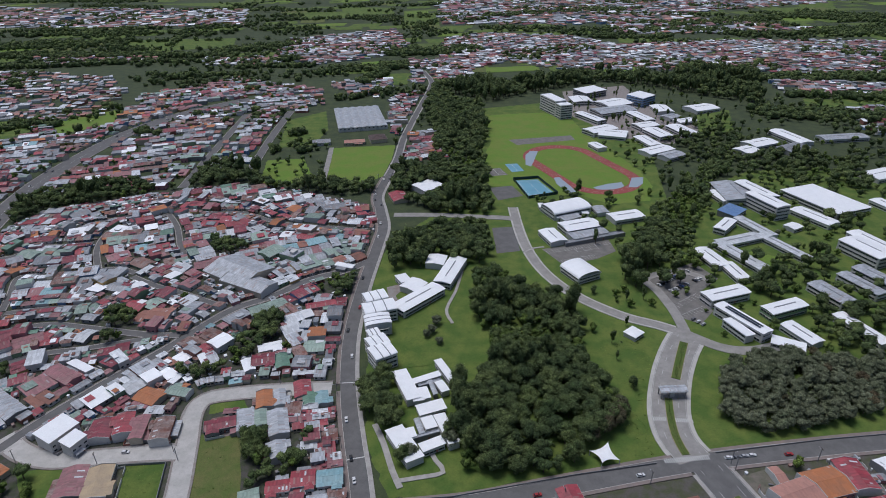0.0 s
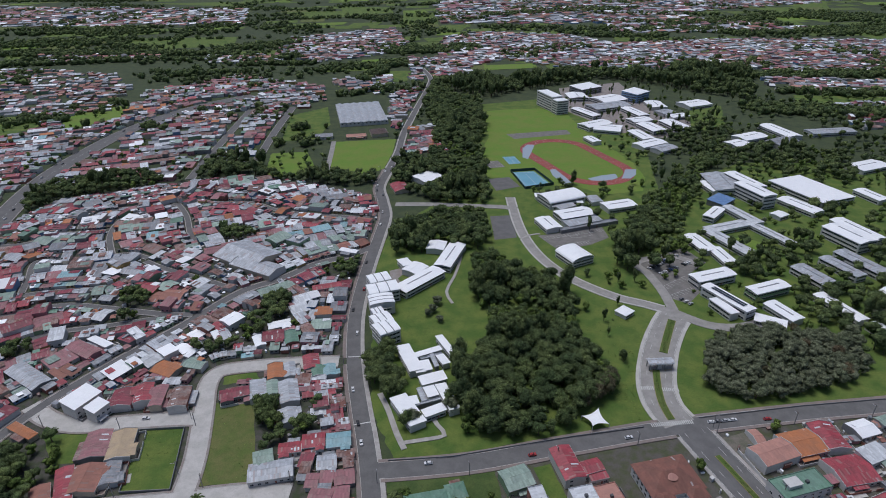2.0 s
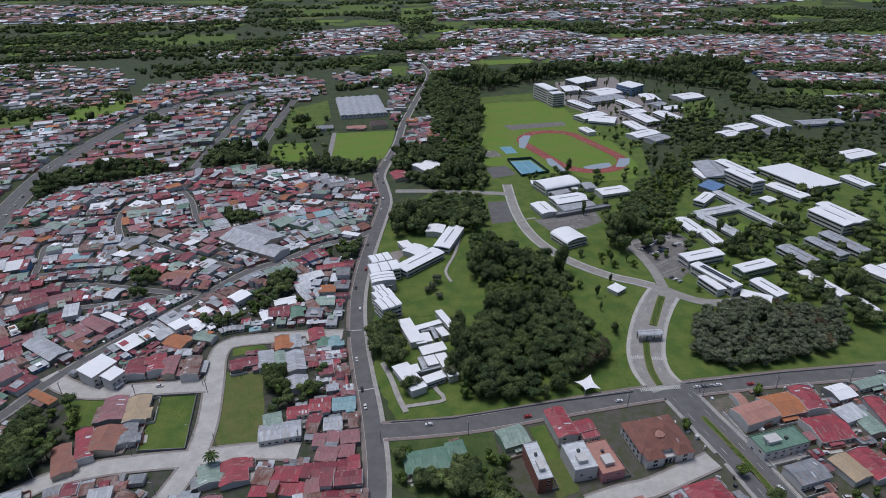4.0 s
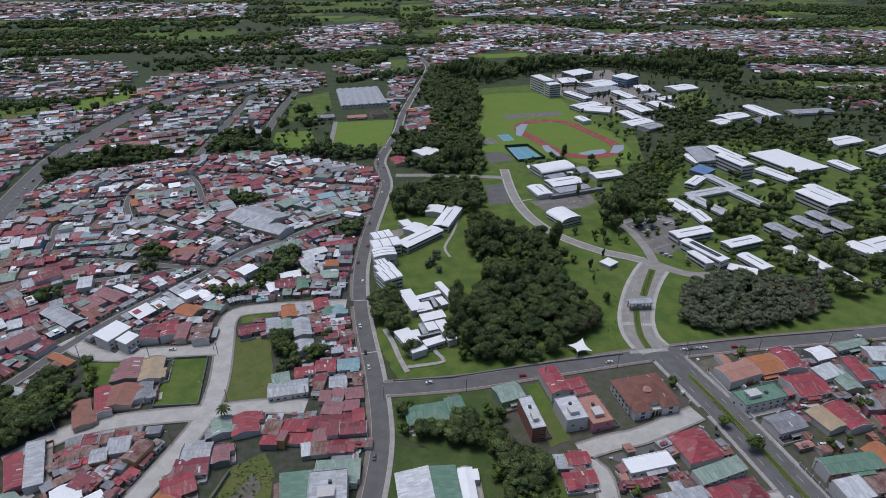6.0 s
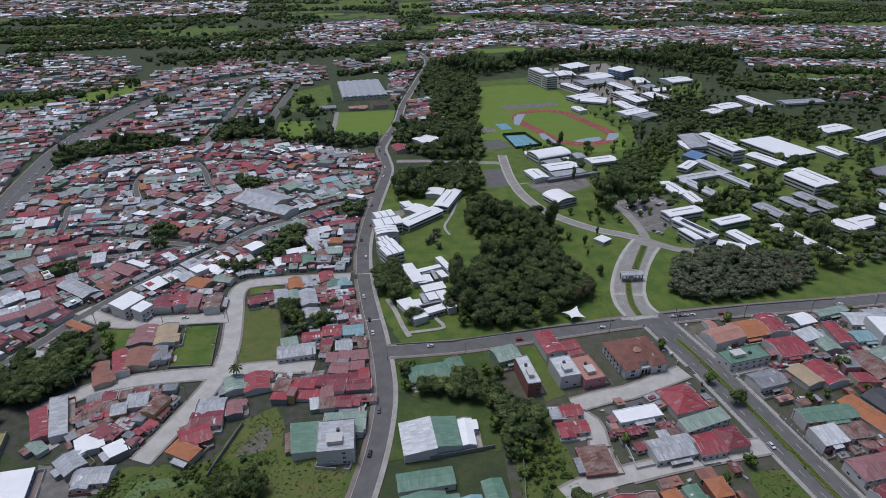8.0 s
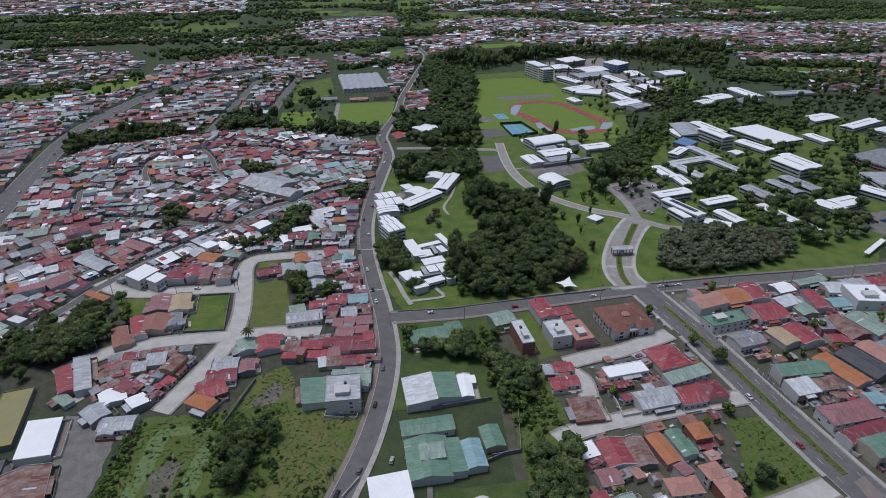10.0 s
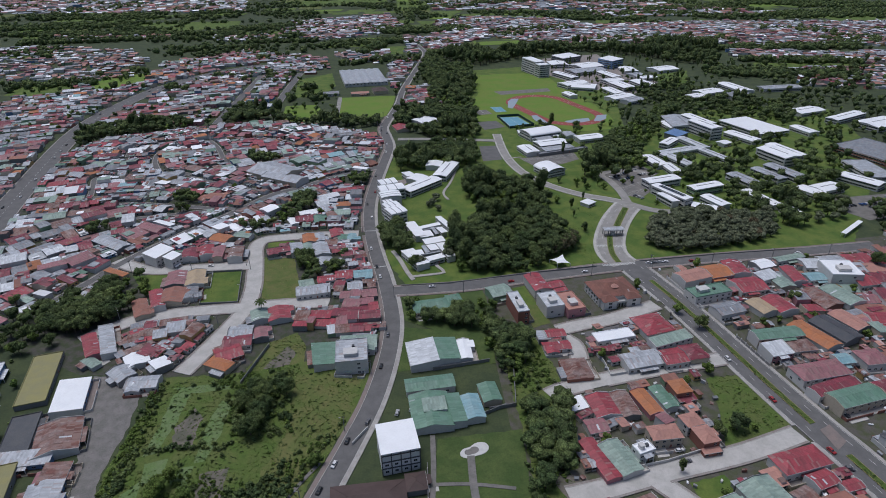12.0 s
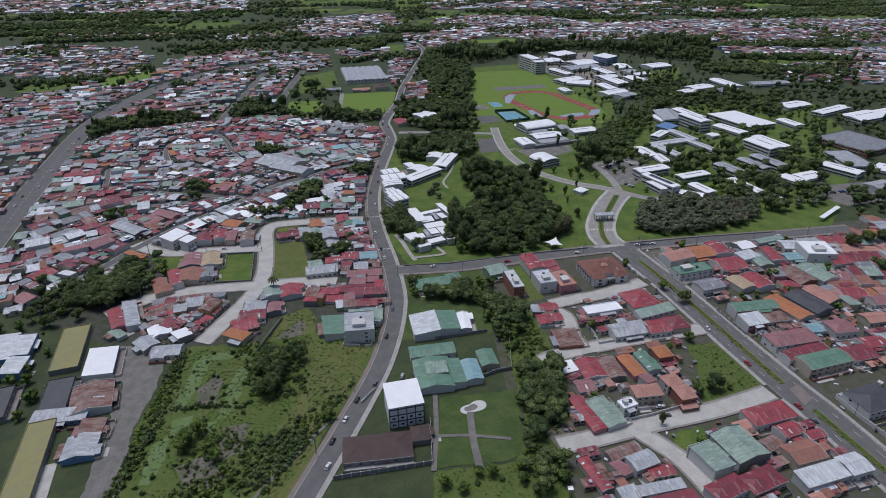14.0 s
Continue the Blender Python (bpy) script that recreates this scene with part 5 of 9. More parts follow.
b(-84.1, 768.0, 22.0, 24.0, 15.0, 5, "brown", "hip", "cream", group="houses by the pasture")
b(-156.1, 756.5, 23.3, 16.4, 11.5, 4, "greyzinc", "gable", "white", group="houses by the pasture")


b(-16.2, 117.9, 16.1, 21.5, 9.8, 5.2, "palezinc", "shed", "white", 3, "warehouse", "large warehouse wing with pale zinc roof", turn=-90)
b(-2.3, 120.7, 12.6, 20.0, 7.8, 5.2, "green", "shed", "white", 3, "warehouse", "large warehouse wing with green metal roof", turn=90)
def factory(x, y, w, d, rot, h):
    ob = empty("factory", pose(x, y, 0, 0, 0, rot), "large low factory under a row of grey metal roofs", "factory")
    part("wall", Shape().box(-w / 2, -d / 2, -0.3, w / 2, d / 2, h - 0.05).mesh("wall", WALLS["white"]), ob)
    for i in range(6):
        part("roof", roof_shape(d, w / 6 - 0.6, h, "gable", 0.2, 0.2).mesh("roof", ROOFS["zinc"]), ob, pose((i + 0.5) * w / 6 - w / 2, 0, 0, 0, 0, 90))
    for i in range(12):
        part("window", window_mesh(2.2, 1.6), ob, pose((i + 0.5) * w / 12 - w / 2, -d / 2, 3.2))
        if i % 4 == 1:
            part("door", Shape().box(-1.8, -0.08, 0, 1.8, 0.02, 3.6).mesh("door", ROOFS["zinc"]), ob, pose((i + 0.5) * w / 12 - w / 2, -d / 2, 0.02))
    keep(x, y, w, d, rot)


factory(-119.5, 868.0, 68.0, 112.0, 12.0, 5.5)
b(-15.7, 593.6, 27.0, 25.8, 40.4, 5.2, "white", "gable", "white", 3, "warehouse", "white roofed hall by the ravine wood", pitch=0.1)
b(-44.4, 568.8, 17.2, 23.6, 18.9, 3.3, "red", "gable", "cream", 2)


# tall white building on an open steel frame
CLADDING = mat("white_cladding", (0.80, 0.80, 0.79), 0.6, None, 0.06, 0.8, stain=0.1)


def frame_building(x, y, w, d, rot, h):
    ob = empty("frame_building", pose(x, y, 0, 0, 0, rot), "tall white building on a dark steel frame", "building")
    part("wall", Shape().box(-w / 2, -d / 2, -0.3, w / 2, d / 2, h - 0.3).mesh("wall", CLADDING), ob)
    part("roof", roof_shape(w, d, h, "shed", 0.3, 0.08).mesh("roof", ROOFS["white"]), ob)
    for i in range(5):
        part("column", Shape().box(-0.2, -0.2, 0, 0.2, 0.2, h - 0.3).mesh("column", ROOFS["dark"]), ob, pose(-w / 2 + i * w / 4, -d / 2 - 0.25, 0))
    for k in (0.33, 0.62, 0.9):
        part("beam", Shape().box(-w / 2, -0.18, -0.2, w / 2, 0.18, 0.2).mesh("beam", ROOFS["dark"]), ob, pose(0, -d / 2 - 0.25, h * k))
    for i in range(4):
        for k in (0.12, 0.42):
            part("window", window_mesh(1.5, 1.1), ob, pose(-w / 2 + (i + 0.5) * w / 4, -d / 2, h * k))
    keep(x, y, w, d, rot)


frame_building(-26.5, 47.3, 16.8, 17.4, 12.2, 13)

PALETTE = ["red"] * 5 + ["maroon"] * 9 + ["pink"] * 7 + ["rust"] * 8 + ["orange"] * 2 + ["terracotta"] * 3 + ["zinc"] * 11 + ["greyzinc"] * 7 + ["palezinc"] * 7 + ["white"] * 4 + ["green"] * 1 + ["palegreen"] * 4 + ["teal"] * 1
NEW_PALETTE = ["red"] * 4 + ["maroon"] * 4 + ["pink"] * 4 + ["terracotta"] * 3 + ["salmon"] * 2 + ["orange"] * 2 + ["palegreen"] * 2 + ["zinc"] * 2 + ["greyzinc"] * 2
WALL_PICK = ["white"] * 7 + ["cream"] * 3 + ["grey"] * 3 + ["pink", "ochre", "green", "brick", "blue"]
ROOF_ORDER, WALL_ORDER = list(ROOFS), list(WALLS)
STUFF_MATS = [ROOFS[k] for k in ROOF_ORDER] + [WALLS[k] for k in WALL_ORDER] + [GLASS]


def turned(shape, m):
    a = np.array(m)
    shape.v = (np.array(shape.v) @ a[:3, :3].T + a[:3, 3]).tolist()
    return shape


def crowd_house(out, x, y, w, d, rot, h, roof, style, wall, over, pitch, z=0.0, windows=True):
    """Walls, roof and openings of one of many houses, added to a shared mesh."""
    m = pose(x, y, z, 0, 0, rot)
    s = turned(wall_shape(w, d, h, style, pitch), m)
    out.add(s.v, s.f, len(ROOF_ORDER) + WALL_ORDER.index(wall), s.uv)
    s = turned(roof_shape(w, d, h, style, over, pitch), m)
    out.add(s.v, s.f, ROOF_ORDER.index(roof), s.uv)
    if windows:
        s = Shape()
        for k in range(2):
            s.box(w * (k * 0.5 - 0.4), -d / 2 - 0.04, 1.0, w * (k * 0.5 - 0.4) + 1.4, -d / 2 + 0.02, 2.1)
        s = turned(s, m)
        out.add(s.v, s.f, len(STUFF_MATS) - 1, s.uv)


def small_house(x, y, w, d, rot, h, roof, style, wall, over, pitch, group):
    """A small town house: its walls carry the roof."""
    ob = new("house", wall_shape(w, d, h, style, pitch).mesh("house", WALLS[wall]))
    ob.matrix_basis = pose(x, y, 0, 0, 0, rot)
    tagged(ob, "small %s-walled house under a %s roof" % (wall, WORDS[roof]), "house", group)
    part("roof", roof_shape(w, d, h, style, over, pitch).mesh("roof", ROOFS[roof]), ob)


def district(poly, rot, cell, seed, group, avoid=(), fill=0.93, palette=PALETTE, stuff=None, swing=9, detail=True, two_share=0.2, lanes=0, pack=False, own=""):
    """Packs houses in rows over an area, clear of streets and of what stands already; into a shared mesh where one is given."""
    rnd = random.Random(seed)
    c, s = math.cos(radians(rot)), math.sin(radians(rot))
    us = [x * c + y * s for x, y in poly]
    vs = [-x * s + y * c for x, y in poly]
    v = min(vs)
    row = 0
    while v < max(vs):
        dep = cell[1] * rnd.uniform(0.85, 1.2)
        u = min(us) + rnd.uniform(0, cell[0])
        tone = rnd.choice(palette)
        while u < max(us):
            wid = cell[0] * rnd.choice((0.6, 0.8, 1.0, 1.1, 1.4, 1.9)) * rnd.uniform(0.85, 1.15)
            x, y = (u + wid / 2) * c - (v + dep / 2) * s, (u + wid / 2) * s + (v + dep / 2) * c
            u += wid + 0.15
            if rnd.random() < 0.35:
                tone = rnd.choice(palette)
            if not inside(x, y, poly) or any(inside(x, y, a) for a in avoid) or rnd.random() > fill:
                continue
            if near_road(x, y, min(wid, dep) * 0.42 + 0.2) or kept(x, y, min(wid, dep) * 0.38):
                continue
            style = rnd.choice(("gable", "gable", "gable", "shed", "shed") if detail else ("gable", "shed", "shed"))
            h = rnd.uniform(4.8, 5.8) if rnd.random() < two_share else rnd.uniform(2.3, 3.3)
            args = (x, y, wid - 0.3, dep * rnd.uniform(0.86, 1.02) - 0.2, street_angle(x, y, rot) + rnd.uniform(-swing, swing) * 0.6 + rnd.choice((0, 0, 180)), h,
                    tone if rnd.random() < 0.6 else rnd.choice(palette), style, rnd.choice(WALL_PICK))
            over, pitch = rnd.uniform(0.15, 0.5), rnd.uniform(0.12, 0.26)
            if own:
                keep(x, y, args[2], args[3], args[4])
                small_house(*args, over, pitch, own)
            elif stuff is not None:
                if pack:
                    keep(x, y, args[2], args[3], args[4])
                crowd_house(stuff, *args, over, pitch, windows=detail)
                if detail and rnd.random() < 0.6:
                    # a raised room or lean-to with a sheet roof of its own
                    k, e = rnd.uniform(0.25, 0.5), rnd.uniform(0.3, 0.55)
                    q = pose(x, y, 0, 0, 0, args[4]) @ Vector((rnd.uniform(-0.5, 0.5) * (1 - k) * args[2], rnd.uniform(-0.5, 0.5) * (1 - e) * args[3], 0))
                    crowd_house(stuff, q.x, q.y, args[2] * k, args[3] * e, args[4] + rnd.choice((0, 90, 180)), h + rnd.uniform(0.5, 1.3), rnd.choice(palette), "shed", rnd.choice(("white", "white", "cream", "grey")), 0.2, 0.14, windows=False)
            else:
                house(*args, 1, group=group, over=over, both=False, door=rnd.random() < 0.5, pitch=pitch, hold=False)
        v += dep + 0.2 + (lanes if lanes and row % 2 else 0)
        row += 1




def mansion(x, y, w, d, rot, h):
    """A large house of joined hipped roofs with an arcade in front and a round tower roof."""
    ob = empty("mansion", pose(x, y, 0, 0, 0, rot), "large cream mansion with joined brown tiled hip roofs", "house")
    bw, bd = w - 2, d - 2
    part("wall", Shape().box(-bw / 2, -bd / 2, -0.3, bw / 2, bd / 2, h - 0.02).mesh("wall", WALLS["white"]), ob)
    part("roof", roof_shape(bw, bd, h, "hip", 0.7, 0.24).mesh("roof", ROOFS["russet"]), ob)
    for k in (-1, 1):
        m = pose(k * bw * 0.3, -bd / 2 - 2.4, 0)
        part("wing_wall", Shape().box(-bw * 0.17, -2.4, -0.3, bw * 0.17, 2.38, h - 0.4).mesh("wing_wall", WALLS["white"]), ob, m)
        part("wing_roof", roof_shape(bw * 0.34, 8.0, h - 0.35, "hip", 0.6, 0.3).mesh("wing_roof", ROOFS["russet"]), ob, m @ pose(0, 1.6, 0))
        part("window", window_mesh(2.2, 1.6), ob, m @ pose(0, -2.4, 3.6))
        part("window", window_mesh(2.2, 1.6), ob, m @ pose(0, -2.4, 0.9))
    n, r = 10, 2.6
    ring = [(r * math.cos(6.283 * i / n), r * math.sin(6.283 * i / n)) for i in range(n)]
    top = h + 2.6
    tower = part("tower", Shape().add([(px, py, h - 1) for px, py in ring] + [(px, py, top) for px, py in ring], [(i, (i + 1) % n, n + (i + 1) % n, n + i) for i in range(n)]).mesh("tower", WALLS["cream"]), ob, pose(0, -bd * 0.12, 0))
    part("tower_roof", Shape().add([(px * 1.2, py * 1.2, top) for px, py in ring] + [(0, 0, top + 1.3)], [(i, (i + 1) % n, n) for i in range(n)] + [tuple(range(n - 1, -1, -1))]).mesh("tower_roof", ROOFS["salmon"]), tower)
    for i in range(5):
        u = (i - 2) * bw * 0.075
        part("column", Shape().box(-0.25, -0.25, 0, 0.25, 0.25, 3.1).box(-0.35, -0.35, 3.1, 0.35, 0.35, 3.3).mesh("column", WALLS["white"]), ob, pose(u, -bd / 2 - 3.4, 0))
        part("window", window_mesh(1.5, 1.6), ob, pose((i - 2) * bw * 0.18, bd / 2, 3.5, 0, 0, 180))
        part("window", window_mesh(1.5, 1.6), ob, pose(-bw / 2, (i - 2) * bd * 0.18, 3.5, 0, 0, 270))
        part("window", window_mesh(1.5, 1.6), ob, pose(-bw / 2, (i - 2) * bd * 0.18, 0.8, 0, 0, 270))
    part("balcony", Shape().box(-bw * 0.18, -bd / 2 - 3.8, 3.3, bw * 0.18, -bd / 2, 3.55).box(-bw * 0.18, -bd / 2 - 3.8, 3.55, bw * 0.18, -bd / 2 - 3.65, 4.5).mesh("balcony", WALLS["white"]), ob)
    keep(x, y, w, d, rot)
    keep(x, y - d / 2, w, 12, rot)


mansion(106.1, 179.8, 28.9, 22.3, 12.4, 6.5)
TALL_SPOT = [(-111.4, 241.5), (-92.7, 247.8), (-73.7, 240.2), (-72.3, 212.6), (-97.0, 205.2)]
LOWER_BLOCK = [(-127.3, 258.4), (-64.7, 270.1), (-55.1, 219.3), (-45.9, 178.4), (-40.8, 141.3), (-41.5, 120.4), (-57.8, 163.5), (-73.2, 183.9), (-87.6, 209.3), (-94.4, 226.2), (-107.7, 238.6)]
district(LOWER_BLOCK, 8, (8.0, 8.0), 5, "roadside houses", (TALL_SPOT,), swing=3, palette=["red", "rust", "rust", "maroon", "zinc", "greyzinc", "pink"])
district([(-186.5, 131.5), (-196.5, 168.2), (-150.5, 171.8), (-140.8, 164.2), (-160.9, 115.8), (-171.0, 116.2)], 40, (9, 9), 6, "houses by the concrete street", palette=["rust", "red", "zinc", "zinc", "maroon", "greyzinc"])
district([(136.2, 217.0), (357.1, 255.9), (396.0, 222.7), (311.6, 118.1), (234.5, 77.4), (192.0, 123.6), (176.9, 180.6)], -2, (10, 12), 7, "houses by the boulevard", palette=NEW_PALETTE)
LEAN = Shape()
FILL = ["greyzinc", "zinc", "rust", "rust", "pink", "salmon", "terracotta", "maroon"]
for k, (poly, rot) in enumerate((([(61.5, 84.9), (131.5, 102.8), (124.3, 82.0), (120.3, 48.4), (66.9, 33.0), (50.6, 30.6)], 12), ([(50.8, 17.6), (84.0, 24.9), (102.9, -4.5), (99.3, -16.9), (50.8, -16.1)], 14),
                                 ([(56.8, 129.7), (74.9, 148.5), (131.7, 152.8), (145.2, 113.4), (85.6, 108.9)], 10), ([(108.0, 26.0), (168.0, 46.0), (178.0, 2.0), (170.0, -16.0), (112.0, -14.0)], 18),
                                 ([(168.0, 204.0), (360.0, 250.0), (380.0, 215.0), (300.0, 110.0), (232.0, 72.0), (186.0, 70.0), (172.0, 130.0)], 14))):
    district(poly, rot, (4.5, 4.5), 61 + k, "", palette=FILL, fill=0.5 if k < 4 else 0.4, two_share=0.0, swing=4, stuff=LEAN)
tagged(new("lean_to_sheds", LEAN.mesh("lean_to_sheds", STUFF_MATS)), "small lean-to sheds and patio roofs between the houses", "sheds", kind="stuff")
OLD = Shape()
GAP_BLOCK = [(-99.8, 170.4), (-87.8, 176.4), (-79.9, 190.2), (-48.7, 197.9), (-40.9, 153.7), (-38.9, 136.6), (-66.8, 136.7), (-74.6, 147.7), (-87.4, 145.6)]
district(GAP_BLOCK, 8, (7.0, 8.5), 67, "", (TALL_SPOT,), own="small houses above the main road", fill=0.97, palette=["red", "rust", "maroon", "pink", "palezinc", "zinc", "rust"])
district(GAP_BLOCK, 8, (5.0, 5.5), 68, "", (TALL_SPOT,), stuff=OLD, pack=True, fill=0.9, palette=["red", "rust", "greyzinc", "pink", "palezinc", "zinc", "rust"], two_share=0.0)
GREEN_SPOTS = ([(-248.1, 353.2), (-247.1, 369.8), (-218.7, 364.6), (-206.2, 328.8), (-230.9, 329.6)], [(-209.2, 471.0), (-196.2, 489.4), (-166.8, 469.4), (-172.8, 443.9), (-197.1, 449.3)], [(-98.8, 391.9), (-89.2, 421.4), (-67.3, 420.6), (-70.0, 381.7), (-86.8, 373.3)],
               [(-169.3, 293.7), (-143.7, 309.3), (-134.2, 349.6), (-118.5, 365.7), (-108.0, 325.9), (-127.9, 308.9), (-131.3, 292.6), (-150.0, 280.8)], [(-291.9, 297.2), (-274.6, 299.9), (-267.1, 287.1), (-282.2, 284.5)], TALL_SPOT, [(-238.6, 189.1), (-233.6, 204.2), (-215.7, 216.4), (-199.6, 208.8), (-197.3, 185.1), (-198.7, 162.3), (-218.2, 148.4), (-261.8, 151.9), (-285.2, 185.5)])
district([(-454.3, 445.0), (-415.8, 478.7), (-389.3, 496.8), (-394.7, 546.3), (-352.8, 544.6), (-303.9, 539.6), (-284.5, 549.4), (-219.4, 447.8), (-189.9, 339.6), (-250.3, 353.2), (-280.6, 354.2), (-306.2, 347.0), (-374.9, 337.6)], 6, (8.5, 13), 3, "", GREEN_SPOTS, stuff=OLD, pack=True, fill=0.97)
district([(-284.5, 549.4), (-278.5, 581.4), (-218.1, 608.4), (-135.5, 575.3), (-74.4, 545.4), (-58.3, 490.6), (-67.1, 442.3), (-107.2, 413.8), (-130.8, 391.1), (-156.8, 369.5), (-180.1, 335.5)], 24, (8.5, 12.5), 8, "", GREEN_SPOTS, stuff=OLD, pack=True, fill=0.97)
district([(-399.5, 327.4), (-301.6, 339.2), (-244.6, 341.3), (-182.9, 331.8), (-187.1, 321.0), (-206.9, 293.5), (-227.6, 261.3), (-240.7, 236.1), (-247.7, 216.3), (-277.0, 175.4)], 32, (8.5, 13), 9, "", GREEN_SPOTS, stuff=OLD, pack=True, fill=0.97)
district([(-68.1, 405.4), (-67.7, 317.5), (-66.4, 292.0), (-119.9, 292.3), (-135.8, 295.3), (-162.8, 286.0), (-176.8, 274.5), (-210.7, 262.5), (-226.2, 239.6), (-235.9, 228.0), (-202.5, 283.5), (-180.9, 315.2), (-153.2, 356.7), (-127.7, 377.3)], 34, (8.0, 12), 10, "", GREEN_SPOTS, stuff=OLD, pack=True, fill=0.97)
district([(-312.6, 186.3), (-355.8, 240.4), (-261.1, 237.4), (-235.5, 229.5), (-244.4, 208.9), (-219.7, 188.2), (-232.2, 158.1)], 30, (8.5, 13), 12, "", GREEN_SPOTS, stuff=OLD, pack=True, fill=0.97)
district([(-454.2, 219.8), (-337.2, 229.9), (-272.6, 210.9), (-240.0, 185.1), (-279.0, 172.1), (-268.6, 147.8), (-388.7, 143.7)], 25, (9, 10), 65, "", (), stuff=OLD, pack=True, fill=0.97)
district([(-597.5, 386.1), (-446.5, 425.2), (-422.4, 423.8), (-381.3, 301.2), (-478.7, 248.1)], 20, (9, 10), 66, "", (), stuff=OLD, pack=True, fill=0.97)
district([(-454.3, 445.0), (-415.8, 478.7), (-389.3, 496.8), (-394.7, 546.3), (-352.8, 544.6), (-303.9, 539.6), (-284.5, 549.4), (-219.4, 447.8), (-189.9, 339.6), (-250.3, 353.2), (-280.6, 354.2), (-306.2, 347.0), (-374.9, 337.6)], 6, (5.5, 6.5), 100, "", GREEN_SPOTS, stuff=OLD, pack=True, fill=0.97, two_share=0.08)
district([(-284.5, 549.4), (-278.5, 581.4), (-218.1, 608.4), (-135.5, 575.3), (-74.4, 545.4), (-58.3, 490.6), (-67.1, 442.3), (-107.2, 413.8), (-130.8, 391.1), (-156.8, 369.5), (-180.1, 335.5)], 24, (5.5, 6.5), 101, "", GREEN_SPOTS, stuff=OLD, pack=True, fill=0.97, two_share=0.08)
district([(-399.5, 327.4), (-301.6, 339.2), (-244.6, 341.3), (-182.9, 331.8), (-187.1, 321.0), (-206.9, 293.5), (-227.6, 261.3), (-240.7, 236.1), (-247.7, 216.3), (-277.0, 175.4)], 32, (5.5, 6.5), 102, "", GREEN_SPOTS, stuff=OLD, pack=True, fill=0.97, two_share=0.08)
district([(-68.1, 405.4), (-67.7, 317.5), (-66.4, 292.0), (-119.9, 292.3), (-135.8, 295.3), (-162.8, 286.0), (-176.8, 274.5), (-210.7, 262.5), (-226.2, 239.6), (-235.9, 228.0), (-202.5, 283.5), (-180.9, 315.2), (-153.2, 356.7), (-127.7, 377.3)], 34, (5.5, 6.5), 103, "", GREEN_SPOTS, stuff=OLD, pack=True, fill=0.97, two_share=0.08)
district([(-312.6, 186.3), (-355.8, 240.4), (-261.1, 237.4), (-235.5, 229.5), (-244.4, 208.9), (-219.7, 188.2), (-232.2, 158.1)], 30, (5.5, 6.5), 104, "", GREEN_SPOTS, stuff=OLD, pack=True, fill=0.97, two_share=0.08)
district([(-454.2, 219.8), (-337.2, 229.9), (-272.6, 210.9), (-240.0, 185.1), (-279.0, 172.1), (-268.6, 147.8), (-388.7, 143.7)], 25, (5.5, 6.5), 105, "", (), stuff=OLD, pack=True, fill=0.97, two_share=0.08)
district([(-597.5, 386.1), (-446.5, 425.2), (-422.4, 423.8), (-381.3, 301.2), (-478.7, 248.1)], 20, (5.5, 6.5), 106, "", (), stuff=OLD, pack=True, fill=0.97, two_share=0.08)
district(OLD_AREA, 28, (4.2, 4.6), 110, "", GREEN_SPOTS, stuff=OLD, pack=True, fill=0.85, two_share=0.03)
district([(-196.0, 168.0), (-150.0, 171.5), (-139.0, 160.0), (-154.0, 112.0), (-178.0, 108.0), (-190.0, 130.0)], 38, (4.6, 5.2), 113, "", stuff=OLD, pack=True, fill=0.8, two_share=0.0, palette=["rust", "zinc", "greyzinc", "maroon", "pink", "red"])
district(LOWER_BLOCK, 8, (4.2, 4.6), 111, "", (TALL_SPOT,), stuff=OLD, pack=True, fill=0.85, two_share=0.03, palette=["red", "rust", "maroon", "pink", "zinc", "palezinc"])
district([(-232.0, 262.0), (-176.0, 292.0), (-120.0, 296.0), (-67.0, 291.0), (-67.0, 283.0), (-136.0, 284.0), (-152.0, 262.0), (-216.0, 238.0)], 18, (5.0, 5.5), 112, "", stuff=OLD, pack=True, fill=0.9, two_share=0.1)
tagged(new("town_houses", OLD.mesh("town_houses", STUFF_MATS)), "dense town of small houses under mixed metal roofs", "houses", kind="stuff")

FAR = Shape()
UPPER = [(-634.0, 526.6), (-900.3, 818.1), (-615.2, 721.5), (-673.8, 881.4), (-500.2, 947.6), (-514.9, 1041.1), (-386.1, 1178.9), (-211.1, 1066.1), (-185.8, 970.5), (-230.2, 879.1), (-226.6, 756.0), (-220.1, 652.7), (-281.9, 645.5), (-306.3, 605.1), (-420.6, 582.4), (-406.0, 497.4), (-523.9, 406.1)]
FIELDS = ([(-580.2, 876.1), (-508.2, 959.4), (-477.4, 863.9), (-529.9, 804.1)], [(-654.2, 778.0), (-684.7, 898.5), (-612.5, 918.3), (-575.6, 823.7), (-602.5, 770.1)])
VALLEY_PALETTE = ["palezinc"] * 5 + ["white"] * 4 + ["zinc"] * 7 + ["greyzinc"] * 5 + ["pink"] * 6 + ["rust"] * 5 + ["terracotta"] * 4 + ["salmon"] * 2 + ["maroon"] * 2
FAR_PALETTE = PALETTE + ["zinc"] * 6 + ["greyzinc"] * 12 + ["pink"] * 6 + ["rust"] * 4
district(UPPER, 20, (9, 13), 21, "", FIELDS, stuff=FAR, lanes=6, palette=FAR_PALETTE)
district([(-53.9, 815.9), (-8.2, 793.1), (9.0, 691.1), (-39.7, 665.0)], 30, (9, 11), 22, "", stuff=FAR)
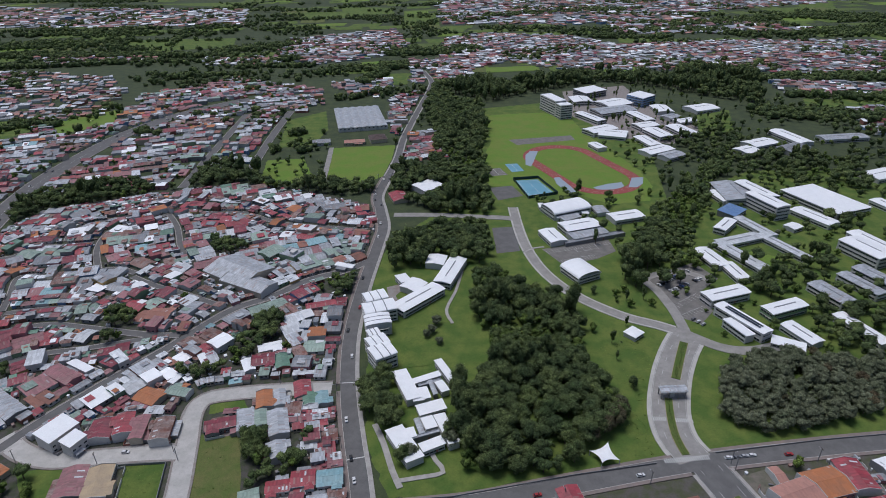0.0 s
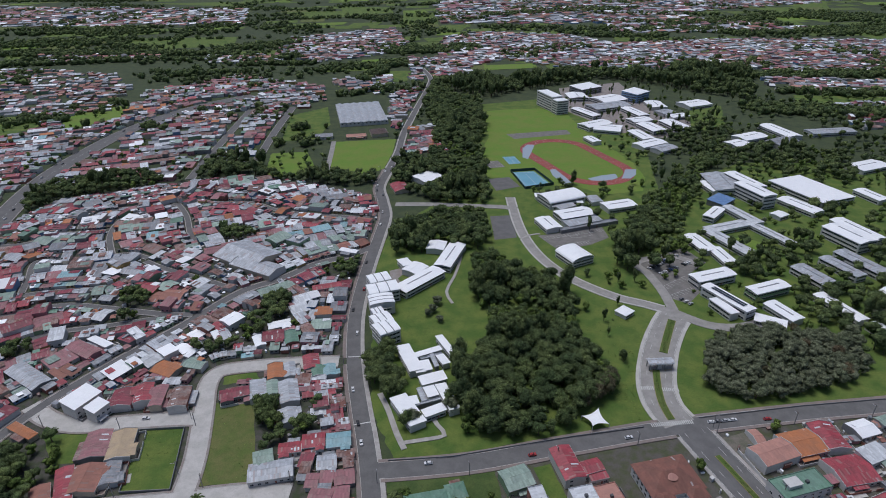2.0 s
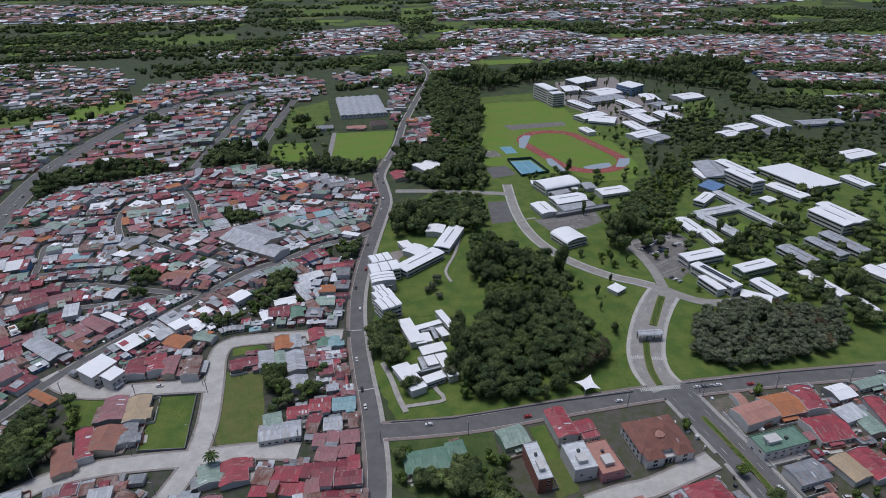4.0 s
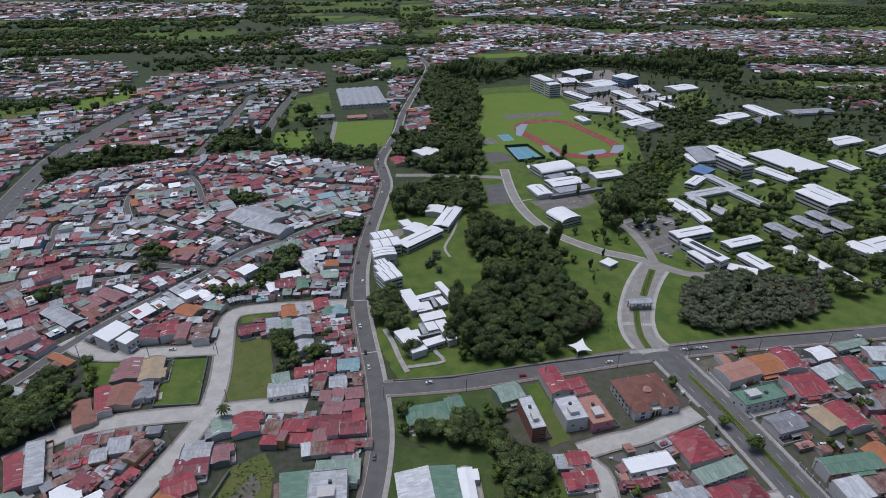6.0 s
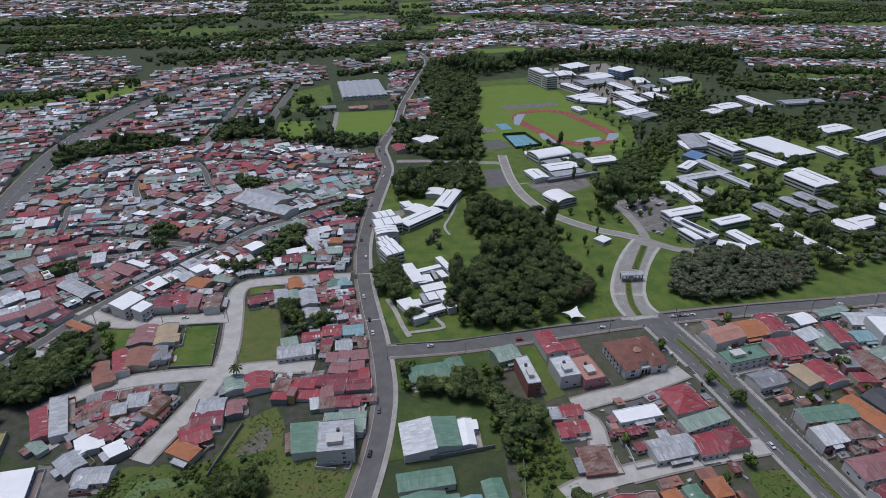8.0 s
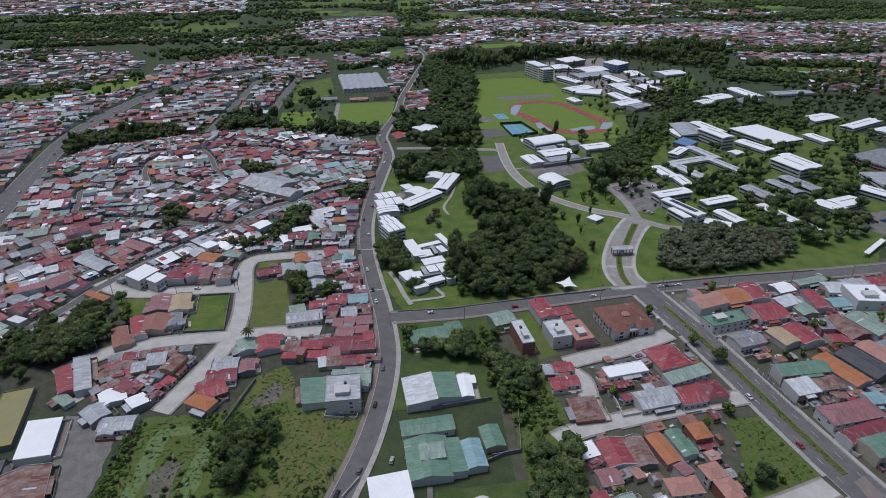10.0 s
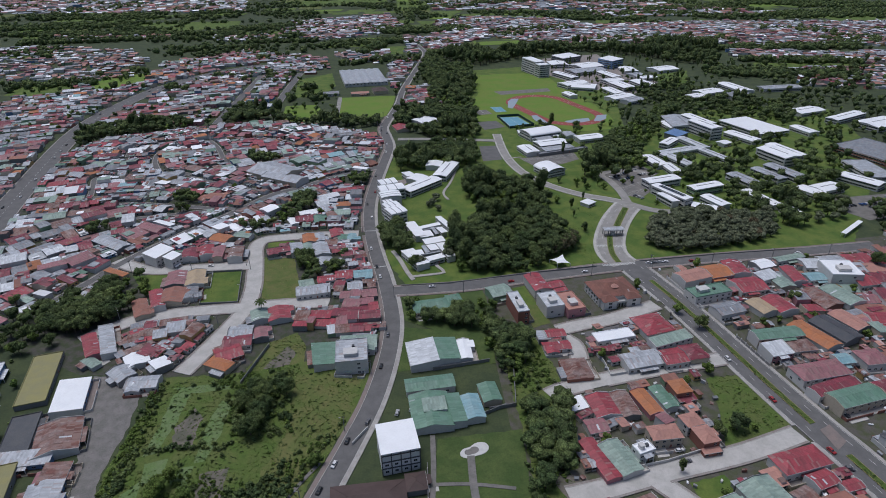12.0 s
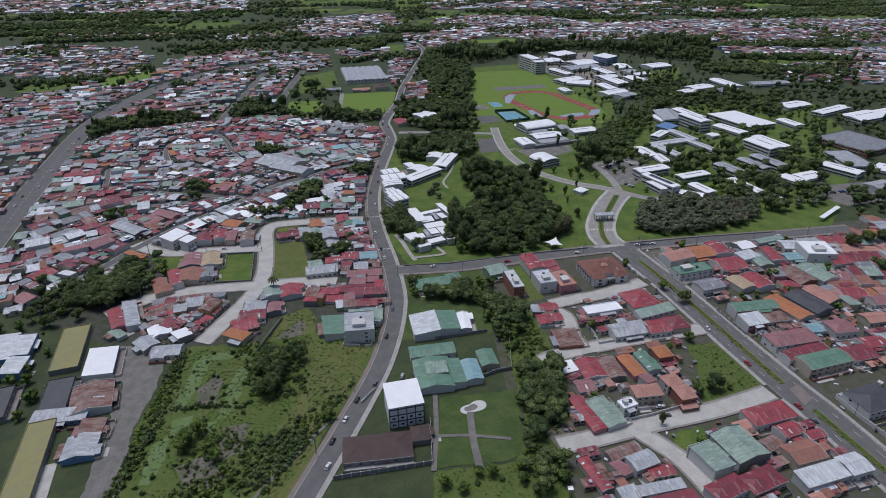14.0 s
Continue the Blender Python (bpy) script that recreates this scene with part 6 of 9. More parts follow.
district([(-83.5, 992.2), (-34.9, 1054.3), (-43.6, 895.3), (-57.2, 787.3), (-69.9, 788.0)], 30, (9, 11), 23, "", stuff=FAR)
for k, (poly, rot) in enumerate((
    ([(-1286.4, 1179.5), (-836.3, 1265.6), (-635.6, 1186.8), (-555.0, 1064.9), (-517.5, 914.2), (-662.7, 890.3), (-715.6, 893.0)], 10), ([(-380.3, 1396.0), (-382.6, 1658.7), (-127.0, 1812.7), (-79.1, 1540.8), (-110.2, 1388.6), (-260.3, 1295.0)], 15),
    ([(-69.7, 1331.2), (71.0, 1320.4), (55.3, 1140.3), (-18.1, 1088.2), (-49.0, 1099.4)], 25), ([(9.2, 1622.4), (109.7, 1712.2), (328.4, 1650.3), (434.9, 1495.6), (724.5, 1538.2), (1531.0, 1439.3), (1200.1, 1101.8), (745.5, 1113.3), (566.5, 1177.4), (244.2, 1200.3), (144.0, 1302.0), (22.5, 1194.2), (-8.6, 1252.5)], 12),
    ([(584.9, 1081.1), (1123.3, 1023.5), (968.4, 865.5), (562.3, 996.4)], -10), ([(-195.8, 1108.9), (-95.6, 1150.5), (-79.0, 1056.8), (-112.8, 997.7), (-198.8, 1064.2)], 20), ([(617.4, 901.5), (983.5, 880.9), (807.3, 701.2), (561.3, 759.7)], 0),
    ([(-529.7, 1386.9), (-354.4, 1393.9), (-340.3, 1307.2), (-493.5, 1300.0)], 5), ([(-940.7, 1440.2), (-737.4, 1453.2), (-599.6, 1372.0), (-873.6, 1328.0)], 5),
)):
    district(poly, rot, (9, 10.5), 30 + k, "", stuff=FAR, detail=False, lanes=4, swing=30, palette=VALLEY_PALETTE, fill=0.55 if k == 0 else 0.8)
for k, (poly, rot) in enumerate((([(-2607.0, 2770.2), (-711.8, 2396.2), (-599.6, 1947.0), (-997.1, 1938.2), (-1922.4, 2008.4)], 10), ([(-14.1, 2894.5), (1969.6, 2577.5), (985.1, 2177.8), (364.7, 1844.4), (2.8, 1908.1)], 20), ([(461.9, 1909.7), (754.3, 2015.0), (1027.3, 1705.9), (772.2, 1647.3), (478.3, 1655.8)], 20))):
    district(poly, rot, (17, 19), 50 + k, "", stuff=FAR, detail=False, lanes=8, fill=0.7, swing=30, palette=VALLEY_PALETTE)
tagged(new("distant_town", FAR.mesh("distant_town", STUFF_MATS)), "distant town quarters of small metal-roofed houses", "houses", kind="stuff")


keep(158.3, 655.0, 180, 100, -68.7)

# ---- trees ----


def leaf_crown(seed, rx, ry, rz, z0, clumps, cards, leaf, fine=1):
    """An uneven crown: overlapping soft lumps, small leaf sprays lying over their faces."""
    rnd = random.Random(seed)
    v, f = [], []
    centers = []
    for i in range(clumps):
        a, q = rnd.uniform(0, 6.283), math.sqrt(rnd.random())
        t = rnd.uniform(-0.8, 1)
        k = math.sqrt(max(0.05, 1 - t * t)) * q
        r = rnd.uniform(0.30, 0.50) * (22 / clumps) ** 0.3
        centers.append((rx * 0.78 * k * math.cos(a), ry * 0.78 * k * math.sin(a), z0 + rz * (1 + 0.7 * t), r * rx, r * ry, r * rz * 1.05))
    for cx, cy, cz, a, b, c in centers:
        bm = bmesh.new()
        bmesh.ops.create_icosphere(bm, subdivisions=fine, radius=0.9)
        o = len(v)
        for p in bm.verts:
            w = 0.95 + 0.7 * noise.noise(Vector((p.co.x * 1.7 + cx, p.co.y * 1.7 + cy, p.co.z * 1.7 + cz))) + rnd.uniform(-0.1, 0.1)
            v.append((cx + p.co.x * a * w, cy + p.co.y * b * w, cz + p.co.z * c * w))
        f += [tuple(q.index + o for q in p.verts) for p in bm.faces]
        bm.free()
    for i in range(cards):
        cx, cy, cz, a, b, c = rnd.choice(centers)
        n = Vector((rnd.gauss(0, 1), rnd.gauss(0, 1), rnd.gauss(0.5, 0.9))).normalized()
        g = rnd.uniform(0.85, 1.3)
        p = Vector((cx + n.x * a * g, cy + n.y * b * g, cz + n.z * c * g))
        m = (n + Vector((rnd.uniform(-0.6, 0.6), rnd.uniform(-0.6, 0.6), rnd.uniform(-0.1, 0.7)))).normalized()
        t = m.orthogonal().normalized()
        t.rotate(Matrix.Rotation(rnd.uniform(0, 6.28), 3, m))
        e = m.cross(t)
        s = leaf * rnd.uniform(0.6, 1.4)
        o = len(v)
        v += [tuple(p + t * s), tuple(p + e * s * 0.55), tuple(p - t * s), tuple(p - e * s * 0.55)]
        f.append((o, o + 1, o + 2, o + 3))
    return v, f


def trunk_shape(h, r, seed, spread=0.5):
    rnd = random.Random(seed)
    s = Shape()

    def limb(a, b, r0, r1, n=6):
        d = (b - a).normalized()
        t = d.orthogonal().normalized()
        e = d.cross(t)
        ring = []
        for p, q in ((a, r0), (b, r1)):
            ring += [p + (t * math.cos(6.283 * i / n) + e * math.sin(6.283 * i / n)) * q for i in range(n)]
        s.add(ring, [(i, (i + 1) % n, n + (i + 1) % n, n + i) for i in range(n)])

    top = Vector((rnd.uniform(-0.3, 0.3), rnd.uniform(-0.3, 0.3), h))
    limb(Vector((0, 0, -0.4)), top * 0.55, r, r * 0.7)
    limb(top * 0.55, top, r * 0.7, r * 0.35)
    for i in range(5):
        a = rnd.uniform(0, 6.283)
        limb(top * rnd.uniform(0.5, 0.9), top + Vector((math.cos(a) * h * spread, math.sin(a) * h * spread, h * rnd.uniform(0.1, 0.5))), r * 0.35, r * 0.1, 5)
    return s


KINDS = {}


def tree_kind(key, seed, rx, rz, z0, clumps, cards, leaf, foliage, label, category="tree"):
    """Two meshes of one kind: a full crown for single trees, a lighter one for masses."""
    trunk = trunk_shape(z0 + rz * 0.6, 0.05 * rx + 0.06, seed).mesh("trunk", BARK)
    plain = Shape().box(-0.2, -0.2, -0.3, 0.2, 0.2, z0 + rz * 0.6).mesh("trunk", BARK)
    for suffix, n, k, size, fine in (("", clumps, int(cards * 1.5), leaf * 0.75, 1), ("_mass", max(6, int(clumps * 0.34)), int(cards * 0.15), leaf * 1.1, 1)):
        v, f = leaf_crown(seed, rx, rx * 0.95, rz, z0, n, k, size, fine)
        KINDS[key + suffix] = (mesh_of("crown", v, f, LEAVES[foliage], True), plain if suffix else trunk, label, category)


tree_kind("broad_a", 1, 5.0, 3.6, 2.2, 22, 620, 0.55, 0, "dark green broadleaf tree with a dense uneven crown")
tree_kind("broad_b", 2, 4.2, 3.6, 2.0, 20, 560, 0.5, 1, "green broadleaf tree with a rounded uneven crown")
tree_kind("broad_c", 3, 3.4, 3.0, 1.6, 16, 460, 0.45, 2, "fresh green broadleaf tree with a loose crown")
tree_kind("tall_a", 4, 3.2, 6.0, 2.6, 22, 620, 0.5, 0, "tall dark green tree with a narrow crown")
tree_kind("grey_a", 5, 4.4, 3.0, 2.2, 20, 560, 0.45, 3, "grey-green thin-leaved tree on the lawn")
tree_kind("brown_a", 6, 3.6, 2.8, 2.0, 14, 420, 0.45, 4, "brownish olive tree with a thin crown")
tree_kind("bush_a", 7, 1.7, 1.1, 0.1, 10, 240, 0.35, 1, "low green bush in rough grass", "bush")
tree_kind("bush_b", 8, 1.4, 1.0, 0.1, 9, 220, 0.32, 2, "low fresh green leafy bush", "bush")


LEAF_BATCH = {}


def tree(key, x, y, size, turn, group="", z=0.0):
    crown, trunk, label, category = KINDS[key]
    ob = empty(category, pose(x, y, z, 0, 0, turn) @ Matrix.Diagonal((size, size, size, 1)), label, category, group)
    part("trunk", trunk, ob)
    part("crown", crown, ob)
    return ob


def mass_tree(key, x, y, size, turn, z=0.0):
    """One of the uncounted trees: its crown and trunk join the shared mesh."""
    LEAF_BATCH.setdefault(key if key.startswith("far") else key + "_mass", []).append((x, y, z, size, radians(turn)))


def build_masses(name, label):
    for key, items in LEAF_BATCH.items():
        crown, trunk = KINDS[key][:2]
        s_all, f_all, mi, off = [], [], [], 0
        for me, slot in ((crown, 0), (trunk, 1)):
            co = np.empty(len(me.vertices) * 3)
            me.vertices.foreach_get("co", co)
            co = co.reshape(-1, 3)
            faces = [tuple(p.vertices) for p in me.polygons]
            for x, y, z, size, turn in items:
                c, s = math.cos(turn) * size, math.sin(turn) * size
                s_all.append(np.stack([co[:, 0] * c - co[:, 1] * s + x, co[:, 0] * s + co[:, 1] * c + y, co[:, 2] * size + z], 1))
                f_all += [tuple(i + off for i in f) for f in faces]
                mi += [slot] * len(faces)
                off += len(co)
        me = mesh_of(name, np.concatenate(s_all).tolist(), f_all, [crown.materials[0], trunk.materials[0]], True)
        me.polygons.foreach_set("material_index", mi)
        tagged(new(name, me), label, "trees", kind="stuff")
    LEAF_BATCH.clear()


def wood(poly, gap, seed, keys, group, lo=0.8, hi=1.3, clear=2.5, mass=False, share=1.0):
    rnd = random.Random(seed)
    xs, ys = [p[0] for p in poly], [p[1] for p in poly]
    y = min(ys)
    while y < max(ys):
        x = min(xs)
        while x < max(xs):
            px, py = x + rnd.uniform(-0.45, 0.45) * gap, y + rnd.uniform(-0.45, 0.45) * gap
            stand = 0.5 + 0.9 * noise.noise(Vector((px / 38, py / 38, seed * 0.37)))
            key = keys[min(len(keys) - 1, max(0, int((stand * 0.65 + rnd.random() * 0.35) * len(keys))))]
            size, turn = lo + (hi - lo) * min(1.15, max(-0.15, 1 - stand + rnd.uniform(-0.4, 0.4))), rnd.uniform(0, 360)
            x += gap
            if rnd.random() > share or not inside(px, py, poly) or near_road(px, py, clear) or kept(px, py, 1.5):
                continue
            if mass:
                mass_tree(key, px, py, size, turn)
            else:
                tree(key, px, py, size, turn, group)
        y += gap


DENSE = ["tall_a", "broad_a", "broad_a", "broad_b", "broad_c"]
SHRUBS = ["bush_a", "bush_b", "bush_a", "broad_c"]
wood([(24.6, 417.4), (41.4, 416.8), (66.3, 386.4), (95.1, 358.8), (88.8, 312.8), (99.1, 262.4), (101.5, 245.2), (76.7, 236.7), (66.5, 221.8), (52.7, 215.0), (24.3, 213.1), (7.3, 216.1), (16.2, 264.7), (31.7, 300.9), (23.7, 361.1)], 9.0, 11, DENSE, "trees of the campus wood", 0.95, 1.55)
wood([(170.2, 290.4), (194.6, 302.8), (230.7, 305.2), (266.8, 287.6), (259.3, 263.7), (219.8, 244.1), (169.1, 236.8), (153.9, 249.0)], 8.5, 14, ["grey_a", "grey_a", "brown_a"], "grey-green trees on the campus lawn", 0.9, 1.3)
wood([(24.6, 417.4), (41.4, 416.8), (66.3, 386.4), (95.1, 358.8), (88.8, 312.8), (99.1, 262.4), (99.8, 241.1), (76.3, 234.8), (66.0, 219.1), (52.4, 213.2), (24.2, 211.3), (7.2, 214.4), (16.2, 264.7), (31.7, 300.9), (23.7, 361.1)], 6.5, 111, ["broad_a", "broad_c", "broad_b", "bush_a"], "", 0.6, 1.05, mass=True)
wood([(168.4, 290.4), (195.1, 304.2), (231.4, 306.5), (267.6, 288.8), (261.1, 263.6), (219.3, 243.1), (168.7, 235.8), (152.9, 248.0)], 6.0, 114, ["grey_a"], "", 0.6, 1.0, mass=True)
wood([(-128.9, 33.6), (-112.2, 40.2), (-90.1, 26.8), (-78.3, 33.4), (-61.6, 47.8), (-58.0, 41.8), (-75.7, 19.4), (-83.1, -3.2), (-123.6, -1.7)], 3.8, 115, SHRUBS, "", 0.5, 1.0, mass=True, share=0.8, clear=1.5)
wood([(-120.3, 107.3), (-86.9, 112.5), (-76.0, 67.2), (-88.6, 57.0), (-107.6, 64.2)], 4.2, 116, SHRUBS, "", 0.6, 1.1, mass=True, share=0.8)
wood([(-51.3, 284.1), (-35.3, 296.3), (-29.9, 265.9), (-26.4, 244.4), (-33.5, 239.6), (-44.0, 244.9)], 8, 41, DENSE, "trees by the white halls", 1.0, 1.4)
wood([(3.3, 273.6), (16.9, 276.2), (15.0, 224.0), (6.3, 215.3)], 8, 42, ["tall_a", "broad_a"], "tall trees by the white halls", 1.2, 1.6)
wood([(-21.3, 338.2), (-2.6, 345.5), (1.1, 315.4), (-14.6, 309.0)], 8, 43, ["brown_a", "broad_c", "grey_a"], "thin trees on the slope", 0.7, 1.0, share=0.7)
wood([(-34.2, 175.2), (24.3, 157.8), (26.3, 140.7), (-33.4, 153.5)], 7, 44, ["broad_b", "broad_a", "broad_c"], "trees behind the green-roofed house", 0.7, 1.0)
wood([(24.8, 144.1), (46.3, 130.2), (31.8, 86.1), (21.8, 131.3)], 4.5, 45, ["broad_a", "broad_b", "bush_a", "broad_c"], "", 0.6, 1.2, mass=True)
wood([(35.0, 86.0), (57.4, 80.1), (43.9, 0.7), (26.0, -4.5), (29.2, 34.6)], 4.5, 46, ["broad_a", "broad_b", "bush_a", "broad_c"], "", 0.6, 1.15, mass=True)
wood([(-9.2, 12.0), (28.8, 13.7), (49.4, 3.5), (46.7, -8.1), (-9.7, -6.0)], 9, 47, ["broad_b", "broad_c", "bush_a"], "trees below the park", 0.7, 1.1)
wood([(-235.7, 192.7), (-214.2, 208.0), (-203.0, 161.5), (-219.8, 142.3), (-252.4, 125.6), (-266.7, 144.5), (-240.7, 163.2)], 8, 48, DENSE, "trees behind the school", 0.9, 1.3)
wood([(-118.0, 92.6), (-87.7, 99.0), (-76.7, 71.7), (-89.0, 59.1), (-108.7, 68.6)], 6.5, 49, ["broad_b", "bush_a", "broad_c"], "scrub by the gardens", 0.8, 1.2)
wood([(-110.5, 241.6), (-82.0, 240.8), (-73.2, 219.4), (-97.6, 215.6)], 7.0, 50, ["broad_b", "broad_c"], "trees between the houses", 0.8, 1.1)
wood([(-136.9, 33.9), (-117.7, 40.5), (-105.1, 15.7), (-125.6, 10.2)], 8, 53, ["broad_c", "bush_a", "bush_b"], "scrub by the gardens", 0.7, 1.1)
# single trees by the streets and in the lots
for key, place, size in (("brown_a", (93.0, 246.0), 1.6), ("brown_a", (86.0, 240.0), 1.5), ("brown_a", (98.0, 256.0), 1.4), ("brown_a", (78.0, 236.0), 1.3), ("broad_b", (149.1, 141.6), 1.0), ("broad_c", (141.8, 158.0), 0.9), ("broad_a", (133.0, 58.5), 1.0), ("tall_a", (97.5, 34.8), 0.55), ("broad_c", (192.7, 123.5), 0.7),
                         ("broad_c", (140.2, 578.7), 0.9), ("broad_b", (168.4, 562.3), 1.0), ("tall_a", (140.8, 575.2), 1.1), ("broad_b", (112.3, 278.3), 0.7), ("tall_a", (111.7, 274.8), 0.6),
                         ("broad_c", (141.1, 58.2), 0.5), ("broad_b", (-22.8, 222.7), 1.1), ("grey_a", (-18.1, 224.9), 1.0), ("grey_a", (3.0, 233.7), 1.1), ("broad_b", (301.1, 208.6), 1.3), ("broad_b", (316.2, 215.3), 1.2), ("broad_a", (330.0, 216.4), 1.1)):
    tree(key, *place, size, size * 400, "street and garden trees")


def palm(x, y, size):
    ob = empty("palm_tree", pose(x, y, 0) @ Matrix.Diagonal((size, size, size, 1)), "single green fan palm beside the street", "palm tree")
    s = Shape()
    n = 7
    for k in range(4):
        r0, r1, z0, z1 = 0.26 - 0.03 * k, 0.23 - 0.03 * k, k * 1.6 - 0.2, k * 1.6 + 1.4
        ring = [(r0 * math.cos(6.283 * i / n), r0 * math.sin(6.283 * i / n), z0) for i in range(n)] + [(r1 * math.cos(6.283 * i / n), r1 * math.sin(6.283 * i / n), z1) for i in range(n)]
        s.add(ring, [(i, (i + 1) % n, n + (i + 1) % n, n + i) for i in range(n)])
    part("trunk", s.mesh("trunk", BARK), ob)
    for i in range(16):
        a = 6.283 * i / 16
        lift = 1.2 if i % 2 else 0.5
        f = Shape()
        c, d = math.cos(a), math.sin(a)
        spine = [(0.2, 6.2), (1.2, 6.2 + lift), (2.3, 6.0 + lift), (3.2, 5.0 + lift)]
        for (r0, z0), (r1, z1), w0, w1 in zip(spine, spine[1:], (0.15, 0.5, 0.45), (0.5, 0.45, 0.08)):
            f.add([(c * r0 - d * w0, d * r0 + c * w0, z0 - 0.1), (c * r0 + d * w0, d * r0 - c * w0, z0 - 0.1), (c * r1 + d * w1, d * r1 - c * w1, z1 - 0.1), (c * r1 - d * w1, d * r1 + c * w1, z1 - 0.1)], [(0, 1, 2, 3)])
        part("frond", f.mesh("frond", LEAVES[1]), ob)


palm(*(-117.2, 168.8), 1.3)
# uncounted woods
wood([(-43.6, 471.0), (-6.7, 495.3), (37.4, 500.3), (42.6, 461.6), (32.4, 425.6), (-1.9, 426.8), (-45.7, 423.0)], 7.5, 12, DENSE, "", 0.9, 1.4, mass=True)
wood([(-29.3, 614.8), (-26.8, 643.7), (-10.2, 692.0), (-6.6, 798.7), (-15.4, 893.7), (-11.4, 1008.5), (21.8, 973.4), (65.9, 924.5), (66.3, 809.3), (49.1, 729.3), (53.5, 640.0), (42.6, 559.5), (51.4, 535.6), (-12.6, 549.1)], 8.0, 13, DENSE, "", 0.9, 1.4, mass=True)
wood([(146.9, 429.1), (206.6, 529.3), (267.3, 601.5), (323.8, 680.2), (306.1, 618.6), (263.7, 550.2), (212.0, 455.3), (203.0, 416.4), (156.8, 383.4), (137.1, 391.6)], 7.5, 15, DENSE, "", 0.9, 1.5, mass=True)
wood([(-443.9, 580.0), (-404.6, 598.8), (-348.4, 629.1), (-302.0, 594.3), (-354.3, 547.7), (-392.2, 531.3), (-400.5, 506.5)], 8.0, 16, DENSE, "", 0.9, 1.4, mass=True)
wood([(-281.9, 645.5), (-267.8, 686.6), (-209.8, 652.2), (-195.8, 622.2), (-141.7, 610.5), (-76.2, 611.3), (-71.3, 577.6), (-137.6, 587.2), (-219.6, 614.0), (-300.7, 590.8)], 8.0, 17, DENSE, "", 0.9, 1.4, mass=True)
wood([(222.2, 454.9), (264.9, 419.5), (315.8, 451.5), (317.3, 417.6), (277.7, 379.3), (229.1, 371.8), (236.9, 399.9)], 9, 18, DENSE, "", 0.7, 1.2, mass=True, share=0.8)
wood([(259.8, 353.5), (281.7, 370.1), (297.9, 352.3), (316.1, 327.8), (301.9, 306.5), (271.1, 307.4), (251.9, 301.1), (240.2, 308.3)], 8, 19, DENSE, "", 0.8, 1.3, mass=True, share=0.8)
wood([(307.0, 754.4), (385.7, 777.5), (396.4, 699.6), (475.8, 651.0), (443.3, 575.8), (392.1, 595.9), (357.2, 616.2), (299.7, 618.9)], 9, 20, DENSE, "", 0.8, 1.3, mass=True, share=0.7)
wood([(365.7, 545.9), (397.8, 560.8), (394.3, 514.2), (370.4, 474.1), (339.1, 475.3)], 9, 24, DENSE, "", 0.7, 1.1, mass=True, share=0.5)
wood([(376.1, 449.2), (444.5, 458.7), (353.7, 334.4), (318.0, 343.4)], 9, 25, DENSE, "", 0.8, 1.2, mass=True, share=0.6)
wood([(3.6, 1051.7), (77.3, 1094.2), (191.4, 1086.3), (252.7, 1188.1), (411.7, 1121.5), (591.6, 1162.7), (506.9, 935.0), (452.1, 958.1), (368.1, 1050.2), (289.5, 1104.4), (182.6, 1030.7), (67.9, 954.7)], 10, 26, ["tall_a", "broad_a"], "", 1.1, 1.7, mass=True)
for k, poly in enumerate(GREEN_SPOTS):
    wood(poly, 7.0, 60 + k, ["broad_a", "broad_b", "broad_c"], "", 0.7, 1.1, mass=True, clear=2.0)
wood([(-152.9, 107.1), (-109.7, 110.7), (-81.1, 117.9), (-49.9, 108.1), (-66.7, 27.6), (-80.7, -3.3), (-148.6, -3.5), (-156.2, 42.0), (-155.3, 75.0)], 5.0, 72, ["bush_a", "bush_b"], "", 0.35, 0.9, mass=True, share=0.16)
wood([(-156.3, 94.2), (-152.0, 104.4), (-145.0, 34.2), (-145.2, -0.9), (-148.8, -0.7), (-153.5, 41.9)], 4.0, 73, ["bush_a", "bush_b"], "", 0.7, 1.3, mass=True, share=0.8)
wood([(133.9, 96.2), (170.1, 100.0), (159.0, 57.4), (139.7, 48.9), (122.5, 45.5), (131.6, 76.9)], 6.0, 74, ["bush_a", "bush_b"], "", 0.4, 1.3, mass=True, share=0.5)
wood([(-280.2, 126.8), (-243.5, 134.1), (-219.8, 87.1), (-210.5, 51.9), (-228.2, 44.9)], 8.0, 75, ["broad_c", "bush_a"], "", 0.5, 0.9, mass=True, share=0.7)
wood([(96.3, 376.2), (170.3, 412.3), (144.0, 340.9), (109.2, 354.2)], 10, 76, ["broad_b", "broad_c", "tall_a"], "", 0.6, 1.1, mass=True, share=0.6)
wood([(96.5, 334.6), (127.4, 341.4), (125.3, 291.6), (116.4, 273.4), (101.3, 286.0)], 13, 77, ["broad_c", "tall_a", "bush_a"], "", 0.5, 0.9, mass=True, share=0.7)
# single trees and bushes among the roofs
for poly, gap, share in ((OLD_AREA, 22, 0.6), (UPPER, 24, 0.55), (EAST_AREA, 20, 0.5)):
    wood(poly, gap, 80 + gap, ["broad_b", "broad_c", "broad_c", "bush_a"], "", 0.5, 0.95, mass=True, share=share, clear=1.0)
wood([(357.5, 317.0), (488.0, 323.3), (420.6, 241.7), (342.5, 262.2)], 9, 78, DENSE, "", 0.7, 1.2, mass=True, share=0.6)
wood([(-69.0, 774.2), (-29.3, 930.3), (-21.9, 860.6), (-40.7, 746.4), (-50.9, 655.0)], 12, 79, DENSE, "", 0.6, 1.0, mass=True, share=0.5)
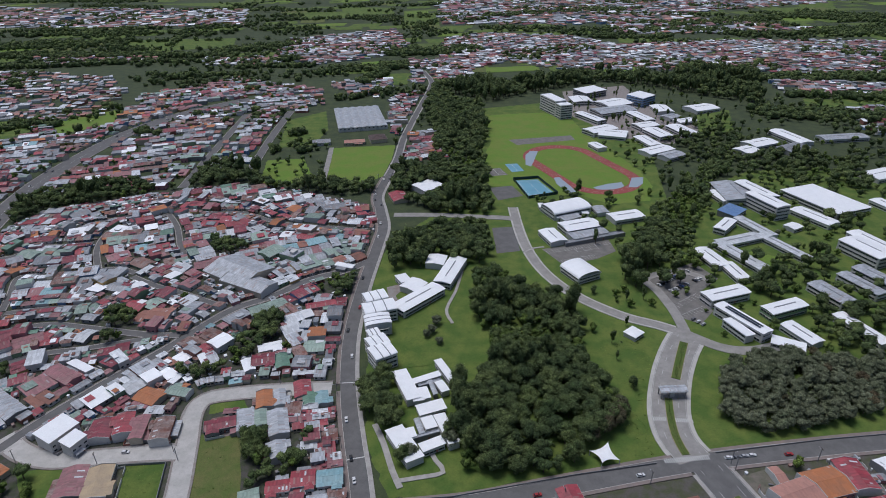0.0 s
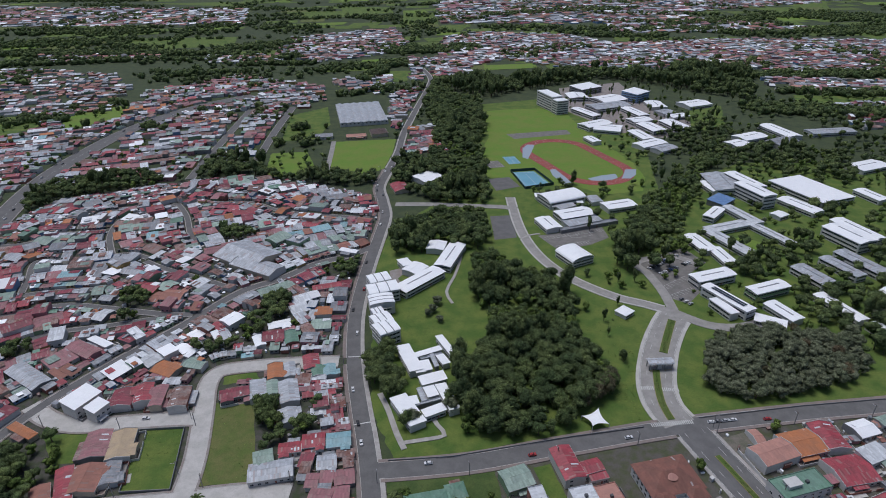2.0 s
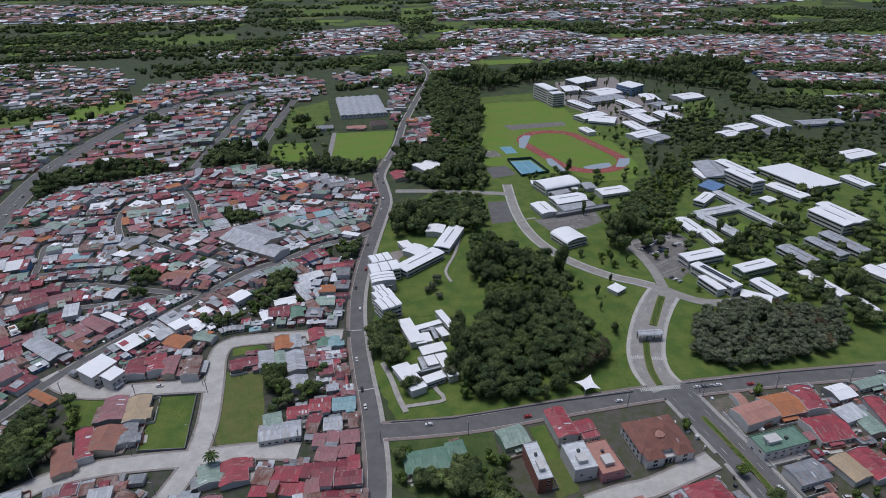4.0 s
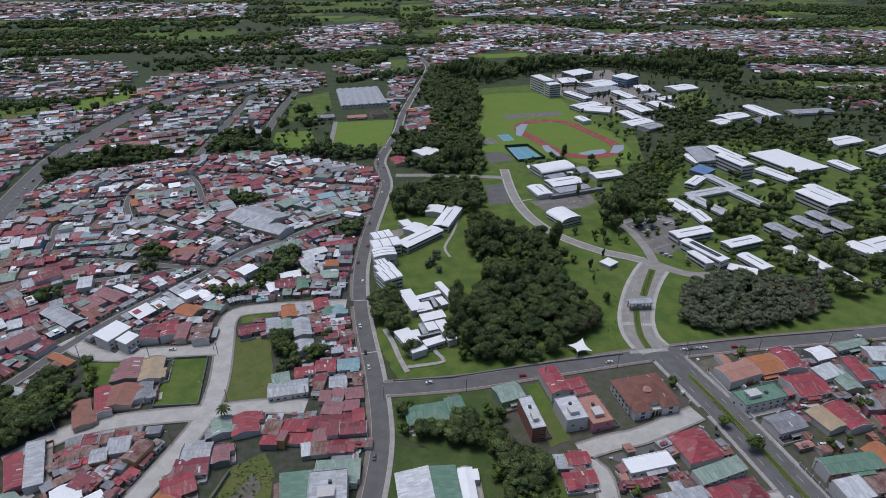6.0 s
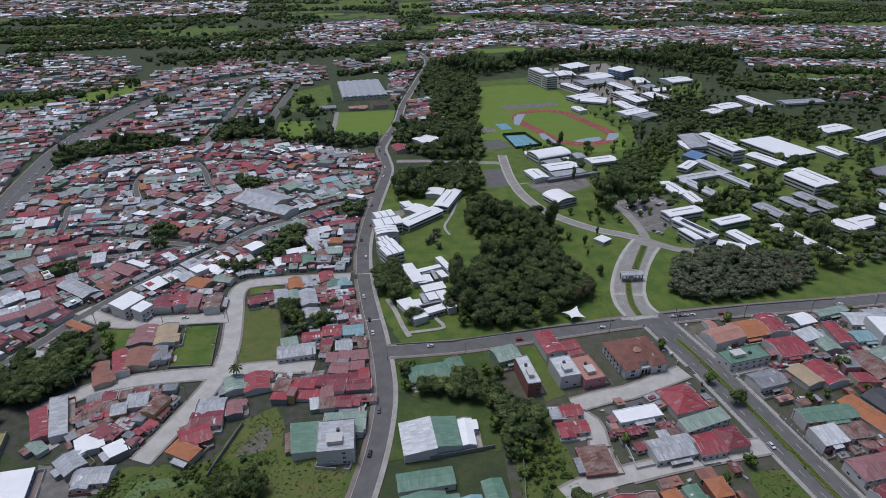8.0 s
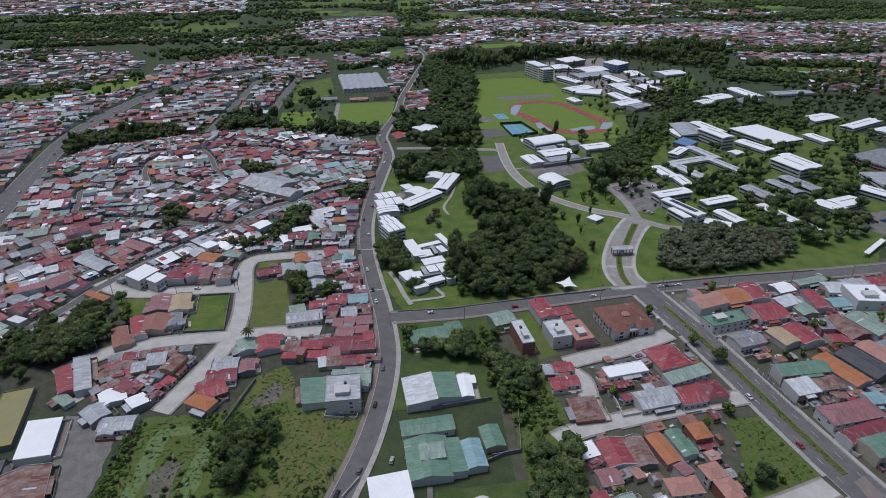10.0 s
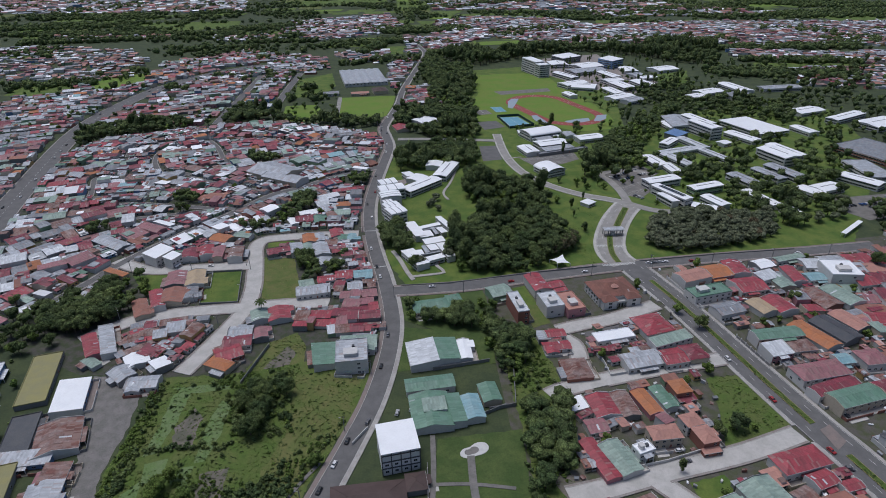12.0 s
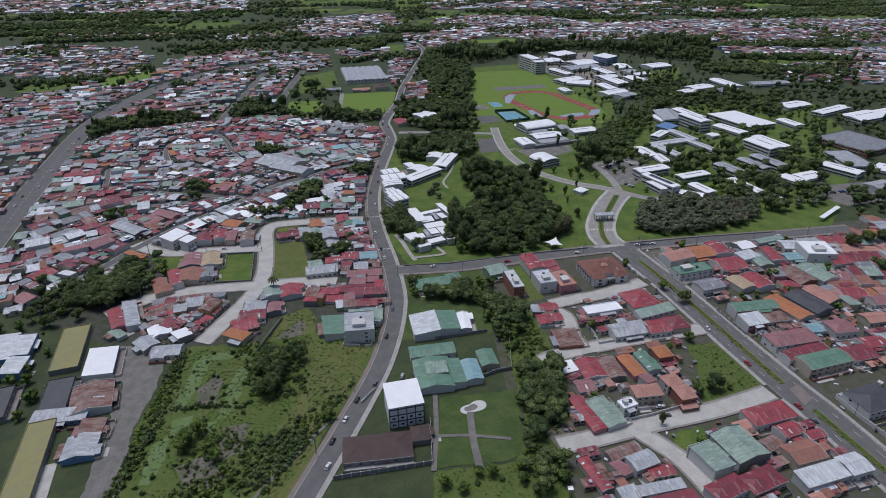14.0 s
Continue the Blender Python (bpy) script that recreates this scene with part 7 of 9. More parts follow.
wood(CAMPUS_AREA, 11, 95, DENSE + ["broad_c", "grey_a"], "", 0.5, 1.05, mass=True, share=0.42, clear=1.5)
wood([(327.7, 528.7), (441.8, 546.0), (430.0, 444.4), (374.4, 344.4), (416.3, 342.0), (512.9, 367.2), (722.0, 626.0), (613.3, 703.3), (433.5, 681.6)], 12, 96, DENSE + ["broad_c"], "", 0.55, 1.05, mass=True, share=0.5, clear=1.5)
wood([(453.2, 938.4), (807.3, 955.5), (539.9, 589.3), (542.6, 669.5), (492.5, 785.9), (434.6, 834.4)], 14, 97, DENSE, "", 0.8, 1.3, mass=True, share=0.5)
wood([(213.7, 1037.6), (344.9, 1075.6), (436.6, 920.4), (337.6, 679.5), (250.5, 744.2), (193.6, 881.4)], 15, 98, ["broad_c", "tall_a", "broad_b"], "", 0.5, 0.9, mass=True, share=0.5, clear=1.0)
wood([(-261.3, 858.1), (-221.8, 872.0), (-166.6, 752.9), (-150.7, 773.1), (-125.1, 628.6), (-202.4, 622.5), (-207.0, 729.9)], 15, 99, ["broad_b", "broad_c"], "", 0.5, 0.9, mass=True, share=0.5)
wood([(-29.9, 174.5), (-10.7, 177.4), (13.4, 174.6), (14.4, 156.4), (1.3, 147.1), (-27.5, 157.7)], 5.5, 117, ["broad_a", "broad_b", "broad_a", "broad_c"], "", 0.75, 1.15, mass=True)
wood([(18.3, 175.4), (29.2, 172.6), (32.2, 151.3), (40.0, 136.2), (43.6, 111.5), (26.3, 105.8), (20.5, 134.8), (16.5, 151.8)], 4.5, 118, SHRUBS + ["broad_b", "broad_a"], "", 0.6, 1.15, mass=True)
wood([(-147.9, 55.8), (-131.8, 58.4), (-104.5, 58.9), (-103.0, 55.1), (-130.4, 54.2), (-146.0, 50.9)], 2.6, 119, ["bush_a"], "", 0.6, 1.0, mass=True)
for k, (poly, gap, lo, hi) in enumerate((
    ([(-131.3, 100.4), (-106.2, 110.0), (-89.3, 90.8), (-90.7, 67.4), (-104.5, 63.6), (-114.0, 77.8), (-110.0, 95.0)], 2.6, 0.7, 1.5),
    ([(-138.1, 37.2), (-112.6, 41.7), (-95.7, 28.3), (-70.9, 53.8), (-61.1, 66.1), (-61.2, 45.4), (-71.9, 27.4), (-84.3, 2.3), (-125.1, 2.3), (-122.7, 16.0)], 2.6, 0.4, 1.2),
    ([(-50.5, 79.4), (-46.3, 84.1), (-54.7, 61.5), (-61.8, 49.4), (-66.0, 52.0)], 2.4, 0.5, 1.1),
    ([(-158.0, 96.0), (-151.0, 100.0), (-144.0, 40.0), (-146.0, 0.0), (-151.0, 0.0), (-154.0, 42.0)], 2.2, 0.5, 1.1),
    ([(32.0, 140.0), (48.0, 132.0), (56.0, 86.0), (46.0, 20.0), (34.0, 22.0), (38.0, 84.0)], 2.8, 0.6, 1.3),
)):
    wood(poly, gap, 140 + k, ["bush_a", "bush_a", "bush_b", "bush_b"], "", lo, hi, clear=1.0, mass=True, share=0.9)
wood([(238.0, 268.3), (268.7, 310.5), (353.6, 326.5), (323.0, 281.5), (270.3, 275.2)], 9.0, 150, ["broad_a", "grey_a", "broad_b"], "", 0.7, 1.2, mass=True, share=0.75)
for k, poly in enumerate(([(-57.7, 584.7), (-58.0, 625.2), (-46.4, 664.0), (-29.6, 663.0), (-19.7, 627.7), (-21.4, 600.2), (-37.5, 575.2)], [(-50.0, 563.5), (-5.0, 532.0), (41.0, 525.8), (44.2, 570.7), (-1.6, 560.9)], [(-28.3, 952.2), (-26.3, 1096.4), (19.5, 1047.9), (23.7, 726.5), (2.8, 743.0), (-18.7, 847.2)])):
    wood(poly, 7.5, 160 + k, DENSE, "", 0.8, 1.3, clear=1.5, mass=True)
build_masses("wood", "dense dark green woods and town trees")
# hedges and woods of the far valley

v, f = leaf_crown(31, 6.0, 5.5, 3.6, 0.6, 2, 8, 1.8)
KINDS["far_a"] = (mesh_of("crown", v, f, LEAVES[0]), Shape().box(-0.3, -0.3, -0.3, 0.3, 0.3, 3.0).mesh("trunk", BARK), "", "tree")
v, f = leaf_crown(32, 4.0, 4.0, 5.0, 0.6, 2, 8, 1.6)
KINDS["far_b"] = (mesh_of("crown", v, f, LEAVES[1]), Shape().box(-0.3, -0.3, -0.3, 0.3, 0.3, 4.0).mesh("trunk", BARK), "", "tree")


def hedge(a, e, wide, seed, gap=9.0, share=0.85):
    """A belt of distant trees between two places."""
    rnd = random.Random(seed)
    a, e = Vector((*a, 0)), Vector((*e, 0))
    n = max(1, int((e - a).length / gap)) * max(1, int(wide / gap))
    side = Vector((-(e - a).y, (e - a).x, 0)).normalized()
    for i in range(n):
        if rnd.random() > share:
            continue
        p = a.lerp(e, rnd.random()) + side * rnd.uniform(-wide, wide) * 0.5 * (0.4 + 0.6 * abs(math.sin(i * 0.7)))
        if not near_road(p.x, p.y, 2):
            mass_tree(rnd.choice(("far_a", "far_a", "far_b")), p.x, p.y, rnd.uniform(0.7, 1.6), rnd.uniform(0, 360))


BELTS = (
    ([(-1106.9, 1453.4), (-462.7, 1416.7)], 60), ([(-1212.7, 1605.0), (-801.2, 1622.1)], 160), ([(-1341.1, 1788.8), (-577.1, 1801.4)], 70), ([(-422.9, 1282.8), (-258.1, 1282.7)], 30), ([(-236.1, 1223.3), (-66.9, 1268.6)], 60),
    ([(-120.2, 1403.6), (94.1, 1460.6)], 90), ([(-933.4, 1307.8), (-684.4, 1339.2)], 30), ([(-530.7, 1466.4), (-365.8, 1566.0)], 60), ([(116.5, 1822.6), (789.5, 1687.0)], 60), ([(389.5, 1625.0), (588.5, 1587.2)], 70),
    ([(755.6, 1609.4), (1256.0, 1619.9)], 120), ([(1127.9, 2045.5), (1391.0, 1807.0)], 260), ([(-557.1, 1844.9), (-360.2, 1848.2)], 60), ([(-616.6, 2056.9), (-33.8, 2108.1)], 60), ([(566.2, 1106.0), (880.3, 1099.2)], 60),
    ([(654.6, 1825.6), (1091.2, 1975.3)], 120), ([(-522.9, 1179.2), (-336.6, 1219.3)], 20), ([(132.9, 2088.4), (631.8, 2223.2)], 90), ([(-1299.7, 1873.0), (-807.1, 1894.0)], 60), ([(-940.0, 1531.6), (-434.5, 1505.3)], 22),
    ([(-856.2, 1645.3), (-446.7, 1664.7)], 22), ([(-897.6, 1368.1), (-492.4, 1350.5)], 16), ([(-687.7, 853.1), (-554.5, 863.7)], 30), ([(-530.0, 834.0), (-374.1, 804.9)], 14), ([(-20.3, 1097.5), (182.1, 1084.4)], 40),
    ([(-167.0, 2441.4), (4.8, 2500.6)], 60), ([(-1927.5, 2841.5), (-1289.1, 2799.1)], 90), ([(982.8, 1626.7), (1327.6, 1719.1)], 160), ([(468.0, 1206.4), (593.4, 1164.8)], 60), ([(460.4, 877.4), (679.2, 820.5)], 60), ([(561.7, 976.8), (761.8, 935.0)], 30),
    ([(-167.9, 989.4), (-87.4, 1036.2)], 20), ([(-216.8, 797.3), (-141.1, 806.7)], 12), ([(-366.7, 1340.9), (-311.3, 1369.9)], 50), ([(-143.8, 1105.5), (-103.5, 1259.5)], 40), ([(-673.7, 1558.6), (-710.6, 1770.9)], 30),
)
for k, (line, wide) in enumerate(BELTS):
    hedge(*line, wide, 200 + k, gap=8.0 if line[0][1] < 1500 else 14.0)
rnd = random.Random(5)
for j in range(130):
    for i in range(200):
        x, y = -2250 + i * 22 + rnd.uniform(-10, 10), 720 + j * 16 + rnd.uniform(-8, 8)
        if abs(x) > 0.9 * (y + 250) or (y < 1000 and -150 < x < 500):
            continue
        k = noise.noise(Vector((x / 170, y / 110, 1.7))) + 0.35 * noise.noise(Vector((x / 45, y / 30, 4.1)))
        if k > 0.24 and not near_road(x, y, 3):
            mass_tree(rnd.choice(("far_a", "far_a", "far_b")), x, y, rnd.uniform(0.6, 1.5), rnd.uniform(0, 360))
build_masses("distant_woods", "distant hedgerows and dark woods of the valley")

# ---- sports ground ----
def stadium(cx, cy, half_l, half_w, rot, z, width, name, material, label):
    """A running track: two straights and two bends."""
    s, ring = Shape(), []
    r = half_w
    st = half_l - r
    for i in range(64):
        a = 2 * math.pi * i / 64
        x, y = math.cos(a), math.sin(a)
        ring.append((x, y, st if x > 0 else -st))
    m = pose(cx, cy, 0, 0, 0, rot)
    n = len(ring)
    for i in range(n):
        q = []
        for (x, y, o), w in ((ring[i], r - width), (ring[i], r), (ring[(i + 1) % n], r), (ring[(i + 1) % n], r - width)):
            q.append(tuple(m @ Vector((x * w + o, y * w, z))))
        s.slab(q, 0.06)
    ob = tagged(new(name, s.mesh(name, material)), label, "running track", kind="structure")
    lines = Shape()
    for k in range(1, 6):
        w0 = r - width * k / 6
        for i in range(n):
            q = []
            for (x, y, o), w in ((ring[i], w0 - 0.03), (ring[i], w0 + 0.03), (ring[(i + 1) % n], w0 + 0.03), (ring[(i + 1) % n], w0 - 0.03)):
                q.append(tuple(m @ Vector((x * w + o, y * w, z + 0.01))))
            lines.add(q, [(0, 1, 2, 3)])
    part("lane_line", lines.mesh("lane_line", WHITE_LINE), ob)


stadium(158.3, 655.0, 85.0, 45.6, -68.7, 0.17, 13.0, "running_track", TRACK, "red synthetic running track with white lane lines")
patch("track_apron", [(102.4, 700.5), (109.9, 715.2), (119.7, 714.8), (109.8, 679.5), (103.8, 660.1), (98.0, 666.2)], TRACKBLUE, "pale blue track apron", "sports court", z=0.185)
patch("track_apron", [(209.0, 619.4), (221.9, 620.6), (216.3, 602.2), (207.0, 591.2), (197.5, 591.5)], TRACKBLUE, "pale blue track apron", "sports court", z=0.185)
patch("track_apron", [(160.6, 593.0), (177.9, 602.1), (194.3, 606.4), (194.2, 594.9), (182.4, 584.2), (164.4, 583.3)], TRACKBLUE, "pale blue sand-pit apron", "sports court", z=0.15)
patch("track_apron", [(123.7, 622.8), (130.2, 624.3), (138.0, 593.8), (140.2, 581.1), (130.8, 578.4), (123.6, 604.2)], TRACKBLUE, "pale blue track apron", "sports court", z=0.19)


def court(pts, material, label):
    ob = patch("sports_court", pts, material, label, "sports court", z=0.15)
    p = [Vector((*q, 0.165)) for q in pts]
    c = sum(p, Vector()) / 4
    s = Shape()
    ring = [c + (q - c) * 0.86 for q in p]
    ring2 = [c + (q - c) * 0.84 for q in p]
    for i in range(4):
        s.add([ring[i], ring[(i + 1) % 4], ring2[(i + 1) % 4], ring2[i]], [(0, 1, 2, 3)])
    a, e = (ring[0] + ring[1]) / 2, (ring[2] + ring[3]) / 2
    n = (ring[1] - ring[0]).normalized() * 0.15
    s.add([a - n, a + n, e + n, e - n], [(0, 1, 2, 3)])
    part("court_line", s.mesh("court_line", WHITE_LINE), ob)


court([(80.4, 615.9), (104.9, 618.4), (117.1, 577.3), (89.0, 569.3)], COURT, "blue fenced sports court with white lines")
FENCE = mat("dark_green_fence", (0.02, 0.05, 0.045), 0.7, None, 0.2, 0.5)


def court_fence(pts, h):
    """A tall dark screen fence round a court, with posts."""
    ob = empty("court_fence", pose(*pts[0], 0), "dark green screen fence round the blue court", "fence")
    x0, y0 = pts[0]
    for (ax, ay), (ex, ey) in zip(pts, pts[1:] + pts[:1]):
        n = math.hypot(ex - ax, ey - ay)
        m = pose((ax + ex) / 2 - x0, (ay + ey) / 2 - y0, 0, 0, 0, math.degrees(math.atan2(ey - ay, ex - ax)))
        part("screen", Shape().box(-n / 2, -0.04, 0, n / 2, 0.04, h).mesh("screen", FENCE), ob, m)
        for k in range(7):
            part("post", Shape().box(-0.08, -0.08, 0, 0.08, 0.08, h + 0.3).mesh("post", ROOFS["zinc"]), ob, m @ pose((k / 6 - 0.5) * n, 0.1, 0))


court_fence([(78.1, 617.7), (106.0, 621.8), (119.8, 575.7), (87.8, 564.9)], 3.2)
court([(73.8, 669.1), (88.6, 670.5), (94.0, 645.5), (79.5, 642.4)], COURT, "small blue sports court")
court([(48.8, 653.0), (67.3, 656.0), (74.1, 633.6), (56.1, 630.8)], GRAVEL, "small grey sports court")
patch("asphalt_yard", [(50.3, 595.6), (75.0, 601.1), (83.6, 572.5), (57.0, 561.6)], ASPHALT, "dark asphalt yard", "yard")
patch("asphalt_yard", [(45.4, 497.3), (66.5, 499.2), (65.8, 451.3), (45.5, 447.4)], ASPHALT, "dark asphalt parking lot", "parking lot")
patch("car_park", [(84.6, 454.1), (146.0, 470.0), (146.8, 448.3), (127.6, 435.3), (98.4, 425.4)], GRAVEL, "grey asphalt car park", "parking lot")
patch("car_park", [(160.2, 402.5), (204.4, 427.0), (213.7, 400.7), (192.8, 382.2), (191.7, 355.7), (177.2, 339.9), (160.4, 352.5)], GRAVEL, "grey asphalt car park", "parking lot")
patch("car_park", [(345.2, 331.6), (416.3, 342.0), (408.3, 300.8), (347.7, 285.3), (338.2, 302.2)], GRAVEL, "grey asphalt car park", "parking lot")


def bay_lines(a, e, n, depth, label="white parking bay lines on the car park"):
    """White bay lines in a row from a to e."""
    a, e = Vector((*a, 0)), Vector((*e, 0))
    t = (e - a).normalized()
    k = Vector((-t.y, t.x, 0))
    s = Shape()
    for i in range(n + 1):
        p = a.lerp(e, i / n)
        s.add([(*(p + t * u + k * v).xy, 0.3) for u, v in ((-0.09, 0), (0.09, 0), (0.09, depth), (-0.09, depth))], [(0, 1, 2, 3)])
    s.add([(*(p + k * v).xy, 0.3) for p, v in ((a, depth), (e, depth), (e, depth + 0.18), (a, depth + 0.18))], [(0, 1, 2, 3)])
    tagged(new("parking_bays", s.mesh("parking_bays", WHITE_LINE)), label, "markings", kind="structure")


for row, n, depth in (([(87.6, 450.5), (144.1, 466.4)], 22, -5.0), ([(99.0, 428.6), (128.1, 437.5)], 12, 5.0), ([(166.6, 400.3), (199.3, 419.7)], 12, -5.0), ([(163.9, 356.6), (191.0, 374.9)], 9, 5.0), ([(169.0, 346.5), (188.9, 357.5)], 8, 5.0), ([(111.8, 456.6), (131.0, 462.0)], 3, -9.0)):
    bay_lines(*row, n, depth)
patch("plaza", [(-43.8, 394.8), (-23.2, 403.9), (-36.2, 382.4), (-27.7, 362.7), (-37.1, 358.8)], PAVING, "paved forecourt", "plaza")
patch("practice_court", [(88.1, 762.5), (172.9, 778.4), (174.9, 758.4), (96.7, 740.7)], GRAVEL, "grey-green fenced practice court", "sports court")

# ---- open ground near the town ----
patch("vacant_lot", [(-137.6, 242.6), (-112.1, 244.9), (-95.6, 185.5), (-124.0, 183.5)], DRY, "rough grassy vacant lot", "field", 0.4)
patch("garden_lot", [(-168.4, 221.7), (-144.4, 223.2), (-136.0, 181.1), (-160.1, 180.0)], LAWN, "green fenced garden lot", "garden", 0.3)
patch("green_lot", [(-219.6, 218.8), (-192.1, 222.4), (-185.9, 200.9), (-204.3, 198.4)], LAWN, "green grassy lot", "garden", 0.4)
patch("green_lot", [(-136.6, 267.6), (-119.2, 271.9), (-113.4, 263.4), (-134.9, 258.7)], LAWN, "green grassy lot", "garden", 0.3)
patch("vacant_lot", [(-112.8, 112.5), (-105.3, 137.1), (-91.0, 146.1), (-83.5, 133.0), (-81.8, 112.3), (-102.2, 91.9)], DRY, "vacant lot of grass and bare earth", "field", 0.4)
patch("bare_earth", [(-103.6, 113.2), (-94.0, 133.5), (-87.7, 127.1), (-90.2, 112.6), (-98.5, 104.8)], DIRT, "bare earth patch", "field", 0.6)
patch("scrub_field", [(-152.9, 107.1), (-109.7, 110.7), (-81.1, 117.9), (-42.8, 110.5), (-50.1, 75.2), (-66.7, 27.6), (-80.7, -3.3), (-148.6, -3.5), (-156.2, 42.0), (-155.3, 75.0)], SCRUB, "overgrown field of scrub and weeds", "field", 0.8)
patch("grass_field", [(-84.2, 106.8), (-46.7, 109.6), (-53.2, 75.3), (-64.4, 38.3), (-74.0, 24.4), (-87.6, 39.2), (-81.1, 63.1)], DRY, "rough grass slope beside the road", "field", 0.8)
patch("gravel_lane", [(-193.4, 110.5), (-163.4, 104.9), (-158.0, 70.6), (-157.6, 42.1), (-146.4, -0.8), (-161.9, -0.2), (-172.2, 50.3), (-187.6, 90.6)], GRAVEL, "grey gravel yard and lane", "yard", 0.6)
patch("dry_verge", [(-81.9, 24.7), (-64.1, 36.4), (-71.7, -1.4), (-90.3, -2.9)], DRY, "dry grass verge", "field", 0.8)
for row in ([(-145.1, 93.8), (-136.2, 98.5), (-135.6, 74.2), (-138.1, 53.7), (-143.4, 51.1), (-143.1, 70.0)], [(-120.6, 69.1), (-118.3, 87.6), (-112.6, 89.9), (-112.0, 64.4), (-114.5, 48.0), (-118.5, 47.4)], [(-144.1, 30.6), (-138.3, 37.6), (-134.3, 20.1), (-136.3, 7.6), (-140.5, 7.7)],
            [(-140.5, 47.1), (-130.6, 50.6), (-130.8, 39.1), (-137.6, 35.7)], [(-146.9, 98.9), (-120.6, 102.0), (-115.9, 96.6), (-140.4, 93.6)], [(-126.1, 37.1), (-123.1, 44.5), (-118.1, 46.2), (-117.6, 31.4)]):
    patch("vegetable_bed", row, BED, "green vegetable bed in a small plot", "garden", 0.5)
for row in ([(-135.0, 69.7), (-129.4, 83.3), (-124.2, 76.0), (-122.6, 56.4), (-132.7, 56.8)], [(-113.6, 40.3), (-102.3, 43.6), (-100.2, 25.4), (-111.2, 19.2)], [(-128.0, 16.6), (-115.9, 26.1), (-103.3, 9.4), (-117.5, 1.0)]):
    patch("bare_earth", row, DIRT, "bare earth patch in the gardens", "field", 0.9)
patch("green_yard", [(-30.5, 186.4), (23.3, 189.9), (27.7, 160.6), (23.1, 126.8), (-29.0, 157.8)], YARDGRASS, "green yard behind the houses", "garden", 0.4)
patch("dry_lot", [(48.9, 169.5), (59.1, 173.1), (61.6, 150.4), (50.2, 145.5)], DRY, "dry yellowish lot between buildings", "field", 0.3)
patch("green_yard", [(-33.3, 150.1), (25.6, 140.7), (24.2, 113.2), (-31.7, 107.3)], YARDGRASS, "green fenced yard", "garden", 0.4)
patch("park_lawn", [(-8.7, 57.9), (31.8, 62.7), (29.8, 20.3), (22.7, 15.6), (-11.8, 12.1)], YARDGRASS, "green park lawn", "lawn", 0.4)
patch("wood_floor", [(30.2, 143.8), (48.3, 143.0), (61.5, 84.9), (44.4, -8.0), (-12.0, -5.9), (-11.8, 10.5), (23.7, 13.9), (32.1, 27.2), (32.4, 67.1), (30.3, 86.2)], SCRUB, "overgrown ravine floor", "field", 0.8)
patch("vacant_lot", [(133.9, 96.2), (170.1, 100.0), (159.0, 57.4), (139.7, 48.9), (122.5, 45.5), (131.6, 76.9)], SCRUB, "overgrown vacant lot", "field", 0.6)
patch("vacant_lot", [(133.8, 206.3), (167.7, 215.4), (166.9, 190.9), (143.1, 180.7)], DIRT, "dry brown vacant lot", "field", 0.4)
patch("parking_yard", [(74.9, 138.5), (102.7, 146.9), (105.4, 141.2), (82.6, 135.0)], ASPHALT, "dark asphalt parking yard with worn lines", "parking lot")
patch("green_yard", [(42.7, 191.8), (51.8, 193.9), (57.2, 171.7), (48.8, 169.1)], LAWN, "bright green strip of lawn between houses", "garden", 0.3)
patch("garden_lot", [(99.4, 28.8), (115.6, 32.2), (118.2, 25.5), (100.5, 17.5)], LAWN, "weedy garden lot", "garden", 0.5)
patch("bare_earth", [(40.0, 34.1), (54.7, 39.2), (56.4, 22.7), (45.3, 19.7)], DIRT, "bare rubble lot", "field", 0.8)
patch("dry_slope", [(-34.2, 309.5), (-21.6, 346.1), (1.9, 361.8), (5.5, 329.8), (4.8, 305.0), (-25.8, 296.0)], LAWN, "grassy slope by the halls", "field", 1.0)
# fields of the far valley
for row in ([(-560.1, 2269.0), (-474.7, 2482.9), (-185.7, 2404.2), (-152.8, 2218.8), (-398.6, 2061.0)], [(-1203.9, 2668.8), (-798.2, 2704.0), (-752.6, 2479.5)], [(-126.8, 2284.8), (-6.0, 2342.3), (-0.6, 1883.3), (-106.9, 1894.6)], [(-851.5, 1682.6), (-545.0, 1693.4), (-514.8, 1544.9), (-745.0, 1484.0)],
            [(451.6, 1600.1), (577.4, 1588.3), (535.0, 1503.5), (438.4, 1529.1)], [(1212.5, 2502.9), (1427.1, 2342.7), (1288.6, 2041.3), (1105.6, 2002.8)], [(1079.4, 1617.3), (1242.6, 1601.3), (1167.8, 1497.6), (1016.5, 1494.2)], [(-498.5, 1448.8), (-371.6, 1468.6), (-376.8, 1381.8), (-475.7, 1375.9)],
            [(372.5, 866.5), (434.5, 895.0), (392.9, 780.6), (338.7, 758.0)], [(578.6, 956.8), (756.8, 928.1), (710.4, 863.8), (550.4, 888.6)], [(-131.9, 1194.3), (-54.9, 1199.6), (-61.3, 1100.2), (-118.0, 1103.8)], [(-1059.2, 1502.0), (-988.2, 1519.7), (-899.6, 1437.0), (-976.3, 1374.1)]):
    patch("far_field", row, LAWN, "distant green pasture", "field", 2.0)

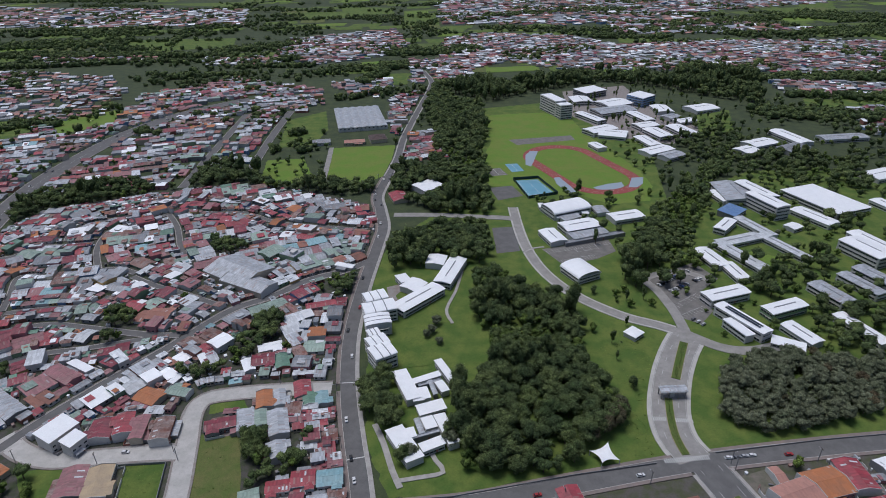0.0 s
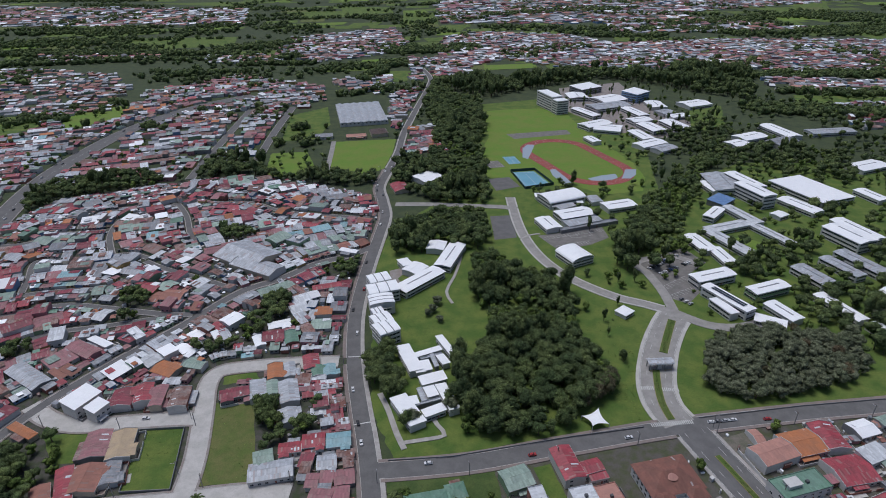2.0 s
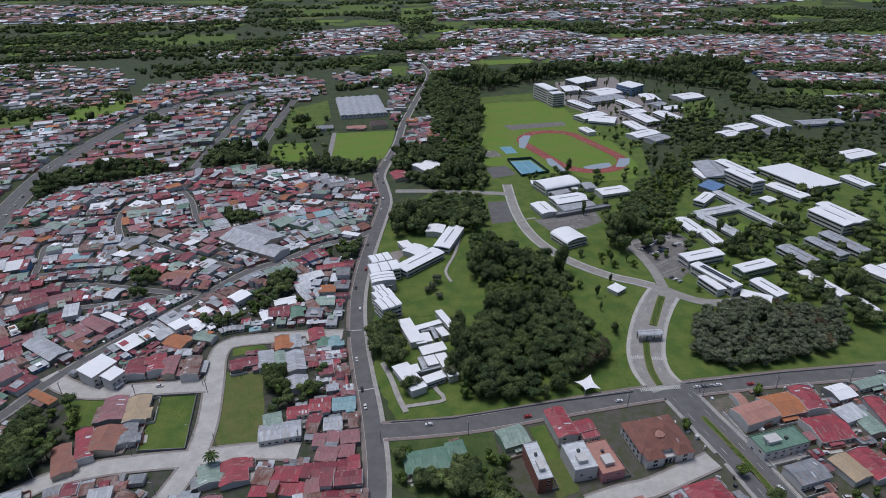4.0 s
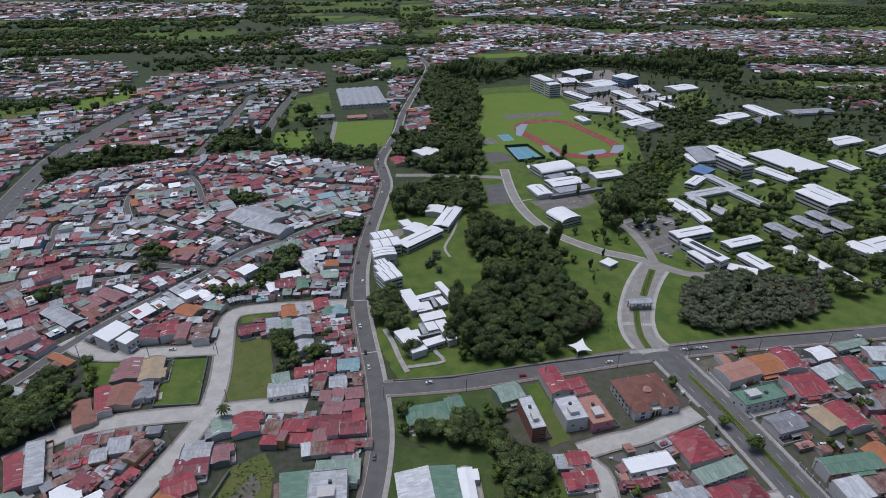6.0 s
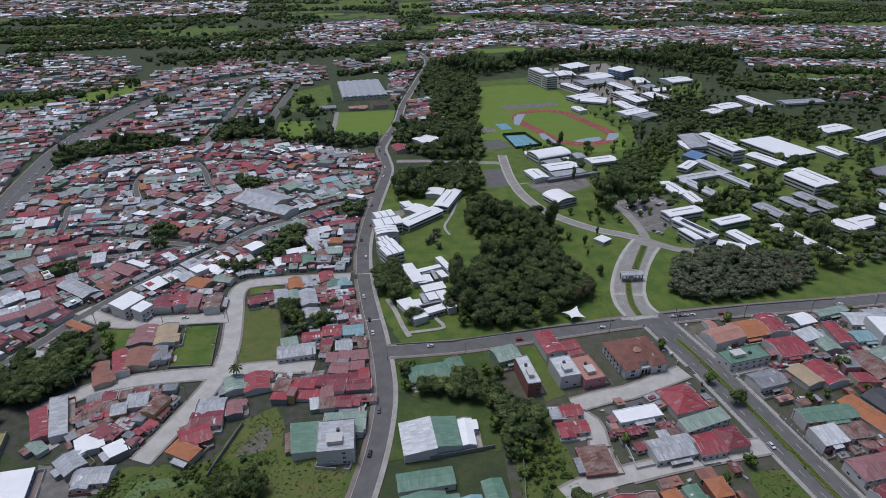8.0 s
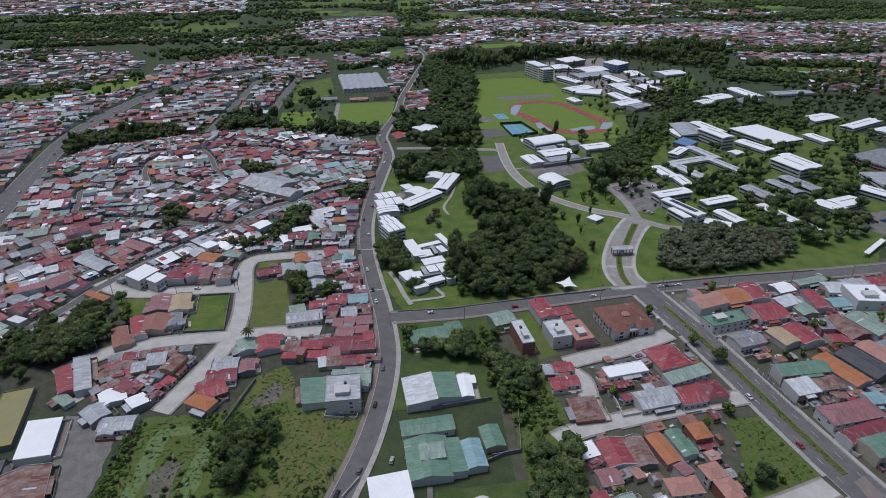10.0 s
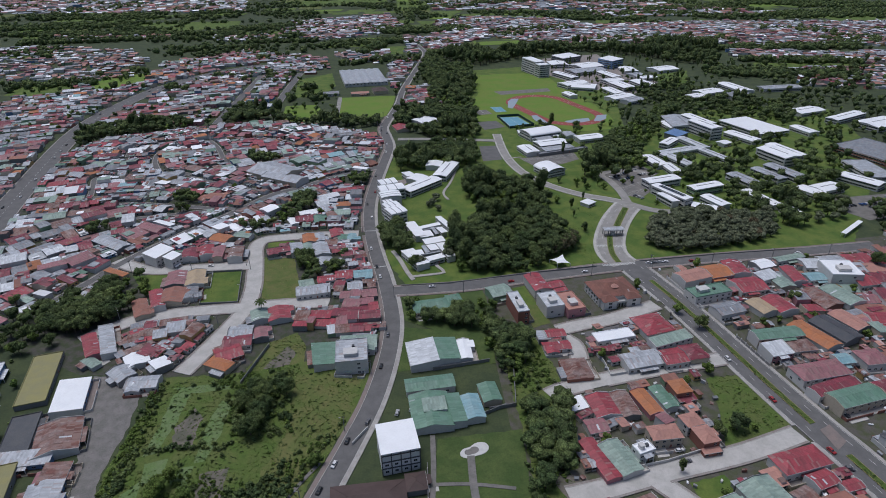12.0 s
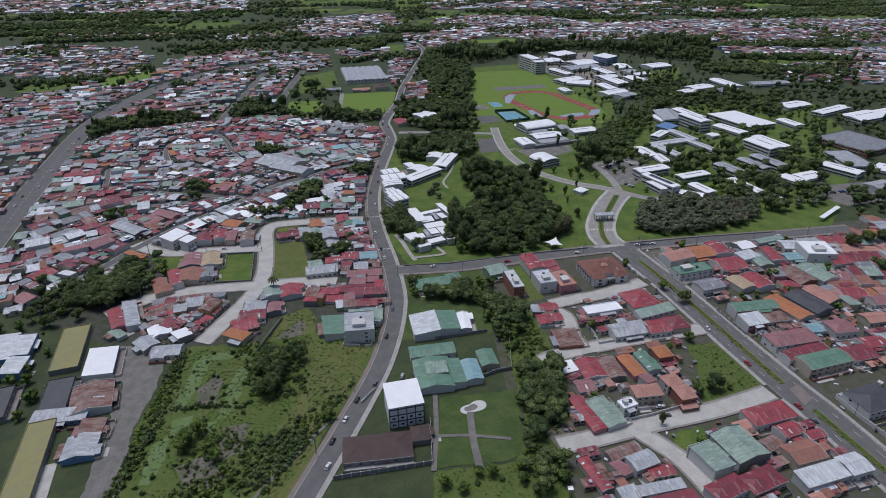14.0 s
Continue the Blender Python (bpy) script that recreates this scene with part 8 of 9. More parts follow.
# patchwork of pastures over the far valley
PASTURES = [GRASS, LAWN, MEADOW, DRY, SCRUB]
fields = Shape()
rnd = random.Random(77)
for j in range(24):
    for i in range(44):
        y = 1150 + j * 78 + rnd.uniform(-20, 20)
        x = -2300 + i * 110 + (j % 2) * 50 + rnd.uniform(-30, 30)
        if abs(x) > 0.95 * (y + 250) or noise.noise(Vector((x / 420, y / 300, 9.1))) < -0.02 or near_road(x, y, 60):
            continue
        w, d, lean = rnd.uniform(35, 60), rnd.uniform(24, 42), rnd.uniform(-0.25, 0.25)
        LOW[0] += 0.0004
        fields.add([(x + u * w + v * d * lean, y + v * d + u * w * 0.15, LOW[0] + 0.25) for u, v in ((-1, -1), (1, -1), (1, 1), (-1, 1))], [(0, 1, 2, 3)], rnd.choice((0, 0, 1, 1, 1, 2, 3, 4)))
tagged(new("far_pastures", fields.mesh("far_pastures", PASTURES)), "patchwork of green and dry pastures over the far valley", "fields", kind="stuff")

# low weeds, tufts and yard litter that break up the open ground
def scatter_tufts(polys, gap, seed, lo, hi, foliage, name, label, raised=False):
    rnd = random.Random(seed)
    s = Shape()
    for poly in polys:
        xs, ys = [p[0] for p in poly], [p[1] for p in poly]
        y = min(ys)
        while y < max(ys):
            x = min(xs)
            while x < max(xs):
                px, py = x + rnd.uniform(-0.5, 0.5) * gap, y + rnd.uniform(-0.5, 0.5) * gap
                x += gap
                if not inside(px, py, poly) or not raised and (noise.noise(Vector((px / 14, py / 14, seed))) < -0.12 or near_road(px, py, 1.0) or kept(px, py, 0.5)):
                    continue
                r = rnd.uniform(lo, hi)
                for k in range(3):
                    a = rnd.uniform(0, 6.283)
                    dx, dy = math.cos(a) * r, math.sin(a) * r
                    q = rnd.uniform(0.15, 0.5) * r + (0.75 if raised else 0.12)
                    s.add([(px - dx, py - dy, 0.0), (px + dx, py + dy, 0.0), (px + dx * 0.6 - dy * 0.4, py + dy * 0.6 + dx * 0.4, q), (px - dx * 0.7 - dy * 0.3, py - dy * 0.7 + dx * 0.3, q * 0.8)], [(0, 1, 2, 3)])
            y += gap
    tagged(new(name, s.mesh(name, LEAVES[foliage])), label, "weeds", kind="stuff")


FIELD_POLYS = ([(-152.9, 107.1), (-109.7, 110.7), (-81.1, 117.9), (-42.8, 110.5), (-50.1, 75.2), (-66.7, 27.6), (-80.7, -3.3), (-148.6, -3.5), (-156.2, 42.0), (-155.3, 75.0)], [(133.9, 96.2), (170.1, 100.0), (159.0, 57.4), (139.7, 48.9), (122.5, 45.5), (131.6, 76.9)],
               [(-112.8, 112.5), (-105.3, 137.1), (-91.0, 146.1), (-83.5, 133.0), (-81.8, 112.3), (-102.2, 91.9)], [(30.2, 143.8), (48.3, 143.0), (61.5, 84.9), (44.4, -8.0), (-12.0, -5.9), (-11.8, 10.5), (23.7, 13.9), (32.1, 27.2), (32.4, 67.1), (30.3, 86.2)])
scatter_tufts(FIELD_POLYS, 1.6, 3, 0.3, 0.8, 2, "weeds", "rough weeds and tall grass over the open plots")
scatter_tufts(FIELD_POLYS, 2.6, 4, 0.5, 1.2, 1, "tall_weeds", "dark green weeds over the open plots")
scatter_tufts(([(139.6, 195.6), (147.0, 172.6), (156.6, 131.5), (163.4, 99.8), (171.4, 62.2), (169.3, 60.5), (160.8, 97.2), (154.3, 128.4), (145.1, 167.4)], [(176.4, 42.5), (183.3, 14.3), (189.7, -15.2), (187.6, -16.8), (181.0, 12.4), (173.9, 40.2)],
               [(159.1, 319.3), (149.6, 300.8), (141.0, 283.0), (138.1, 283.1), (146.6, 300.9), (156.0, 319.4)], [(130.3, 266.1), (126.4, 250.8), (124.1, 235.5), (125.0, 223.6), (123.1, 223.6), (122.1, 235.6), (124.4, 250.8), (128.2, 266.1)]), 1.0, 6, 0.3, 0.7, 1, "median_plants", "low shrubs planted in the street medians", True)
scatter_tufts(([(-137.6, 242.6), (-112.1, 244.9), (-95.6, 185.5), (-124.0, 183.5)], [(-168.4, 221.7), (-144.4, 223.2), (-136.0, 181.1), (-160.1, 180.0)], [(-34.2, 309.5), (-21.6, 346.1), (1.9, 361.8), (5.5, 329.8), (4.8, 305.0), (-25.8, 296.0)],
               [(84.1, 313.0), (139.4, 325.7), (113.3, 256.5), (108.0, 221.7), (95.4, 219.7), (99.1, 236.2), (94.7, 274.0)]), 2.4, 5, 0.25, 0.6, 2, "grass_tufts", "short grass tufts on the lots")


def yard_litter(polys, gap, seed):
    rnd = random.Random(seed)
    s = Shape()
    for poly in polys:
        xs, ys = [p[0] for p in poly], [p[1] for p in poly]
        y = min(ys)
        while y < max(ys):
            x = min(xs)
            while x < max(xs):
                px, py = x + rnd.uniform(-0.5, 0.5) * gap, y + rnd.uniform(-0.5, 0.5) * gap
                x += gap
                if rnd.random() < 0.5 or inside(px, py, FIELD_POLYS[1]) or not inside(px, py, poly) or near_road(px, py, 1.0) or kept(px, py, 0.6):
                    continue
                t = Shape()
                w, d, h = rnd.uniform(0.5, 2.6), rnd.uniform(0.5, 2.2), rnd.uniform(0.3, 2.1)
                t.box(-w / 2, -d / 2, 0, w / 2, d / 2, h)
                t.slab([(-w / 2 - 0.1, -d / 2 - 0.1, h + 0.1), (w / 2 + 0.1, -d / 2 - 0.1, h + 0.1), (w / 2 + 0.1, d / 2 + 0.1, h + 0.3), (-w / 2 - 0.1, d / 2 + 0.1, h + 0.3)], 0.06)
                t = turned(t, pose(px, py, 0, 0, 0, rnd.uniform(0, 90)))
                s.add(t.v, t.f, rnd.choice((ROOF_ORDER.index("zinc"), ROOF_ORDER.index("greyzinc"), ROOF_ORDER.index("rust"), ROOF_ORDER.index("dark"), ROOF_ORDER.index("white"), len(ROOF_ORDER))), t.uv)
            y += gap
    tagged(new("yard_litter", s.mesh("yard_litter", STUFF_MATS)), "small sheds, tanks and stacked things in the yards", "yard things", kind="stuff")


yard_litter((OLD_AREA, EAST_AREA, LOWER_BLOCK), 6.0, 9)

# ---- footpaths ----
for pts, w in (([(-39.2, 248.9), (-33.2, 234.7), (-27.2, 216.1), (-22.7, 205.3)], 3.2), ([(-24.7, 209.5), (-14.6, 211.4), (-1.5, 214.6), (-5.2, 222.2), (-8.4, 229.3)], 2.6), ([(6.2, 47.0), (6.3, 31.8), (7.1, 21.2), (8.3, 11.3)], 3.4),
               ([(-10.1, 31.4), (5.9, 31.1), (24.3, 28.2)], 1.8), ([(-11.0, 60.2), (-10.8, 36.2), (-12.3, 10.5)], 2.4), 
               ([(5.9, 345.2), (1.9, 361.8), (9.3, 388.3), (15.0, 417.8)], 2.2), ([(69.5, 448.8), (78.1, 455.5), (87.2, 457.6)], 2.0), ([(-89.9, -4.4), (-83.4, 8.6), (-75.9, 20.4), (-67.9, 34.8), (-61.8, 45.1)], 1.6)):
    road("footpath", pts, w, GRAVEL if pts[0][1] < 100 else WALKGREY, "worn grey concrete footpath", category="footpath")


build_pavements()


# ---- medians, crossings and markings ----
def median(pts, width, label):
    line = curve_points(pts)
    LEVEL[0] += 0.004
    z = LEVEL[0] + 0.16
    ob = tagged(new("median", strip(line, -width / 2, width / 2, z, 0.22).mesh("median", SCRUB)), label, "median", kind="structure")
    k = strip(line, -width / 2 - 0.2, -width / 2, z + 0.03, 0.25)
    strip(line, width / 2, width / 2 + 0.2, z + 0.03, 0.25, k)
    part("kerb", k.mesh("kerb", YELLOW_LINE), ob)


median([(138.5, 197.4), (146.8, 168.8), (155.9, 129.6), (162.6, 98.2), (170.9, 61.3)], 2.8, "planted boulevard median with yellow kerbs")
median([(175.7, 41.3), (182.6, 13.3), (188.9, -16.3)], 2.8, "planted boulevard median with yellow kerbs")
patch("brick_crossing", [(171.8, 56.9), (178.3, 60.1), (179.8, 49.3), (172.8, 44.2)], PINKWALK, "red brick crossing in the median", "crossing", z=0.62)
median([(157.6, 319.3), (148.1, 300.8), (139.5, 283.1)], 5.0, "planted island in the campus avenue")
median([(129.3, 266.1), (125.4, 250.8), (123.1, 235.5), (124.0, 223.6)], 4.0, "planted island in the campus avenue")


def zebra(a, e, stripe, name="zebra_crossing"):
    a, e = Vector((*a, 0)), Vector((*e, 0))
    t = (e - a).normalized()
    n = Vector((-t.y, t.x, 0))
    s = Shape()
    k = 0.0
    while k < (e - a).length:
        p = a + t * k
        s.slab([(*(p + t * i + n * j).xy, 0.42) for i, j in ((0, -stripe / 2), (0.5, -stripe / 2), (0.5, stripe / 2), (0, stripe / 2))], 0.01)
        k += 1.1
    tagged(new(name, s.mesh(name, WHITE_LINE)), "white zebra crossing stripes", "crossing", kind="structure")


for row in ([(113.1, 250.1), (122.3, 249.8)], [(127.4, 248.6), (136.4, 247.9)], [(111.6, 219.8), (135.3, 221.9)], ):
    zebra(*row, 3.0)
for (x0, y0), (x1, y1) in (((-62.6, 283.3), (-53.6, 283.9)), ((-51.2, 223.2), (-42.2, 225.2))):
    s = Shape().slab([(x0, y0, 0.42), (x1, y1, 0.42), (x1, y1 + 0.7, 0.42), (x0, y0 + 0.7, 0.42)], 0.02)
    tagged(new("speed_hump", s.mesh("speed_hump", WHITE_LINE)), "worn white painted speed hump across the road", "markings", kind="structure")


# ---- gate canopy, sail, footbridge, playground ----
def gate_canopy():
    x, y = (131.8, 268.3)
    ob = empty("gate_canopy", pose(x, y, 0, 0, 0, 3), "pale grey campus gate canopy over the avenue", "gate")
    s = Shape()
    n = 8
    for i in range(n):
        a, e = math.pi * i / n, math.pi * (i + 1) / n
        s.slab([(-8, -math.cos(a) * 3.2, 5.4 + math.sin(a)), (8, -math.cos(a) * 3.2, 5.4 + math.sin(a)), (8, -math.cos(e) * 3.2, 5.4 + math.sin(e)), (-8, -math.cos(e) * 3.2, 5.4 + math.sin(e))], 0.2)
    part("canopy", s.mesh("canopy", ROOFS["zinc"]), ob)
    for i in (-7, -2.4, 2.4, 7):
        for j in (-2.2, 2.2):
            part("column", Shape().box(-0.25, -0.25, 0, 0.25, 0.25, 5.5).mesh("column", WALLS["grey"]), ob, pose(i, j, 0))
    part("guard_booth", Shape().box(-1.2, -1.2, 0, 1.2, 1.2, 2.8).box(-1.25, -1.0, 1.0, 1.25, 1.0, 2.0).mesh("guard_booth", WALLS["white"]), ob, pose(0, 0, 0))
    for i in (-4.7, 4.7):
        part("barrier", Shape().box(-2, -0.08, 0.95, 2, 0.08, 1.1).box(-2.1, -0.2, 0, -1.8, 0.2, 1.2).mesh("barrier", YELLOW_LINE), ob, pose(i, -3.0, 0))


gate_canopy()


def sail():
    ob = empty("shade_sail", pose(81.1, 221.4, 0, 0, 0, 20), "white stretched shade sail on four masts", "shade sail")
    s = Shape()
    n = 8
    r = 5.4
    pts = []
    for j in range(n + 1):
        for i in range(n + 1):
            u, v = i / n * 2 - 1, j / n * 2 - 1
            k = 1 - 0.16 * (1 - u * u) * abs(v) - 0.16 * (1 - v * v) * abs(u)
            pts.append((u * r * k * (1 - 0.12 * (1 - v * v)), v * r * k * (1 - 0.12 * (1 - u * u)), 4.4 + 1.1 * u * v))
    quads = [(j * (n + 1) + i, j * (n + 1) + i + 1, (j + 1) * (n + 1) + i + 1, (j + 1) * (n + 1) + i) for j in range(n) for i in range(n)]
    k = len(pts)
    rim = [i for i in range(n)] + [j * (n + 1) + n for j in range(n)] + [n * (n + 1) + n - i for i in range(n)] + [(n - j) * (n + 1) for j in range(n)]
    s.add(pts + [(x, y, z - 0.04) for x, y, z in pts], quads + [tuple(q + k for q in reversed(f)) for f in quads] + [(a + k, e + k, e, a) for a, e in zip(rim, rim[1:] + rim[:1])])
    part("fabric", s.mesh("fabric", ROOFS["white"]), ob)
    for u, v in ((-1, -1), (1, -1), (1, 1), (-1, 1)):
        part("mast", Shape().box(-0.12, -0.12, 0, 0.12, 0.12, 4.5 + 1.1 * u * v).mesh("mast", ROOFS["zinc"]), ob, pose(u * 5.4, v * 5.4, 0))


sail()


def footbridge():
    a, e = [Vector((*p, 0)) for p in ((306.9, 256.3), (334.1, 277.7))]
    d = e - a
    ob = empty("covered_walkway", pose(*((a + e) / 2), 0, 0, math.degrees(math.atan2(d.y, d.x))), "white roofed walkway to the road", "walkway")
    n = d.length / 2
    part("roof", Shape().slab([(-n, -1.8, 3.4), (n, -1.8, 3.4), (n, 1.8, 3.6), (-n, 1.8, 3.6)], 0.2).mesh("roof", ROOFS["white"]), ob)
    k = -n + 0.5
    while k < n:
        for j in (-1.4, 1.4):
            part("post", Shape().box(-0.1, -0.1, 0, 0.1, 0.1, 3.35).mesh("post", WALLS["white"]), ob, pose(k, j, 0))
        k += 5.0


footbridge()


def playground():
    x, y = (7.3, 50.2)
    s, n = Shape(), 28
    top = []
    for i in range(n):
        a = 6.283 * i / n
        r = 4.6 + 1.6 * math.cos(2 * a) + 0.9 * math.cos(a + 0.8)
        top.append((r * math.cos(a) * 1.15, r * math.sin(a), 0.45))
    s.slab(top, 0.5)
    ob = empty("playground", pose(x, y, 0, 0, 0, 25), "white kidney-shaped concrete play area in the park", "playground")
    part("kerb", s.mesh("kerb", WALLS["white"]), ob)
    part("sand", Shape().slab([(p[0] * 0.5 - 1.0, p[1] * 0.55, 0.48) for p in top], 0.1).mesh("sand", GRAVEL), ob)


playground()


# ---- walls and fences ----
def yard_wall(pts, h, material, label, posts=False):
    ob = empty("yard_wall", pose(0, 0, 0), label, "wall")
    for (x0, y0), (x1, y1) in zip(pts, pts[1:]):
        n = math.hypot(x1 - x0, y1 - y0)
        m = pose((x0 + x1) / 2, (y0 + y1) / 2, 0, 0, 0, math.degrees(math.atan2(y1 - y0, x1 - x0)))
        part("wall_run", Shape().box(-n / 2, -0.1, -0.2, n / 2, 0.1, h).box(-n / 2, -0.15, h, n / 2, 0.15, h + 0.1).mesh("wall_run", material), ob, m)
        k = -n / 2
        while posts and k < n / 2:
            part("post", POST, ob, m @ pose(k, 0, 0))
            k += 4.0


POST = Shape().box(-0.16, -0.16, -0.2, 0.16, 0.16, 2.5).box(-0.22, -0.22, 2.5, 0.22, 0.22, 2.65).mesh("post", WALLS["white"])
for pts, h, w, posts in (
    ([(-56.2, 7.5), (-13.0, 14.7), (-13.5, 42.0)], 2.4, "grey", True), ([(17.4, 76.1), (30.9, 78.8), (34.3, 118.6)], 2.2, "grey", False), ([(-10.2, 108.0), (21.0, 114.5)], 2.2, "grey", False),
    ([(-30.7, 197.4), (2.2, 199.4), (64.6, 211.6), (106.9, 218.1)], 1.2, "grey", False), ([(139.5, 224.6), (200.2, 232.6), (259.2, 238.0)], 1.0, "grey", False),
    ([(-168.4, 221.7), (-144.4, 223.2), (-136.0, 181.1), (-160.1, 180.0), (-168.4, 221.7)], 1.4, "grey", False), ([(-112.0, 100.0), (-104.6, 133.9)], 2.2, "grey", False),
    ([(-25.6, 65.1), (13.4, 72.5), (26.3, 79.0)], 2.0, "grey", False), ([(150.2, 200.0), (154.6, 180.0), (159.4, 160.0)], 2.0, "white", True),
    ([(166.2, 131.0), (172.0, 104.0)], 2.0, "grey", True), ([(80.2, 37.4), (93.3, 40.2), (119.9, 48.6)], 2.0, "white", False),
    ([(103.0, 17.4), (107.2, 2.8), (109.8, -10.5)], 2.0, "white", True), ([(191.6, 49.6), (194.5, 35.5), (198.8, 22.3)], 2.2, "white", True), ([(77.8, 128.8), (83.7, 110.6), (84.2, 99.4), (108.9, 104.9)], 1.8, "white", False),
    ([(-48.3, 55.4), (-41.9, 65.8)], 1.8, "white", False),
):
    yard_wall(pts, h, WALLS[w], "%s masonry yard wall with a coping" % w, posts)


# ---- solar panels ----
def solar_array(cx, cy, rot, z, rows, cols):
    panel = Shape().slab([(-0.5, -0.85, 0.05), (0.5, -0.85, 0.05), (0.5, 0.85, 0.05), (-0.5, 0.85, 0.05)], 0.05).mesh("solar_panel", GLASS)
    ob = empty("solar_array", pose(cx, cy, z, 0, 0, rot), "rows of dark solar panels on a white roof", "solar panels")
    for j in range(rows):
        for i in range(cols):
            part("solar_panel", panel, ob, pose((i - cols / 2) * 1.04, (j - (rows - 1) / 2) * 2.4, 0))


sx, sy, sw, sd, srot, sh = 202.5, 336.5, 10.2, 39.9, 26.8, 8
solar_array(sx, sy, srot + 90 if sd > sw else srot, sh + 0.12 * min(sw, sd) / 2 + 0.2, 2, int(max(sw, sd) * 0.7))


# ---- vehicles ----
PAINTS = [mat("car_paint_" + k, c, 0.3, None, 0.03) for k, c in (("white", (0.7, 0.7, 0.7)), ("silver", (0.4, 0.41, 0.42)), ("grey", (0.12, 0.12, 0.13)), ("black", (0.02, 0.02, 0.022)),
                                                                ("red", (0.35, 0.03, 0.03)), ("blue", (0.04, 0.09, 0.25)))]
PAINT_NAMES = ("white", "silver", "grey", "black", "red", "blue")
TYRE = mat("tyre", (0.02, 0.02, 0.02), 0.9)


def wheel_mesh():
    s, n = Shape(), 10
    ring = [(0.32 * math.cos(6.283 * i / n), 0.32 * math.sin(6.283 * i / n)) for i in range(n)]
    s.add([(x, -0.11, z) for x, z in ring] + [(x, 0.11, z) for x, z in ring], [tuple(range(n)), tuple(range(2 * n - 1, n - 1, -1))] + [(i, i + n, (i + 1) % n + n, (i + 1) % n) for i in range(n)])
    return s.mesh("wheel", TYRE)


def loft(rings):
    """A closed body through rings of equal count."""
    s, n = Shape(), len(rings[0])
    s.v = [p for r in rings for p in r]
    s.f = [(k * n + i, k * n + (i + 1) % n, (k + 1) * n + (i + 1) % n, (k + 1) * n + i) for k in range(len(rings) - 1) for i in range(n)]
    s.f += [tuple(range(n - 1, -1, -1)), tuple(range((len(rings) - 1) * n, len(rings) * n))]
    s.mi = [0] * len(s.f)
    return s


def rect(x0, x1, y, z):
    return [(x0, -y, z), (x0 + 0.15, -y - 0.03, z), (x1 - 0.15, -y - 0.03, z), (x1, -y, z), (x1, y, z), (x1 - 0.15, y + 0.03, z), (x0 + 0.15, y + 0.03, z), (x0, y, z)]


WHEEL = wheel_mesh()
CARS = {}
for k, paint in enumerate(PAINTS):
    CARS[k] = (loft([rect(-2.05, 2.05, 0.74, 0.28), rect(-2.15, 2.15, 0.84, 0.5), rect(-2.1, 2.1, 0.84, 0.82), rect(-2.0, 1.95, 0.78, 0.92)]).mesh("body", paint),
               loft([rect(-1.85, 1.0, 0.74, 0.92), rect(-1.4, 0.35, 0.62, 1.38)]).mesh("glasshouse", GLASS),
               loft([rect(-1.42, 0.37, 0.63, 1.38), rect(-1.25, 0.2, 0.55, 1.45)]).mesh("car_roof", paint))


def car(x, y, rot, k, z=None):
    body, glass, top = CARS[k]
    ob = empty("car", pose(x, y, LEVEL[0] if z is None else z, 0, 0, rot), "%s parked car on the asphalt" % PAINT_NAMES[k], "car", "cars")
    part("body", body, ob)
    part("glasshouse", glass, ob)
    part("car_roof", top, ob)
    for wx in (-1.3, 1.3):
        for wy in (-0.75, 0.75):
            part("wheel", WHEEL, ob, pose(wx, wy, 0.32))


def cars_along(pts, gap, seed, side=2.2, share=0.5):
    rnd = random.Random(seed)
    line = curve_points(pts, 2.0)
    run = 0.0
    for i in range(1, len(line) - 1):
        run += (line[i] - line[i - 1]).length
        if run > gap:
            run = 0.0
            if rnd.random() < share:
                t = (line[i + 1] - line[i - 1]).normalized()
                k = rnd.choice((-1, 1))
                p = line[i] + Vector((-t.y, t.x, 0)) * side * k
                car(p.x, p.y, math.degrees(math.atan2(t.y, t.x)) + (180 if k > 0 else 0), rnd.choice((0, 0, 0, 0, 1, 1, 2, 3, 3, 4)), 0.39)


cars_along(MAIN[1:21], 13.0, 91, 2.3)
cars_along(CROSS, 26.0, 92)
cars_along(BOUL, 34.0, 93, 6.0)
cars_along(HIGHWAY, 22.0, 97, 4.0)


def parked(a, e, n, seed, turn=90, share=0.75):
    rnd = random.Random(seed)
    a, e = Vector((*a, 0)), Vector((*e, 0))
    rot = math.degrees(math.atan2((e - a).y, (e - a).x))
    for i in range(n):
        if rnd.random() < share:
            p = a.lerp(e, (i + 0.5) / n)
            car(p.x, p.y, rot + turn + rnd.uniform(-3, 3), rnd.choice((0, 0, 0, 1, 1, 2, 3, 3, 5)), 0.3)


